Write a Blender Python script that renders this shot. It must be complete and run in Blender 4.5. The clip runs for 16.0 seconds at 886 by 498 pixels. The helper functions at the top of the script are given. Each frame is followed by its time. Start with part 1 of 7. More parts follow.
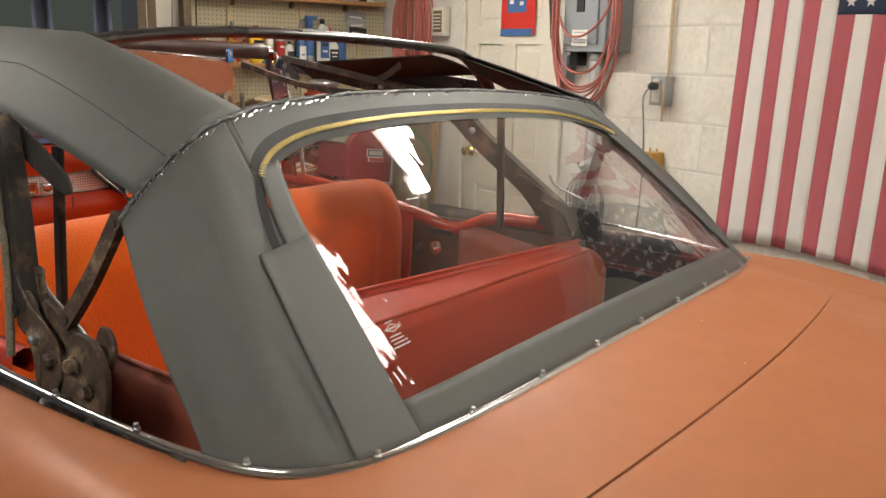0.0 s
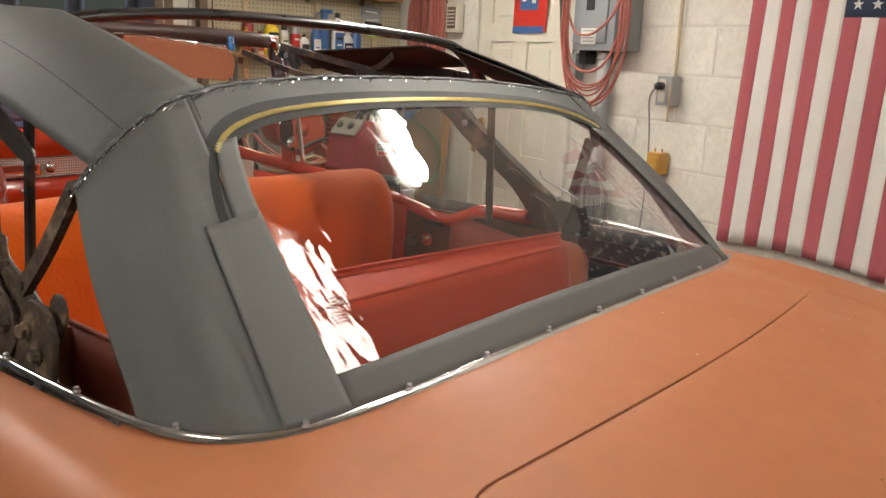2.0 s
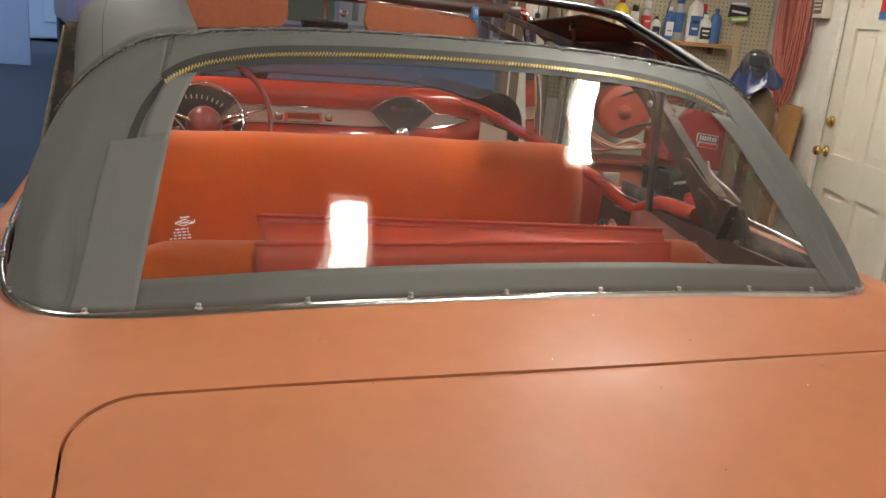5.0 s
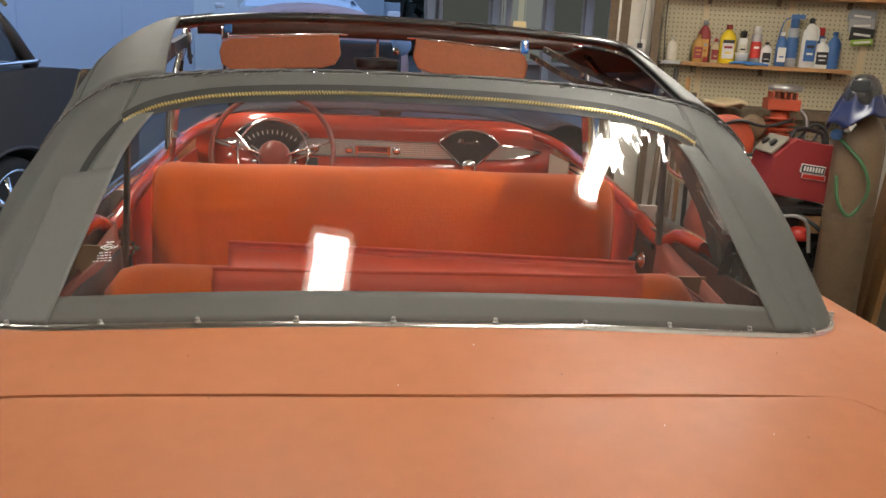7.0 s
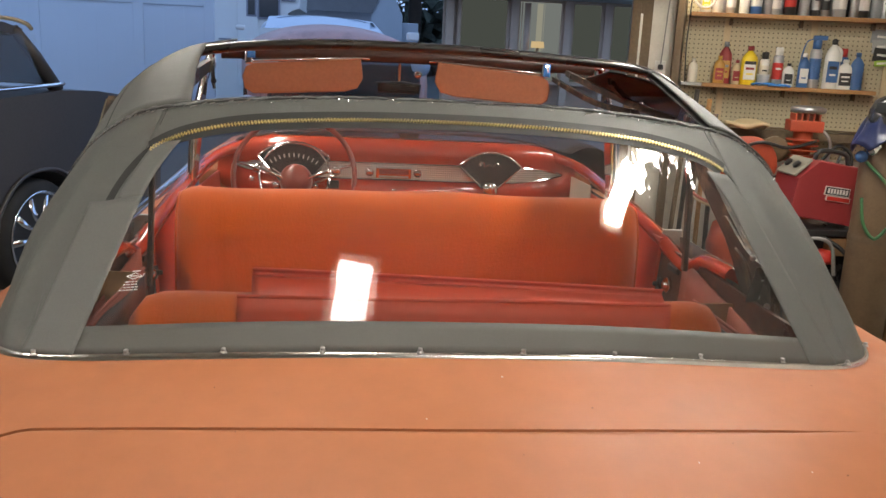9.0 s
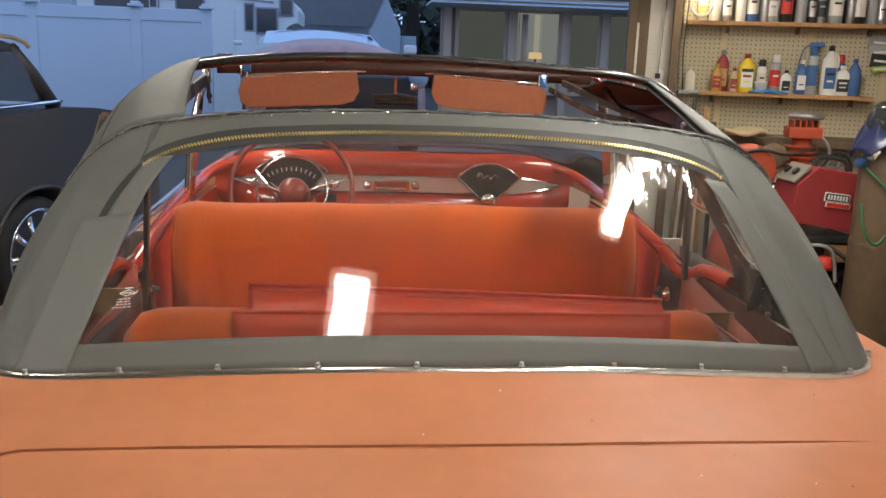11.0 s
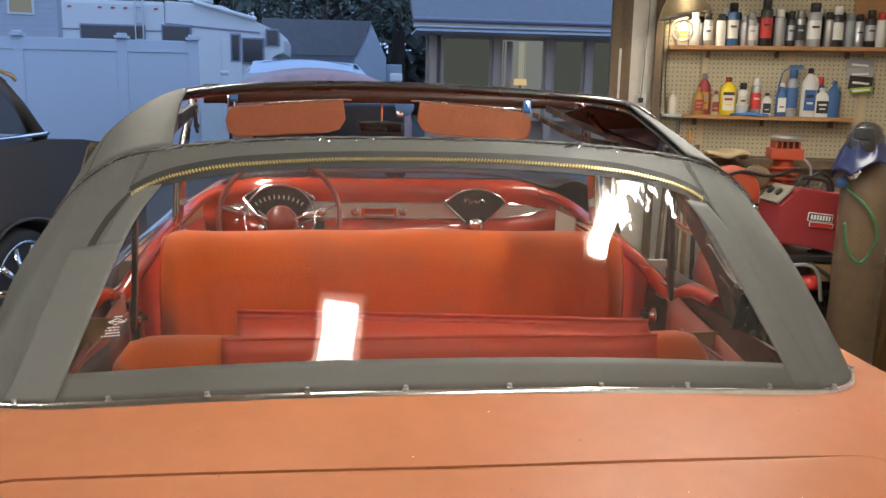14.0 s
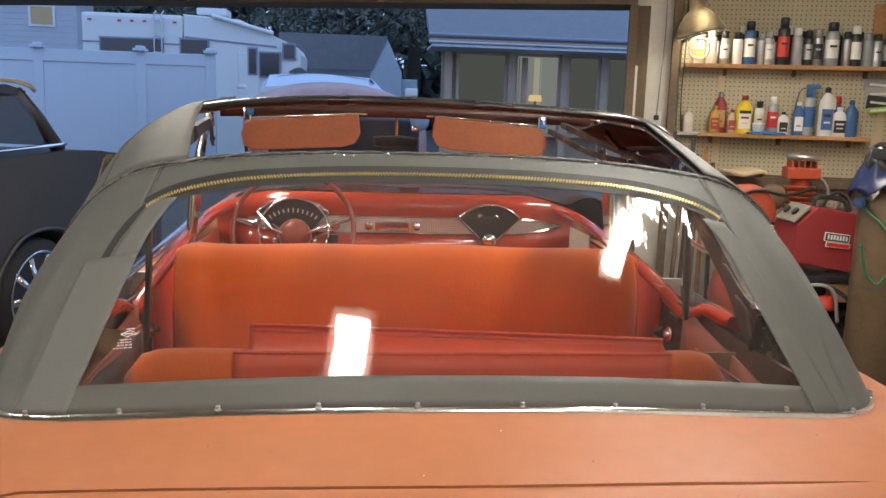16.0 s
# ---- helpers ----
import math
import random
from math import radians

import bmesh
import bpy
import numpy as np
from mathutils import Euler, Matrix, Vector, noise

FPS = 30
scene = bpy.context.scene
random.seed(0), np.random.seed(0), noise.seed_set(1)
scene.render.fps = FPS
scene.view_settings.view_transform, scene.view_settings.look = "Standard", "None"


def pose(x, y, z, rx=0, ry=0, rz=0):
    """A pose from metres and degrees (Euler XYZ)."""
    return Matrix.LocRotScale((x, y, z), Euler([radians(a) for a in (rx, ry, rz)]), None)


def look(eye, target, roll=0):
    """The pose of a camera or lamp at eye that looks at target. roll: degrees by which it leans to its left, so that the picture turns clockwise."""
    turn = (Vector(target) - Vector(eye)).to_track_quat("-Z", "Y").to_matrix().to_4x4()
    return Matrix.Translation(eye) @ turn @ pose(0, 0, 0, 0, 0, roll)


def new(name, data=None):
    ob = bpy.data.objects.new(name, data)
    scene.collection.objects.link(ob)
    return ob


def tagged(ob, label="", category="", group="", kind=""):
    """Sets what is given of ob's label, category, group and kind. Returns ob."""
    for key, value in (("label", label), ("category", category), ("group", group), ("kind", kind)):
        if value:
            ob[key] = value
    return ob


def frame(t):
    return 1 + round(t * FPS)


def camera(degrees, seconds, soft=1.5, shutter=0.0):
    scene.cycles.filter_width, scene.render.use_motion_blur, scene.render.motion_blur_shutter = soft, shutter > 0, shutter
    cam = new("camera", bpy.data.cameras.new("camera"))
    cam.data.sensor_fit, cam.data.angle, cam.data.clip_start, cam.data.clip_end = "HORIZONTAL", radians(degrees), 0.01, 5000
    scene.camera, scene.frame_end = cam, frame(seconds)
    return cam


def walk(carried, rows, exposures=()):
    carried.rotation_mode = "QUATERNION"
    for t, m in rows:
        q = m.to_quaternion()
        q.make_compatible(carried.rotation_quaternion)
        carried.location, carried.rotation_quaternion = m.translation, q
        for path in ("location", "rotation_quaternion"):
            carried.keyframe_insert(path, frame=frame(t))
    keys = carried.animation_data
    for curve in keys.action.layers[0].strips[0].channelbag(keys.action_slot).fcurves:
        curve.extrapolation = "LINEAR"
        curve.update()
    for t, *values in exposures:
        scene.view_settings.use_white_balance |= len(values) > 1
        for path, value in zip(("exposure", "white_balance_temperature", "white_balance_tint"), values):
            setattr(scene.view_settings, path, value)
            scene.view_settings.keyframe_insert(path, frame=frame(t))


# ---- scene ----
cam = camera(56.0, 16.0)
PATH = [
    (0, (-1.353, -0.556, 1.433), (0.197, 0.626, 0.988), 1.3),
    (0.5, (-1.352, -0.533, 1.409), (0.187, 0.662, 0.957), 0.9),
    (1, (-1.348, -0.496, 1.397), (0.233, 0.632, 0.92), 0.9),
    (1.5, (-1.321, -0.528, 1.381), (0.323, 0.484, 0.859), 0.6),
    (2, (-1.297, -0.654, 1.411), (0.216, 0.576, 0.965), 2.7),
    (2.5, (-1.197, -0.722, 1.41), (0.254, 0.567, 0.929), 3.9),
    (2.8, (-1.102, -0.723, 1.396), (0.334, 0.578, 0.901), 3.9),
    (3, (-1.019, -0.711, 1.393), (0.391, 0.611, 0.88), 4.3),
    (3.5, (-0.9, -0.71, 1.412), (0.395, 0.72, 0.888), 5.0),
    (4, (-0.821, -0.871, 1.411), (0.242, 0.749, 0.915), 4.9),
    (4.5, (-0.705, -1.056, 1.414), (0.097, 0.7, 0.889), 6.1),
    (4.6, (-0.681, -1.073, 1.408), (0.084, 0.697, 0.876), 5.9),
    (6.8, (-0.132, -1.257, 1.44), (0.125, 0.664, 0.946), 3.1),
    (7, (-0.147, -1.262, 1.446), (0.091, 0.662, 0.955), 3.0),
    (7.5, (-0.152, -1.244, 1.453), (0.041, 0.69, 0.981), 3.1),
    (8, (-0.156, -1.227, 1.454), (0.026, 0.71, 0.992), 3.0),
    (8.5, (-0.165, -1.227, 1.459), (0.023, 0.712, 1.003), 2.9),
    (9, (-0.163, -1.243, 1.46), (0.034, 0.696, 1.01), 2.8),
    (11.5, (-0.152, -1.228, 1.456), (0.041, 0.719, 1.037), 1.8),
    (12, (-0.158, -1.234, 1.453), (0.036, 0.713, 1.036), 1.7),
    (12.5, (-0.159, -1.235, 1.454), (0.034, 0.712, 1.041), 1.7),
    (13, (-0.159, -1.237, 1.455), (0.042, 0.711, 1.049), 1.8),
    (13.5, (-0.156, -1.242, 1.457), (0.059, 0.709, 1.075), 1.5),
    (14, (-0.151, -1.246, 1.457), (0.069, 0.709, 1.097), 1.2),
    (14.5, (-0.152, -1.245, 1.454), (0.077, 0.711, 1.104), 1.1),
    (15, (-0.153, -1.244, 1.453), (0.081, 0.713, 1.112), 1.4),
    (15.5, (-0.155, -1.237, 1.455), (0.057, 0.724, 1.127), 1.7),
    (16, (-0.152, -1.237, 1.458), (0.037, 0.727, 1.132), 1.8),
]
walk(cam, [(t, look(eye, target, roll)) for t, eye, target, roll in PATH], exposures=[(0.0, 0.07), (3.0, 0.03), (7.0, 0.12), (12.0, 0.19), (16.0, 0.28)])

# ---- world, lights, exposure ----
scene.view_settings.exposure = 0.0
world = bpy.data.worlds.new("dusk")
scene.world = world
world.use_nodes = True
wn = world.node_tree.nodes
sky = wn.new("ShaderNodeTexSky")
sky.sky_type, sky.sun_disc = "NISHITA", False
sky.sun_elevation, sky.sun_rotation = radians(-1.5), radians(180)
wt = wn.new("ShaderNodeMix")
wt.data_type, wt.blend_type = "RGBA", "MIX"
wt.inputs["Factor"].default_value = 0.85
wt.inputs["B"].default_value = (0.29, 0.47, 0.86, 1)
world.node_tree.links.new(sky.outputs[0], wt.inputs["A"])
world.node_tree.links.new(wt.outputs["Result"], wn["Background"].inputs[0])
wn["Background"].inputs[1].default_value = 1.8
LAMP_POWER = 37.0
LAMP_Z = 2.18

# ---- materials ----
def mat(name, col, rough=0.5, metal=0.0, var=0.12, scale=8.0, fine=90.0, bump=0.0, bump_scale=200.0, stain=None, stain_amt=0.0, stain_scale=5.0, spec=0.5, coat=0.0, sheen=0.0, rough_var=0.1):
    m = bpy.data.materials.new(name)
    m.use_nodes = True
    nt = m.node_tree
    N, L = nt.nodes, nt.links
    b = N["Principled BSDF"]
    co = N.new("ShaderNodeTexCoord")
    n1 = N.new("ShaderNodeTexNoise")
    n1.inputs["Scale"].default_value, n1.inputs["Detail"].default_value = scale, 5
    n2 = N.new("ShaderNodeTexNoise")
    n2.inputs["Scale"].default_value, n2.inputs["Detail"].default_value = fine, 3
    for n in (n1, n2):
        L.new(co.outputs["Object"], n.inputs["Vector"])
    ad = N.new("ShaderNodeMath")
    ad.operation = "ADD"
    L.new(n1.outputs[0], ad.inputs[0])
    L.new(n2.outputs[0], ad.inputs[1])
    mr = N.new("ShaderNodeMapRange")
    mr.inputs["From Min"].default_value, mr.inputs["From Max"].default_value = 0.6, 1.4
    mr.inputs["To Min"].default_value, mr.inputs["To Max"].default_value = 1 - var, 1 + var
    L.new(ad.outputs[0], mr.inputs["Value"])
    mul = N.new("ShaderNodeMix")
    mul.data_type, mul.blend_type = "RGBA", "MULTIPLY"
    mul.inputs["Factor"].default_value = 1
    mul.inputs["A"].default_value = (*col, 1)
    L.new(mr.outputs[0], mul.inputs["B"])
    out = mul.outputs["Result"]
    if stain:
        n3 = N.new("ShaderNodeTexNoise")
        n3.inputs["Scale"].default_value, n3.inputs["Detail"].default_value, n3.inputs["Roughness"].default_value = stain_scale, 8, 0.7
        L.new(co.outputs["Object"], n3.inputs["Vector"])
        rp = N.new("ShaderNodeMapRange")
        rp.inputs["From Min"].default_value, rp.inputs["From Max"].default_value = 0.52, 0.68
        rp.inputs["To Max"].default_value = stain_amt
        L.new(n3.outputs[0], rp.inputs["Value"])
        ms = N.new("ShaderNodeMix")
        ms.data_type = "RGBA"
        ms.inputs["B"].default_value = (*stain, 1)
        L.new(rp.outputs[0], ms.inputs["Factor"])
        L.new(out, ms.inputs["A"])
        out = ms.outputs["Result"]
    L.new(out, b.inputs["Base Color"])
    rr = N.new("ShaderNodeMapRange")
    rr.inputs["From Min"].default_value, rr.inputs["From Max"].default_value = 0.3, 0.7
    rr.inputs["To Min"].default_value, rr.inputs["To Max"].default_value = max(0.02, rough - rough_var * rough), min(1, rough + rough_var * rough)
    L.new(n1.outputs[0], rr.inputs["Value"])
    L.new(rr.outputs[0], b.inputs["Roughness"])
    b.inputs["Metallic"].default_value = metal
    b.inputs["Specular IOR Level"].default_value = spec
    b.inputs["Coat Weight"].default_value = coat
    b.inputs["Sheen Weight"].default_value = sheen
    if bump:
        nb = N.new("ShaderNodeTexNoise")
        nb.inputs["Scale"].default_value, nb.inputs["Detail"].default_value = bump_scale, 4
        L.new(co.outputs["Object"], nb.inputs["Vector"])
        bp = N.new("ShaderNodeBump")
        bp.inputs["Strength"].default_value, bp.inputs["Distance"].default_value = bump, 0.004
        L.new(nb.outputs[0], bp.inputs["Height"])
        L.new(bp.outputs[0], b.inputs["Normal"])
    return m


def glow(name, col, strength):
    m = bpy.data.materials.new(name)
    m.use_nodes = True
    nt = m.node_tree
    nt.nodes.clear()
    e = nt.nodes.new("ShaderNodeEmission")
    e.inputs[0].default_value, e.inputs[1].default_value = (*col, 1), strength
    o = nt.nodes.new("ShaderNodeOutputMaterial")
    nt.links.new(e.outputs[0], o.inputs[0])
    return m


def clear_sheet(name, ior=1.5, rough=0.015, tint=(1, 1, 1), wave=0.0, wave_scale=6.0, gain=1.0, dust_haze=0.0):
    m = bpy.data.materials.new(name)
    m.use_nodes = True
    nt = m.node_tree
    N, L = nt.nodes, nt.links
    N.clear()
    tr = N.new("ShaderNodeBsdfTransparent")
    tr.inputs[0].default_value = (*tint, 1)
    gl = N.new("ShaderNodeBsdfGlossy")
    gl.inputs["Roughness"].default_value = rough
    fr = N.new("ShaderNodeFresnel")
    fr.inputs["IOR"].default_value = ior
    mg = N.new("ShaderNodeMath")
    mg.operation, mg.use_clamp = "MULTIPLY", True
    mg.inputs[1].default_value = gain
    L.new(fr.outputs[0], mg.inputs[0])
    mx = N.new("ShaderNodeMixShader")
    L.new(mg.outputs[0], mx.inputs[0])
    L.new(tr.outputs[0], mx.inputs[1])
    L.new(gl.outputs[0], mx.inputs[2])
    if wave:
        co = N.new("ShaderNodeTexCoord")
        nz = N.new("ShaderNodeTexNoise")
        nz.inputs["Scale"].default_value, nz.inputs["Detail"].default_value = wave_scale, 1.5
        mp = N.new("ShaderNodeMapping")
        mp.inputs["Scale"].default_value = (1.1, 0.9, 0.8)
        L.new(co.outputs["Object"], mp.inputs["Vector"])
        L.new(mp.outputs[0], nz.inputs["Vector"])
        bp = N.new("ShaderNodeBump")
        bp.inputs["Strength"].default_value, bp.inputs["Distance"].default_value = 1.0, wave
        # the sheet is creased towards one end
        m2_ = N.new("ShaderNodeMapping")
        m2_.inputs["Scale"].default_value = (30, 10, 9)
        m2_.inputs["Rotation"].default_value = (0, radians(38), 0)
        L.new(co.outputs["Object"], m2_.inputs["Vector"])
        n2_ = N.new("ShaderNodeTexNoise")
        n2_.inputs["Scale"].default_value, n2_.inputs["Detail"].default_value = 1.2, 2
        L.new(m2_.outputs[0], n2_.inputs["Vector"])
        sx = N.new("ShaderNodeSeparateXYZ")
        L.new(co.outputs["Object"], sx.inputs[0])
        mk = N.new("ShaderNodeMapRange")
        mk.inputs["From Min"].default_value, mk.inputs["From Max"].default_value = 0.37, 0.50
        mk.inputs["To Max"].default_value = 0.95
        L.new(sx.outputs["X"], mk.inputs["Value"])
        # and a little at the other
        ml = N.new("ShaderNodeMapRange")
        ml.inputs["From Min"].default_value, ml.inputs["From Max"].default_value = -0.40, -0.56
        ml.inputs["To Max"].default_value = 0.26
        L.new(sx.outputs["X"], ml.inputs["Value"])
        both = N.new("ShaderNodeMath")
        both.operation = "ADD"
        L.new(mk.outputs[0], both.inputs[0])
        L.new(ml.outputs[0], both.inputs[1])
        mm = N.new("ShaderNodeMath")
        mm.operation = "MULTIPLY_ADD"
        L.new(n2_.outputs[0], mm.inputs[0])
        L.new(both.outputs[0], mm.inputs[1])
        soft = N.new("ShaderNodeMath")
        soft.operation = "MULTIPLY"
        bend = N.new("ShaderNodeSeparateXYZ")
        L.new(co.outputs["Object"], bend.inputs[0])
        looser = N.new("ShaderNodeMapRange")
        looser.inputs["From Min"].default_value, looser.inputs["From Max"].default_value = -0.22, -0.45
        looser.inputs["To Min"].default_value, looser.inputs["To Max"].default_value = 0.28, 1.2
        L.new(bend.outputs["X"], looser.inputs["Value"])
        L.new(looser.outputs[0], soft.inputs[1])
        L.new(nz.outputs[0], soft.inputs[0])
        L.new(soft.outputs[0], mm.inputs[2])
        L.new(mm.outputs[0], bp.inputs["Height"])
        L.new(bp.outputs[0], gl.inputs["Normal"])
    out = mx.outputs[0]
    # Diffuse film: dust on the sheet, with veiling haze put into it too.
    if dust_haze:
        co2 = N.new("ShaderNodeTexCoord")
        dn = N.new("ShaderNodeTexNoise")
        dn.inputs["Scale"].default_value, dn.inputs["Detail"].default_value = 3.5, 6
        L.new(co2.outputs["Object"], dn.inputs["Vector"])
        dr = N.new("ShaderNodeMapRange")
        dr.inputs["From Min"].default_value, dr.inputs["From Max"].default_value = 0.3, 0.75
        dr.inputs["To Min"].default_value, dr.inputs["To Max"].default_value = dust_haze * 0.5, dust_haze * 1.6
        L.new(dn.outputs[0], dr.inputs["Value"])
        df = N.new("ShaderNodeBsdfDiffuse")
        df.inputs[0].default_value = (0.8, 0.8, 0.78, 1)
        m2 = N.new("ShaderNodeMixShader")
        L.new(dr.outputs[0], m2.inputs[0])
        L.new(out, m2.inputs[1])
        L.new(df.outputs[0], m2.inputs[2])
        out = m2.outputs[0]
    o = N.new("ShaderNodeOutputMaterial")
    L.new(out, o.inputs[0])
    return m


def dotted(name, col, hole, pitch, radius, rough=0.7):
    """Board with small round holes on a square grid over the object's x and z."""
    m = mat(name, col, rough, var=0.1, scale=3)
    nt = m.node_tree
    N, L = nt.nodes, nt.links
    b = N["Principled BSDF"]
    src = b.inputs["Base Color"].links[0].from_socket
    co = N.new("ShaderNodeTexCoord")
    sc = N.new("ShaderNodeVectorMath")
    sc.operation = "SCALE"
    sc.inputs["Scale"].default_value = 1 / pitch
    L.new(co.outputs["Object"], sc.inputs[0])
    fr = N.new("ShaderNodeVectorMath")
    fr.operation = "FRACTION"
    L.new(sc.outputs[0], fr.inputs[0])
    su = N.new("ShaderNodeVectorMath")
    su.operation = "SUBTRACT"
    su.inputs[1].default_value = (0.5, 0, 0.5)
    L.new(fr.outputs[0], su.inputs[0])
    ml = N.new("ShaderNodeVectorMath")
    ml.operation = "MULTIPLY"
    ml.inputs[1].default_value = (1, 0, 1)
    L.new(su.outputs[0], ml.inputs[0])
    ln = N.new("ShaderNodeVectorMath")
    ln.operation = "LENGTH"
    L.new(ml.outputs[0], ln.inputs[0])
    lt = N.new("ShaderNodeMath")
    lt.operation = "LESS_THAN"
    lt.inputs[1].default_value = radius / pitch
    L.new(ln.outputs["Value"], lt.inputs[0])
    mx = N.new("ShaderNodeMix")
    mx.data_type = "RGBA"
    mx.inputs["B"].default_value = (*hole, 1)
    L.new(lt.outputs[0], mx.inputs["Factor"])
    L.new(src, mx.inputs["A"])
    L.new(mx.outputs["Result"], b.inputs["Base Color"])
    return m


M_PRIMER = mat("salmon primer", (0.43, 0.155, 0.064), 0.53, spec=0.42, var=0.07, scale=3.0, fine=25, stain=(0.40, 0.14, 0.06), stain_amt=0.35, stain_scale=9, bump=0.03, bump_scale=500, rough_var=0.25)
M_TOP = mat("dark grey top vinyl", (0.106, 0.111, 0.104), 0.63, var=0.10, scale=5, fine=300, bump=0.30, bump_scale=700, spec=0.5, stain=(0.15, 0.155, 0.145), stain_amt=0.35, stain_scale=7)
M_TOPIN = mat("black top lining", (0.022, 0.022, 0.022), 0.75, var=0.2)
M_STRIP = mat("grey binding strip", (0.098, 0.096, 0.088), 0.6, var=0.06, scale=8, fine=300, bump=0.15, bump_scale=900)
M_TAPE = mat("black zip tape", (0.03, 0.031, 0.03), 0.75, var=0.15, fine=400, bump=0.2, bump_scale=1200)
M_ZIP = mat("brass zip teeth", (0.92, 0.73, 0.28), 0.34, metal=0.4, var=0.1)
M_BRASS = mat("polished brass", (0.78, 0.56, 0.22), 0.2, metal=1.0, var=0.1)
M_CHROME = mat("chrome", (0.82, 0.82, 0.84), 0.08, metal=1.0, var=0.05, scale=20)
M_STEEL = mat("dull steel", (0.45, 0.45, 0.45), 0.4, metal=1.0, var=0.15)
M_CLEAR = clear_sheet("clear window vinyl", 1.5, 0.012, (0.93, 0.93, 0.92), wave=0.0058, wave_scale=7, gain=1.9, dust_haze=0.016)
# Film on the glass also carries haze, lifting the view behind.
M_GLASS = clear_sheet("windscreen glass", 1.5, 0.005, (0.93, 0.94, 0.92), dust_haze=0.02)
M_CLOTH = mat("orange seat cloth", (0.72, 0.118, 0.006), 0.9, var=0.13, scale=5, fine=260, bump=0.45, bump_scale=120, sheen=0.22, spec=0.2)
M_REDV = mat("red vinyl", (0.70, 0.075, 0.026), 0.5, var=0.09, scale=7, bump=0.12, bump_scale=140)
M_REDP = mat("glossy red paint", (0.44, 0.036, 0.010), 0.2, var=0.05, scale=6, coat=0.5)
M_VISOR = mat("tan visor board", (0.36, 0.13, 0.06), 0.7, var=0.14, scale=9)
M_IRON = mat("worn black iron", (0.042, 0.038, 0.034), 0.45, var=0.4, scale=15, stain=(0.24, 0.16, 0.10), stain_amt=0.9, stain_scale=13, bump=0.2, bump_scale=60)
M_MOULD = mat("worn bright moulding", (0.72, 0.71, 0.70), 0.2, metal=1.0, var=0.1, scale=30)
M_HDR = mat("dark brown header trim", (0.05, 0.022, 0.016), 0.4, var=0.3, scale=14)
M_BAND = mat("pale grey binding band", (0.128, 0.131, 0.124), 0.62, var=0.08, scale=8, fine=300, bump=0.15, bump_scale=900)
M_EDGE = mat("crinkled vinyl edge", (0.14, 0.145, 0.145), 0.4, var=0.35, scale=40, fine=200, bump=0.6, bump_scale=90)
M_RUST = mat("rusty brown iron", (0.075, 0.050, 0.036), 0.55, var=0.55, scale=22, stain=(0.36, 0.26, 0.17), stain_amt=0.95, stain_scale=15, bump=0.9, bump_scale=38)
M_STRIPEDGE = mat("crumbling weatherstrip", (0.22, 0.2, 0.15), 0.8, var=0.5, scale=60, fine=300, bump=0.5, bump_scale=150)
M_PRINT = mat("white print", (0.85, 0.84, 0.82), 0.7, var=0.05)
M_HOOD = mat("dark maroon-grey hood", (0.035, 0.022, 0.026), 0.6, var=0.3, scale=5, spec=0.3)
M_BLACK = mat("black enamel", (0.026, 0.025, 0.025), 0.28, var=0.1, coat=0.3)
M_BROWN = mat("brown side board", (0.10, 0.042, 0.028), 0.6, var=0.5, scale=14, stain=(0.24, 0.10, 0.045), stain_amt=0.8, stain_scale=16, bump=0.3, bump_scale=60)
M_WELL = mat("black well liner", (0.02, 0.017, 0.016), 0.35, var=0.4, scale=12, bump=0.6, bump_scale=14)


def diamond(name, col, dark, pitch, rough):
    """Bright embossed sheet with a small diamond grid over the object's x and z."""
    m = mat(name, col, rough, metal=0.7, var=0.1, scale=30, fine=200)
    N, L = m.node_tree.nodes, m.node_tree.links
    b = N["Principled BSDF"]
    src = b.inputs["Base Color"].links[0].from_socket
    co = N.new("ShaderNodeTexCoord")
    mp = N.new("ShaderNodeMapping")
    mp.inputs["Rotation"].default_value = (0, radians(45), 0)
    mp.inputs["Location"].default_value = (0, 0.37, 0)
    mp.inputs["Scale"].default_value = (1, 0, 1)
    L.new(co.outputs["Object"], mp.inputs["Vector"])
    ck = N.new("ShaderNodeTexChecker")
    ck.inputs["Scale"].default_value = 1 / pitch
    L.new(mp.outputs[0], ck.inputs["Vector"])
    mx = N.new("ShaderNodeMix")
    mx.data_type = "RGBA"
    mx.inputs["B"].default_value = (*dark, 1)
    L.new(ck.outputs["Fac"], mx.inputs["Factor"])
    L.new(src, mx.inputs["A"])
    L.new(mx.outputs["Result"], b.inputs["Base Color"])
    bp = N.new("ShaderNodeBump")
    bp.inputs["Strength"].default_value, bp.inputs["Distance"].default_value = 0.6, 0.002
    L.new(ck.outputs["Fac"], bp.inputs["Height"])
    L.new(bp.outputs[0], b.inputs["Normal"])
    return m


M_SILVER = diamond("diamond-embossed silver inlay", (0.80, 0.79, 0.74), (0.40, 0.39, 0.35), 0.0065, 0.35)
M_DARKGAUGE = mat("dark gauge face", (0.03, 0.032, 0.035), 0.3, var=0.1)
M_WHITEMARK = mat("white paint mark", (0.75, 0.75, 0.72), 0.6, var=0.05)
M_WHEELRED = mat("red steering plastic", (0.24, 0.045, 0.03), 0.3, var=0.08)
M_BLOCK = mat("painted block", (0.76, 0.735, 0.65), 0.8, var=0.11, scale=2.5, fine=40, stain=(0.40, 0.37, 0.30), stain_amt=0.4, stain_scale=4, bump=0.35, bump_scale=60)
M_MORTAR = mat("painted mortar", (0.68, 0.65, 0.58), 0.85, var=0.1, bump=0.3, bump_scale=60)
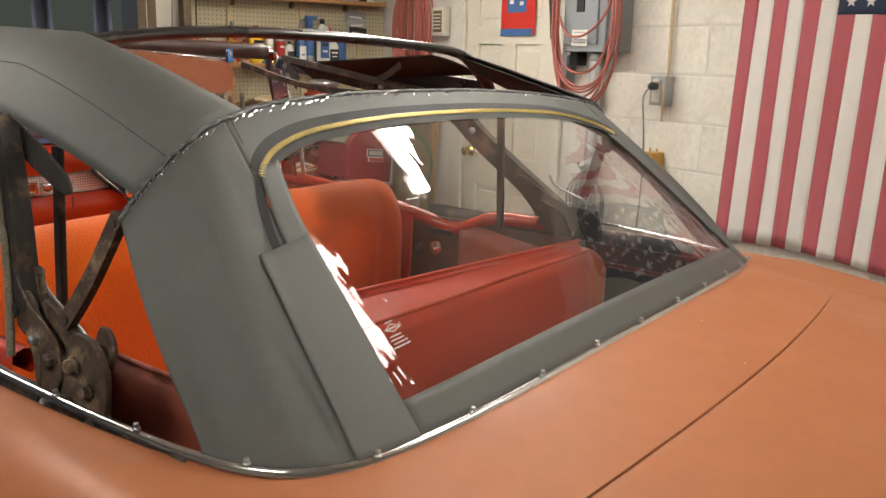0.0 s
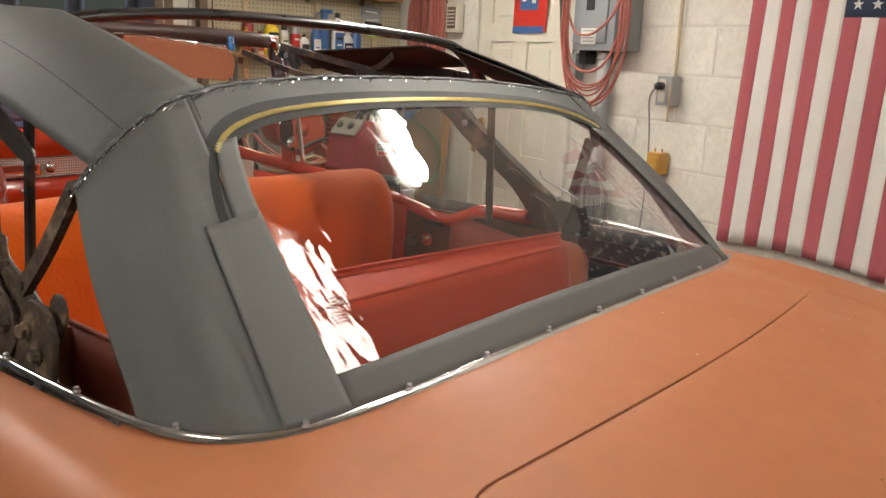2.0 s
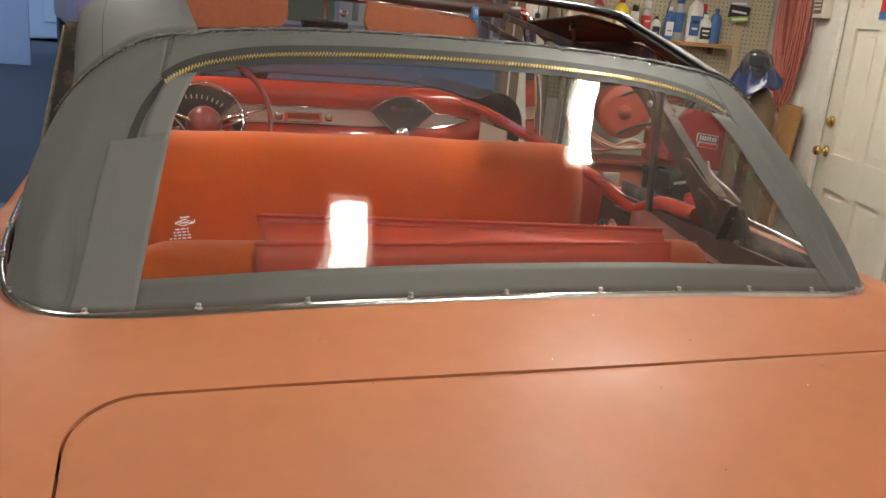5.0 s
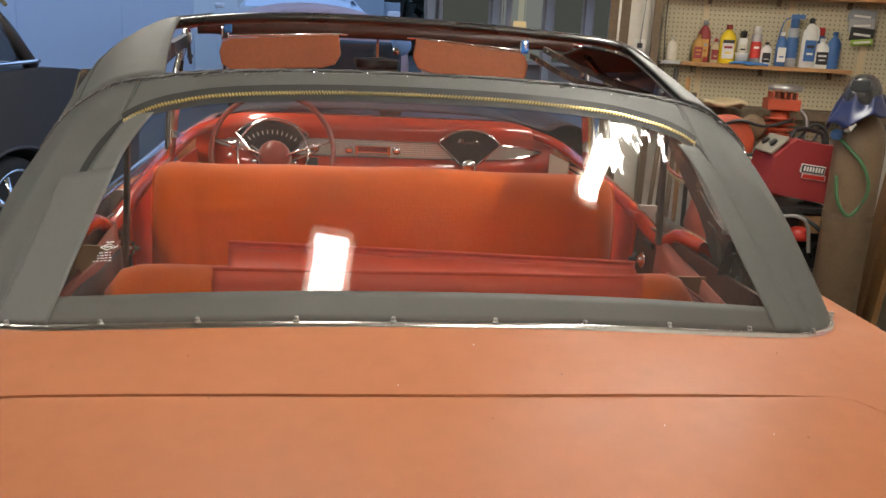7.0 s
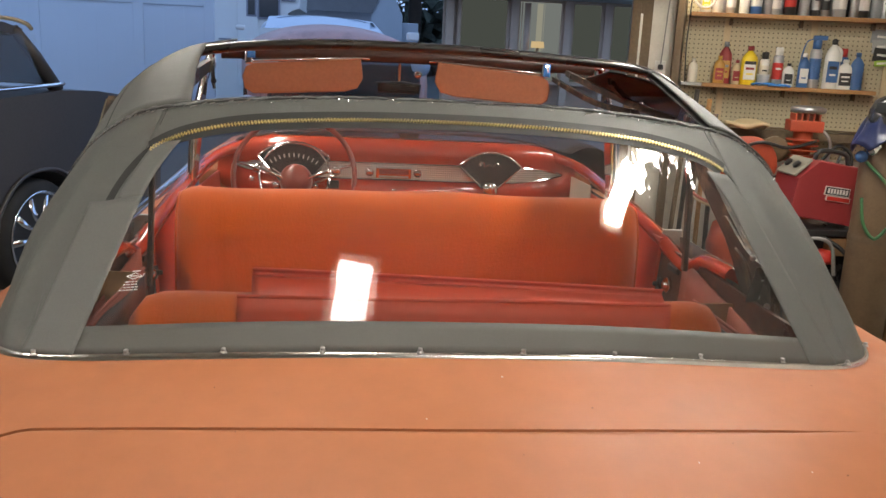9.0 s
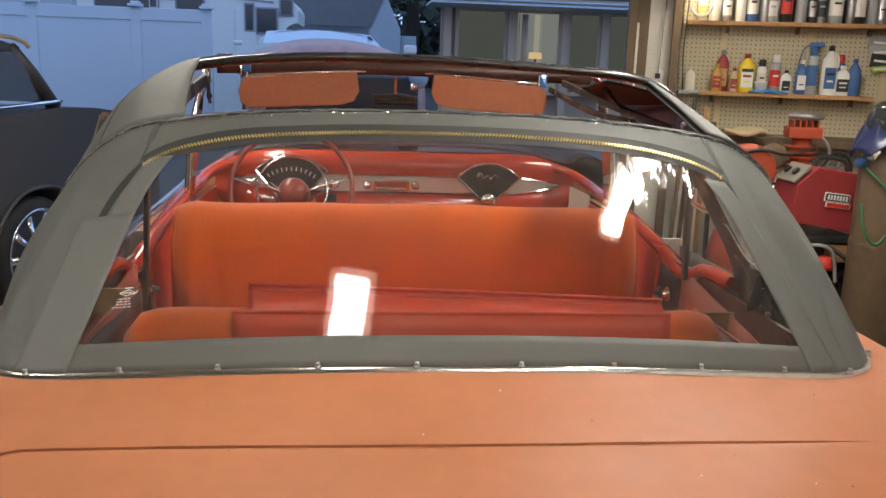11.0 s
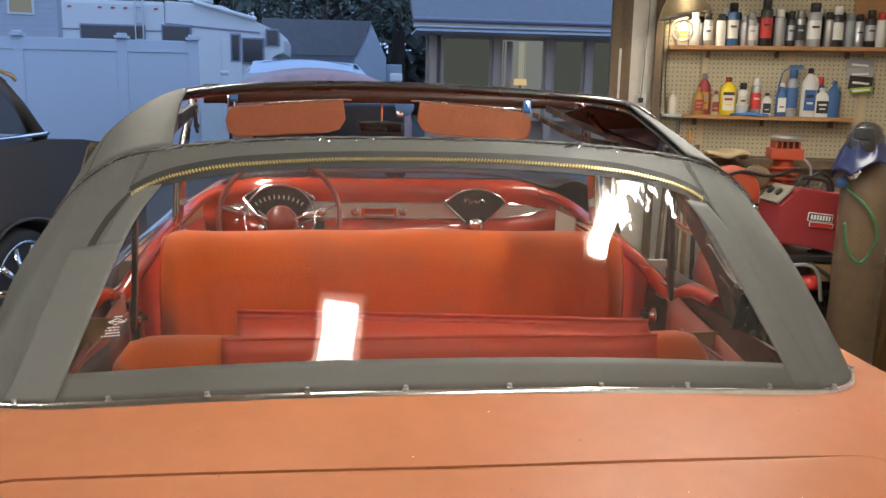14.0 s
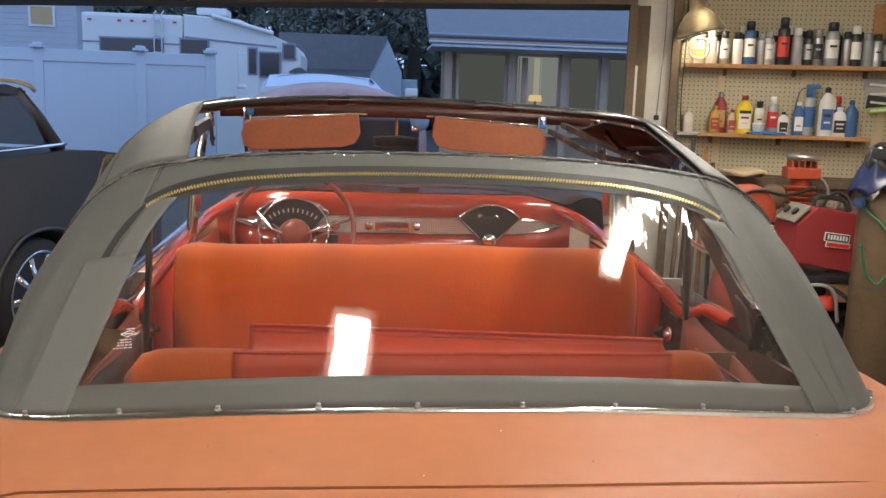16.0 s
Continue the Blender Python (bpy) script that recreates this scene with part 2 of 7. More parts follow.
M_CONC = mat("garage concrete", (0.2, 0.19, 0.175), 0.8, var=0.2, scale=1.5, stain=(0.08, 0.075, 0.07), stain_amt=0.6, stain_scale=1.3)
M_CEIL = mat("white ceiling board", (0.5, 0.48, 0.42), 0.85, var=0.08)
M_DOOR = mat("cream door paint", (0.62, 0.58, 0.48), 0.45, var=0.05, scale=3, stain=(0.45, 0.4, 0.32), stain_amt=0.25, stain_scale=6)
M_TRIMW = mat("white trim paint", (0.66, 0.63, 0.55), 0.5, var=0.08, stain=(0.4, 0.35, 0.28), stain_amt=0.4, stain_scale=7)
M_FLAGR = mat("faded red flag cloth", (0.47, 0.115, 0.135), 0.85, var=0.08, fine=300, bump=0.1, bump_scale=700)
M_FLAGW = mat("off-white flag cloth", (0.80, 0.78, 0.73), 0.85, var=0.06, fine=300, bump=0.1, bump_scale=700)
M_FLAGB = mat("navy flag cloth", (0.035, 0.05, 0.09), 0.85, var=0.1, fine=300)
M_GREYBOX = mat("grey enamel box", (0.25, 0.27, 0.28), 0.4, var=0.08, scale=6)
M_GALV = mat("grey conduit", (0.36, 0.37, 0.37), 0.4, metal=0.3, var=0.12)
M_CORD = mat("orange red cord", (0.40, 0.115, 0.085), 0.5, var=0.12)
M_GREYCORD = mat("grey cord", (0.24, 0.235, 0.22), 0.6, var=0.2)
M_YELLOW = mat("yellow plastic", (0.46, 0.25, 0.05), 0.4, var=0.08)
M_TAN = mat("tan cable sheath", (0.5, 0.40, 0.24), 0.6, var=0.08)
M_PEG = dotted("pegboard", (0.46, 0.405, 0.27), (0.13, 0.11, 0.07), 0.0254, 0.0042)
M_WOOD = mat("pine shelf board", (0.36, 0.19, 0.07), 0.6, var=0.22, scale=6, fine=60)
M_WOODD = mat("dark stud wood", (0.14, 0.10, 0.06), 0.7, var=0.25, scale=6, fine=60)
M_WELDR = mat("red welder enamel", (0.27, 0.028, 0.03), 0.5, var=0.06, scale=5)
M_ORANGE = mat("orange engine enamel", (0.38, 0.058, 0.022), 0.5, var=0.12, scale=10)
M_BLUEP = mat("blue plastic", (0.045, 0.12, 0.29), 0.35, var=0.1)
M_BLUERAG = mat("blue shop towel", (0.05, 0.2, 0.55), 0.9, var=0.15, bump=0.4, bump_scale=120)
M_WHITEP = mat("white plastic", (0.7, 0.69, 0.64), 0.4, var=0.05)
M_REDP2 = mat("red plastic", (0.5, 0.03, 0.02), 0.4, var=0.06)
M_BLKP = mat("black plastic", (0.02, 0.02, 0.02), 0.4, var=0.1)
M_TANKB = mat("brown gas cylinder paint", (0.15, 0.10, 0.055), 0.5, var=0.15, scale=6, stain=(0.08, 0.05, 0.03), stain_amt=0.5, stain_scale=9)
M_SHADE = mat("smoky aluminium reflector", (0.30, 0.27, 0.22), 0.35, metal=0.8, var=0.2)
M_GREENC = mat("green printed card", (0.30, 0.48, 0.06), 0.4, var=0.1)
M_PANEL = mat("grey-beige control panel", (0.24, 0.225, 0.18), 0.5, var=0.15)
M_GREENH = mat("green hose", (0.04, 0.13, 0.05), 0.45, var=0.1)
M_CARD = mat("brown cardboard", (0.3, 0.17, 0.08), 0.85, var=0.12)
M_CARBLK = mat("satin black car paint", (0.046, 0.042, 0.042), 0.5, var=0.2, coat=0.1)
M_TYRE = mat("tyre rubber", (0.018, 0.018, 0.018), 0.75, var=0.15)
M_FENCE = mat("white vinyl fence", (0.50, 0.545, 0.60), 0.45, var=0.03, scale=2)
M_RV = mat("camper white", (0.6, 0.6, 0.58), 0.5, var=0.04, scale=2)
M_RVSTR = mat("camper stripe", (0.2, 0.2, 0.24), 0.5, var=0.05)
M_DARKWIN = mat("dark window glass", (0.035, 0.038, 0.04), 0.15, var=0.05)
M_SIDING = mat("house siding", (0.42, 0.44, 0.48), 0.7, var=0.06, scale=3)
M_GABLE = mat("pale gable siding", (0.42, 0.47, 0.52), 0.7, var=0.06, scale=3)
M_ROOF = mat("roof shingle", (0.17, 0.17, 0.175), 0.9, var=0.2, scale=8)
M_GROUND = mat("driveway and lawn", (0.075, 0.075, 0.072), 0.95, var=0.25, scale=0.8, stain=(0.05, 0.08, 0.035), stain_amt=0.9, stain_scale=0.25)
M_TREE = mat("dusk foliage", (0.13, 0.15, 0.12), 0.8, var=0.5, scale=6)
M_BARK = mat("bark", (0.06, 0.045, 0.035), 0.9, var=0.3)
M_PINKCAR = mat("pale pink primer car", (0.38, 0.20, 0.17), 0.42, var=0.12, scale=3, stain=(0.2, 0.1, 0.09), stain_amt=0.7, stain_scale=5)
M_SIDE2 = mat("dusky tan siding", (0.46, 0.335, 0.24), 0.7, var=0.08, scale=3)
M_NAVY = mat("shiny navy cloth", (0.014, 0.022, 0.075), 0.3, var=0.2)
M_BRNRED = mat("brown-red vinyl", (0.26, 0.06, 0.035), 0.6, var=0.15, scale=9, bump=0.1, bump_scale=300)
# Pale blue tint stands in for sky mirrored in the glass.
M_SKYTINT = mat("pale glass with sky reflection in its tint", (0.32, 0.38, 0.46), 0.12, var=0.05)
M_FILLLAMP = glow("lamp diffuser", (1.0, 0.945, 0.85), LAMP_POWER)
M_LAMPLOW = glow("low lamp diffuser", (1.0, 0.945, 0.85), LAMP_POWER * 0.45)
M_SIDEFILL = glow("side fill light diffuser", (1.0, 0.945, 0.85), LAMP_POWER * 1.55)
M_LAMPHIGH = glow("bright lamp diffuser", (1.0, 0.945, 0.85), LAMP_POWER * 2.2)
M_WINGLOW = glow("lit room behind window", (1.0, 0.72, 0.36), 0.55)
M_WINDIM = glow("dim curtain behind window", (0.62, 0.66, 0.60), 0.24)
# Olive glow stands in for trees reflected in the unlit panes.
M_TREEGLOW = glow("glow for trees mirrored in window", (0.55, 0.60, 0.50), 0.10)
M_WARMWIN = glow("warm strip of curtain behind window", (0.85, 0.82, 0.62), 0.30)
M_SPOT = glow("clamp lamp bulb", (1.0, 0.85, 0.6), 110.0)

# ---- mesh helpers ----
def part(name, bm, material, parent=None, label="", smooth=False, m=None):
    me = bpy.data.meshes.new(name)
    bmesh.ops.recalc_face_normals(bm, faces=bm.faces) if not smooth == "keep" else None
    bm.to_mesh(me)
    bm.free()
    me.materials.append(material)
    if smooth:
        for p in me.polygons:
            p.use_smooth = True
    ob = new(name, me)
    if parent is not None:
        ob.parent = parent
    if m is not None:
        ob.matrix_basis = m
    if label:
        ob["label"] = label
    return ob


def thing(name, m, label, category, group="", kind=""):
    ob = new(name)
    ob.matrix_basis = m
    return tagged(ob, label, category, group, kind)


def box(bm, c, s, bev=0.0, rot=None):
    r = bmesh.ops.create_cube(bm, size=1.0)
    vs = r["verts"]
    bmesh.ops.scale(bm, vec=s, verts=vs)
    if rot is not None:
        bmesh.ops.rotate(bm, cent=(0, 0, 0), matrix=rot.to_3x3(), verts=vs)
    bmesh.ops.translate(bm, vec=c, verts=vs)
    if bev:
        es = list({e for v in vs for e in v.link_edges})
        bmesh.ops.bevel(bm, geom=es, offset=bev, segments=2, affect="EDGES", profile=0.6)
    return bm


def bm_box(c, s, bev=0.0, rot=None):
    return box(bmesh.new(), c, s, bev, rot)


def tube(bm, pts, r, n=8, close=False, taper=None):
    """A round tube along points."""
    pts = [Vector(p) for p in pts]
    k = len(pts)
    rings = []
    up = Vector((0, 0, 1))
    for i, p in enumerate(pts):
        a = pts[i - 1] if (i or close) else p
        b = pts[(i + 1) % k] if (i < k - 1 or close) else p
        d = (b - a).normalized()
        ref = up if abs(d.dot(up)) < 0.9 else Vector((1, 0, 0))
        sx = d.cross(ref).normalized()
        sy = sx.cross(d).normalized()
        rr = r if taper is None else r * taper[i]
        rings.append([bm.verts.new(p + sx * math.cos(2 * math.pi * j / n) * rr + sy * math.sin(2 * math.pi * j / n) * rr) for j in range(n)])
    for i in range(k if close else k - 1):
        A, B = rings[i], rings[(i + 1) % k]
        for j in range(n):
            bm.faces.new((A[j], A[(j + 1) % n], B[(j + 1) % n], B[j]))
    if not close:
        bm.faces.new(rings[0][::-1])
        bm.faces.new(rings[-1])
    return bm


def lathe(bm, prof, n=16, c=(0, 0, 0), axis="z", cap=True):
    """Turned body from (radius, height) pairs."""
    rings = []
    for r, h in prof:
        ring = []
        for j in range(n):
            a = 2 * math.pi * j / n
            p = (r * math.cos(a), r * math.sin(a), h)
            if axis == "y":
                p = (p[0], h, p[1])
            elif axis == "x":
                p = (h, p[0], p[1])
            ring.append(bm.verts.new((c[0] + p[0], c[1] + p[1], c[2] + p[2])))
        rings.append(ring)
    for A, B in zip(rings, rings[1:]):
        for j in range(n):
            bm.faces.new((A[j], A[(j + 1) % n], B[(j + 1) % n], B[j]))
    if cap:
        bm.faces.new(rings[0][::-1])
        bm.faces.new(rings[-1])
    return bm


def sheet(bm, f, us, vs, thick=0.0):
    """A grid of points f(u, v); with thickness along the normals it becomes a closed slab."""
    P = [[Vector(f(u, v)) for v in vs] for u in us]
    nu, nv = len(us), len(vs)

    def layer(off):
        G = []
        for i in range(nu):
            row = []
            for j in range(nv):
                du = P[min(i + 1, nu - 1)][j] - P[max(i - 1, 0)][j]
                dv = P[i][min(j + 1, nv - 1)] - P[i][max(j - 1, 0)]
                nn = du.cross(dv)
                nn = nn.normalized() if nn.length > 1e-9 else Vector((0, 0, 1))
                row.append(bm.verts.new(P[i][j] + nn * off))
            G.append(row)
        return G

    A = layer(0.0)
    for i in range(nu - 1):
        for j in range(nv - 1):
            bm.faces.new((A[i][j], A[i + 1][j], A[i + 1][j + 1], A[i][j + 1]))
    if thick:
        B = layer(-thick)
        for i in range(nu - 1):
            for j in range(nv - 1):
                bm.faces.new((B[i][j], B[i][j + 1], B[i + 1][j + 1], B[i + 1][j]))
        ring = [(i, 0) for i in range(nu)] + [(nu - 1, j) for j in range(1, nv)] + [(i, nv - 1) for i in range(nu - 2, -1, -1)] + [(0, j) for j in range(nv - 2, 0, -1)]
        for k in range(len(ring)):
            a, b = ring[k], ring[(k + 1) % len(ring)]
            bm.faces.new((A[a[0]][a[1]], B[a[0]][a[1]], B[b[0]][b[1]], A[b[0]][b[1]]))
    return bm


def prism(bm, outline, axis, a, b, bev=0.0):
    """An outline of 2D points pushed out along an axis from a to b. axis y: points are (x, z); x: (y, z); z: (x, y)."""
    def at(p, h):
        return {"y": (p[0], h, p[1]), "x": (h, p[0], p[1]), "z": (p[0], p[1], h)}[axis]
    A = [bm.verts.new(at(p, a)) for p in outline]
    B = [bm.verts.new(at(p, b)) for p in outline]
    fa, fb = bm.faces.new(A), bm.faces.new(B[::-1])
    n = len(outline)
    for i in range(n):
        bm.faces.new((A[i], B[i], B[(i + 1) % n], A[(i + 1) % n]))
    if bev:
        es = list({e for f in (fa, fb) for e in f.edges})
        bmesh.ops.bevel(bm, geom=es, offset=bev, segments=2, affect="EDGES", profile=0.6)
    return bm


def lin(a, b, n):
    return [a + (b - a) * i / (n - 1) for i in range(n)]


def smooth_path(P, n=6, close=False):
    """A soft curve through control points."""
    P = [Vector(p) for p in P]
    out = []
    k = len(P)
    for i in range(k if close else k - 1):
        p0 = P[(i - 1) % k] if (i or close) else P[0] * 2 - P[1]
        p1, p2 = P[i], P[(i + 1) % k]
        p3 = P[(i + 2) % k] if (i + 2 < k or close) else p2 * 2 - p1
        for j in range(n):
            t = j / n
            out.append(0.5 * ((2 * p1) + (p2 - p0) * t + (2 * p0 - 5 * p1 + 4 * p2 - p3) * t * t + (3 * p1 - p0 - 3 * p2 + p3) * t ** 3))
    if not close:
        out.append(P[-1])
    return out


def along(P, s):
    """The point at s (counted in control points) on the soft curve through P."""
    P = [Vector(p) for p in P]
    k = len(P)
    s = max(0.0, min(k - 1.0, s))
    i = min(int(s), k - 2)
    t = s - i
    p0 = P[i - 1] if i else Vector((-P[1].x, P[1].y, P[1].z))
    p1, p2 = P[i], P[i + 1]
    p3 = P[i + 2] if i + 2 < k else p2 * 2 - p1
    return 0.5 * ((2 * p1) + (p2 - p0) * t + (2 * p0 - 5 * p1 + 4 * p2 - p3) * t * t + (3 * p1 - p0 - 3 * p2 + p3) * t ** 3)


ANGLE = -16.0
GM = pose(0, 0, 0, 0, 0, ANGLE)


def gpose(u, v, z, rz=0.0, rx=0.0, ry=0.0):
    """A pose in the garage's own axes: u to the right wall, v to the open front."""
    return GM @ pose(u, v, z, rx, ry, rz)


# ---- garage shell ----
WALL_U, FRONT_V, LEFT_U, BACK_V, CEIL_Z = 1.935, 3.98, -6.0, -4.6, 2.48
OPEN_R, OPEN_L, HEAD_Z = 0.30, -5.6, 2.105
floor = tagged(part("floor", bm_box(((WALL_U + LEFT_U) / 2, (FRONT_V + BACK_V) / 2, -0.06), (WALL_U - LEFT_U + 0.4, FRONT_V - BACK_V + 0.4, 0.12)), M_CONC, m=GM), "stained grey concrete garage floor", "floor", kind="structure")
tagged(part("ceiling", bm_box(((WALL_U + LEFT_U) / 2, (FRONT_V + BACK_V) / 2, CEIL_Z + 0.06), (WALL_U - LEFT_U + 0.6, FRONT_V - BACK_V + 0.6, 0.12)), M_CEIL, m=GM), "plain off-white board garage ceiling", "ceiling", kind="structure")
DOOR_A, DOOR_B, DOOR_H = 2.29, 3.05, 2.03
wall_r = bmesh.new()
box(wall_r, (WALL_U + 0.11, (DOOR_A + BACK_V) / 2 - 0.04, CEIL_Z / 2), (0.2, DOOR_A - BACK_V + 0.02, CEIL_Z))
box(wall_r, (WALL_U + 0.11, (DOOR_B + FRONT_V) / 2 + 0.02, CEIL_Z / 2), (0.2, FRONT_V - DOOR_B + 0.02, CEIL_Z))
box(wall_r, (WALL_U + 0.11, (DOOR_A + DOOR_B) / 2, (DOOR_H + 0.04 + CEIL_Z) / 2), (0.2, DOOR_B - DOOR_A + 0.02, CEIL_Z - DOOR_H - 0.04))
wall_east = tagged(part("wall_east", wall_r, M_MORTAR, m=GM), "off-white painted concrete block garage wall", "wall", kind="structure")
wf = bmesh.new()
box(wf, ((OPEN_R + 0.13 + WALL_U) / 2 + 0.05, FRONT_V + 0.11, CEIL_Z / 2), (WALL_U - OPEN_R - 0.03, 0.2, CEIL_Z))
box(wf, ((OPEN_R + OPEN_L) / 2 + 0.05, FRONT_V + 0.11, (HEAD_Z + 0.1 + CEIL_Z) / 2), (OPEN_R - OPEN_L + 0.16, 0.2, CEIL_Z - HEAD_Z - 0.1))
box(wf, ((LEFT_U + OPEN_L) / 2, FRONT_V + 0.11, CEIL_Z / 2), (OPEN_L - LEFT_U, 0.2, CEIL_Z))
tagged(part("wall_north", wf, M_BLOCK, m=GM), "painted block front wall round the open garage doorway", "wall", kind="structure")
tagged(part("wall_south", bm_box(((WALL_U + LEFT_U) / 2, BACK_V - 0.1, CEIL_Z / 2), (WALL_U - LEFT_U, 0.2, CEIL_Z)), M_BLOCK, m=GM), "plain painted block rear wall", "wall", kind="structure")
tagged(part("wall_west", bm_box((LEFT_U - 0.1, (FRONT_V + BACK_V) / 2, CEIL_Z / 2), (0.2, FRONT_V - BACK_V, CEIL_Z)), M_BLOCK, m=GM), "plain painted block side wall", "wall", kind="structure")
# frame of the open garage doorway
jamb = bmesh.new()
box(jamb, (OPEN_R + 0.035, FRONT_V + 0.07, HEAD_Z / 2), (0.05, 0.3, HEAD_Z), 0.004)
box(jamb, (OPEN_R + 0.095, FRONT_V - 0.005, HEAD_Z / 2), (0.07, 0.05, HEAD_Z), 0.004)
box(jamb, ((OPEN_R + OPEN_L) / 2, FRONT_V + 0.07, HEAD_Z + 0.05), (OPEN_R - OPEN_L + 0.1, 0.3, 0.1), 0.004)
tagged(part("trim", jamb, M_WOODD, m=GM), "weathered brown wooden garage doorway frame", "door frame", kind="structure")

# ---- ceiling lamps and added fill lights ----
def shop_or_fill_light(u, v, z, length, width, rz=0.0, lit=M_FILLLAMP):
    t = thing("shop_or_fill_light", gpose(u, v, z, rz), "white hung light, a lamp mirrored in the window or an added fill", "lamp", "ceiling lamps")
    part("housing", bm_box((0, 0, 0.045), (width + 0.04, length + 0.06, 0.05), 0.008), M_WHITEP, t)
    part("diffuser", bm_box((0, 0, 0.0), (width, length, 0.035), 0.01), lit, t)
    for y in (-length / 3, length / 3):
        part("hanger", tube(bmesh.new(), [(0, y, 0.06), (0, y, CEIL_Z - z)], 0.004), M_STEEL, t)
    return t


shop_or_fill_light(-0.205, -0.10, 1.72, 0.44, 0.095, 8, M_LAMPLOW)
shop_or_fill_light(0.46, 0.84, 2.02, 0.58, 0.068, 9, M_LAMPHIGH)
# Four unseen lights, added as fill for wall, pegboard, cabin and left side.
shop_or_fill_light(1.0, -1.5, LAMP_Z, 1.2, 0.16)
shop_or_fill_light(1.0, 2.35, LAMP_Z, 1.2, 0.16)
shop_or_fill_light(-1.5, 1.9, LAMP_Z, 1.2, 0.16)
shop_or_fill_light(-1.9, -0.55, LAMP_Z, 0.6, 0.16, 0, M_SIDEFILL)

# ---- the convertible ----
car = thing("convertible_car", pose(0, 0, 0), "salmon primer vintage convertible with a half-fitted grey top and red interior", "car")
TRIM = [(0, 0, 1.0), (0.2, 0.003, 0.998), (0.371, 0.010, 0.992), (0.522, 0.025, 0.982), (0.673, 0.057, 0.969), (0.745, 0.102, 0.965), (0.784, 0.165, 0.965), (0.804, 0.24, 0.967), (0.818, 0.33, 0.971), (0.832, 0.495, 0.976), (0.842, 0.75, 0.982), (0.846, 1.1, 0.988)]
BOW = [(0, 0.550, 1.367), (0.17, 0.546, 1.366), (0.315, 0.532, 1.361), (0.443, 0.508, 1.352), (0.580, 0.462, 1.332), (0.648, 0.456, 1.298), (0.700, 0.460, 1.254), (0.748, 0.474, 1.190)]
S_IN, S_OUT, S_END = 3.53, 4.22, 6.72


def cover(s, w, off=0.0):
    """The stretched rear cover: s runs from the middle to a side (signed), w from the deck to the rear bow."""
    a = abs(s)
    sg = -1 if s < 0 else 1
    T, B = along(TRIM, a), along(BOW, a)
    p = T.lerp(B, w)
    e = 0.01
    T2, B2 = along(TRIM, a + e), along(BOW, a + e)
    n = (T2.lerp(B2, w) - p).cross(B - T)
    n.normalize()
    if n.y > 0.2 or n.z < -0.2:
        n = -n
    belly = -0.016 * math.sin(math.pi * w) * max(0.0, 1 - (a / 3.9) ** 2)
    bulge = 0.014 * math.sin(math.pi * w) * min(1.0, max(0.0, (a - 4.1) / 0.8))
    p = p + n * (off - belly + bulge)
    return Vector((p.x * sg, p.y, p.z))


def quarter(s, w, off=0.0):
    """The loose side of the cover, with its soft pleats."""
    p = cover(s, w, off)
    a = abs(s)
    k = min(1.0, max(0.0, (a - 4.0) / 0.5)) * math.sin(math.pi * min(1, max(0, w))) ** 0.7
    f = 0.007 * math.sin(2.6 * a + 3.0 * w + 0.4) + 0.0055 * math.sin(5.2 * a + 1.1 + 2.2 * w) * (1 - w) ** 1.6 + 0.007 * math.exp(-((a - 4.80 - 0.9 * w) / 0.22) ** 2) * (1 - w) ** 3 - 0.034 * math.exp(-((a - 4.40 - 0.75 * w) / (0.07 + 0.2 * w)) ** 2) * max(0.0, 1 - w / 0.42) ** 1.5
    sg = -1 if s < 0 else 1
    return p + Vector((sg * 0.8, -0.6, 0.1)) * f * k * (1.1 - w)


ZIP = [(0.0, 0.875), (1.5, 0.872), (2.5, 0.868), (3.1, 0.855), (3.45, 0.832), (3.70, 0.785), (3.86, 0.71), (3.94, 0.63), (3.97, 0.55)]


def zip_at(q):
    """Place (s, w) on the zip's line; q from 0 in the middle to 8 at the lower end."""
    p = along([(a, b, 0) for a, b in ZIP], q)
    return p.x, p.y


def zip_band(q, d, sg, off):
    s, w = zip_at(q)
    s2, w2 = zip_at(q + 0.05)
    s1, w1 = zip_at(q - 0.05) if q > 0.05 else (-s2, w2)
    dx, dy = (s2 - s1) * 0.15, (w2 - w1) * 0.5
    ln = math.hypot(dx, dy) or 1
    nx, ny = -dy / ln, dx / ln
    return cover(sg * max(0.0, s + nx * d / 0.15), w + ny * d / 0.5, off)


# clear pane
def pane_top(s):
    a = abs(s)
    return 0.845 if a < 2.6 else 0.845 - 0.12 * ((a - 2.6) / 1.0) ** 2.2


def zip_low(s):
    """Lower edge of the cover above the zip."""
    a = abs(s)
    P = ZIP[:7]
    for (s0, w0), (s1, w1) in zip(P, P[1:]):
        if s0 <= a <= s1:
            return w0 + (w1 - w0) * (a - s0) / (s1 - s0) + 0.012
    return P[-1][1]


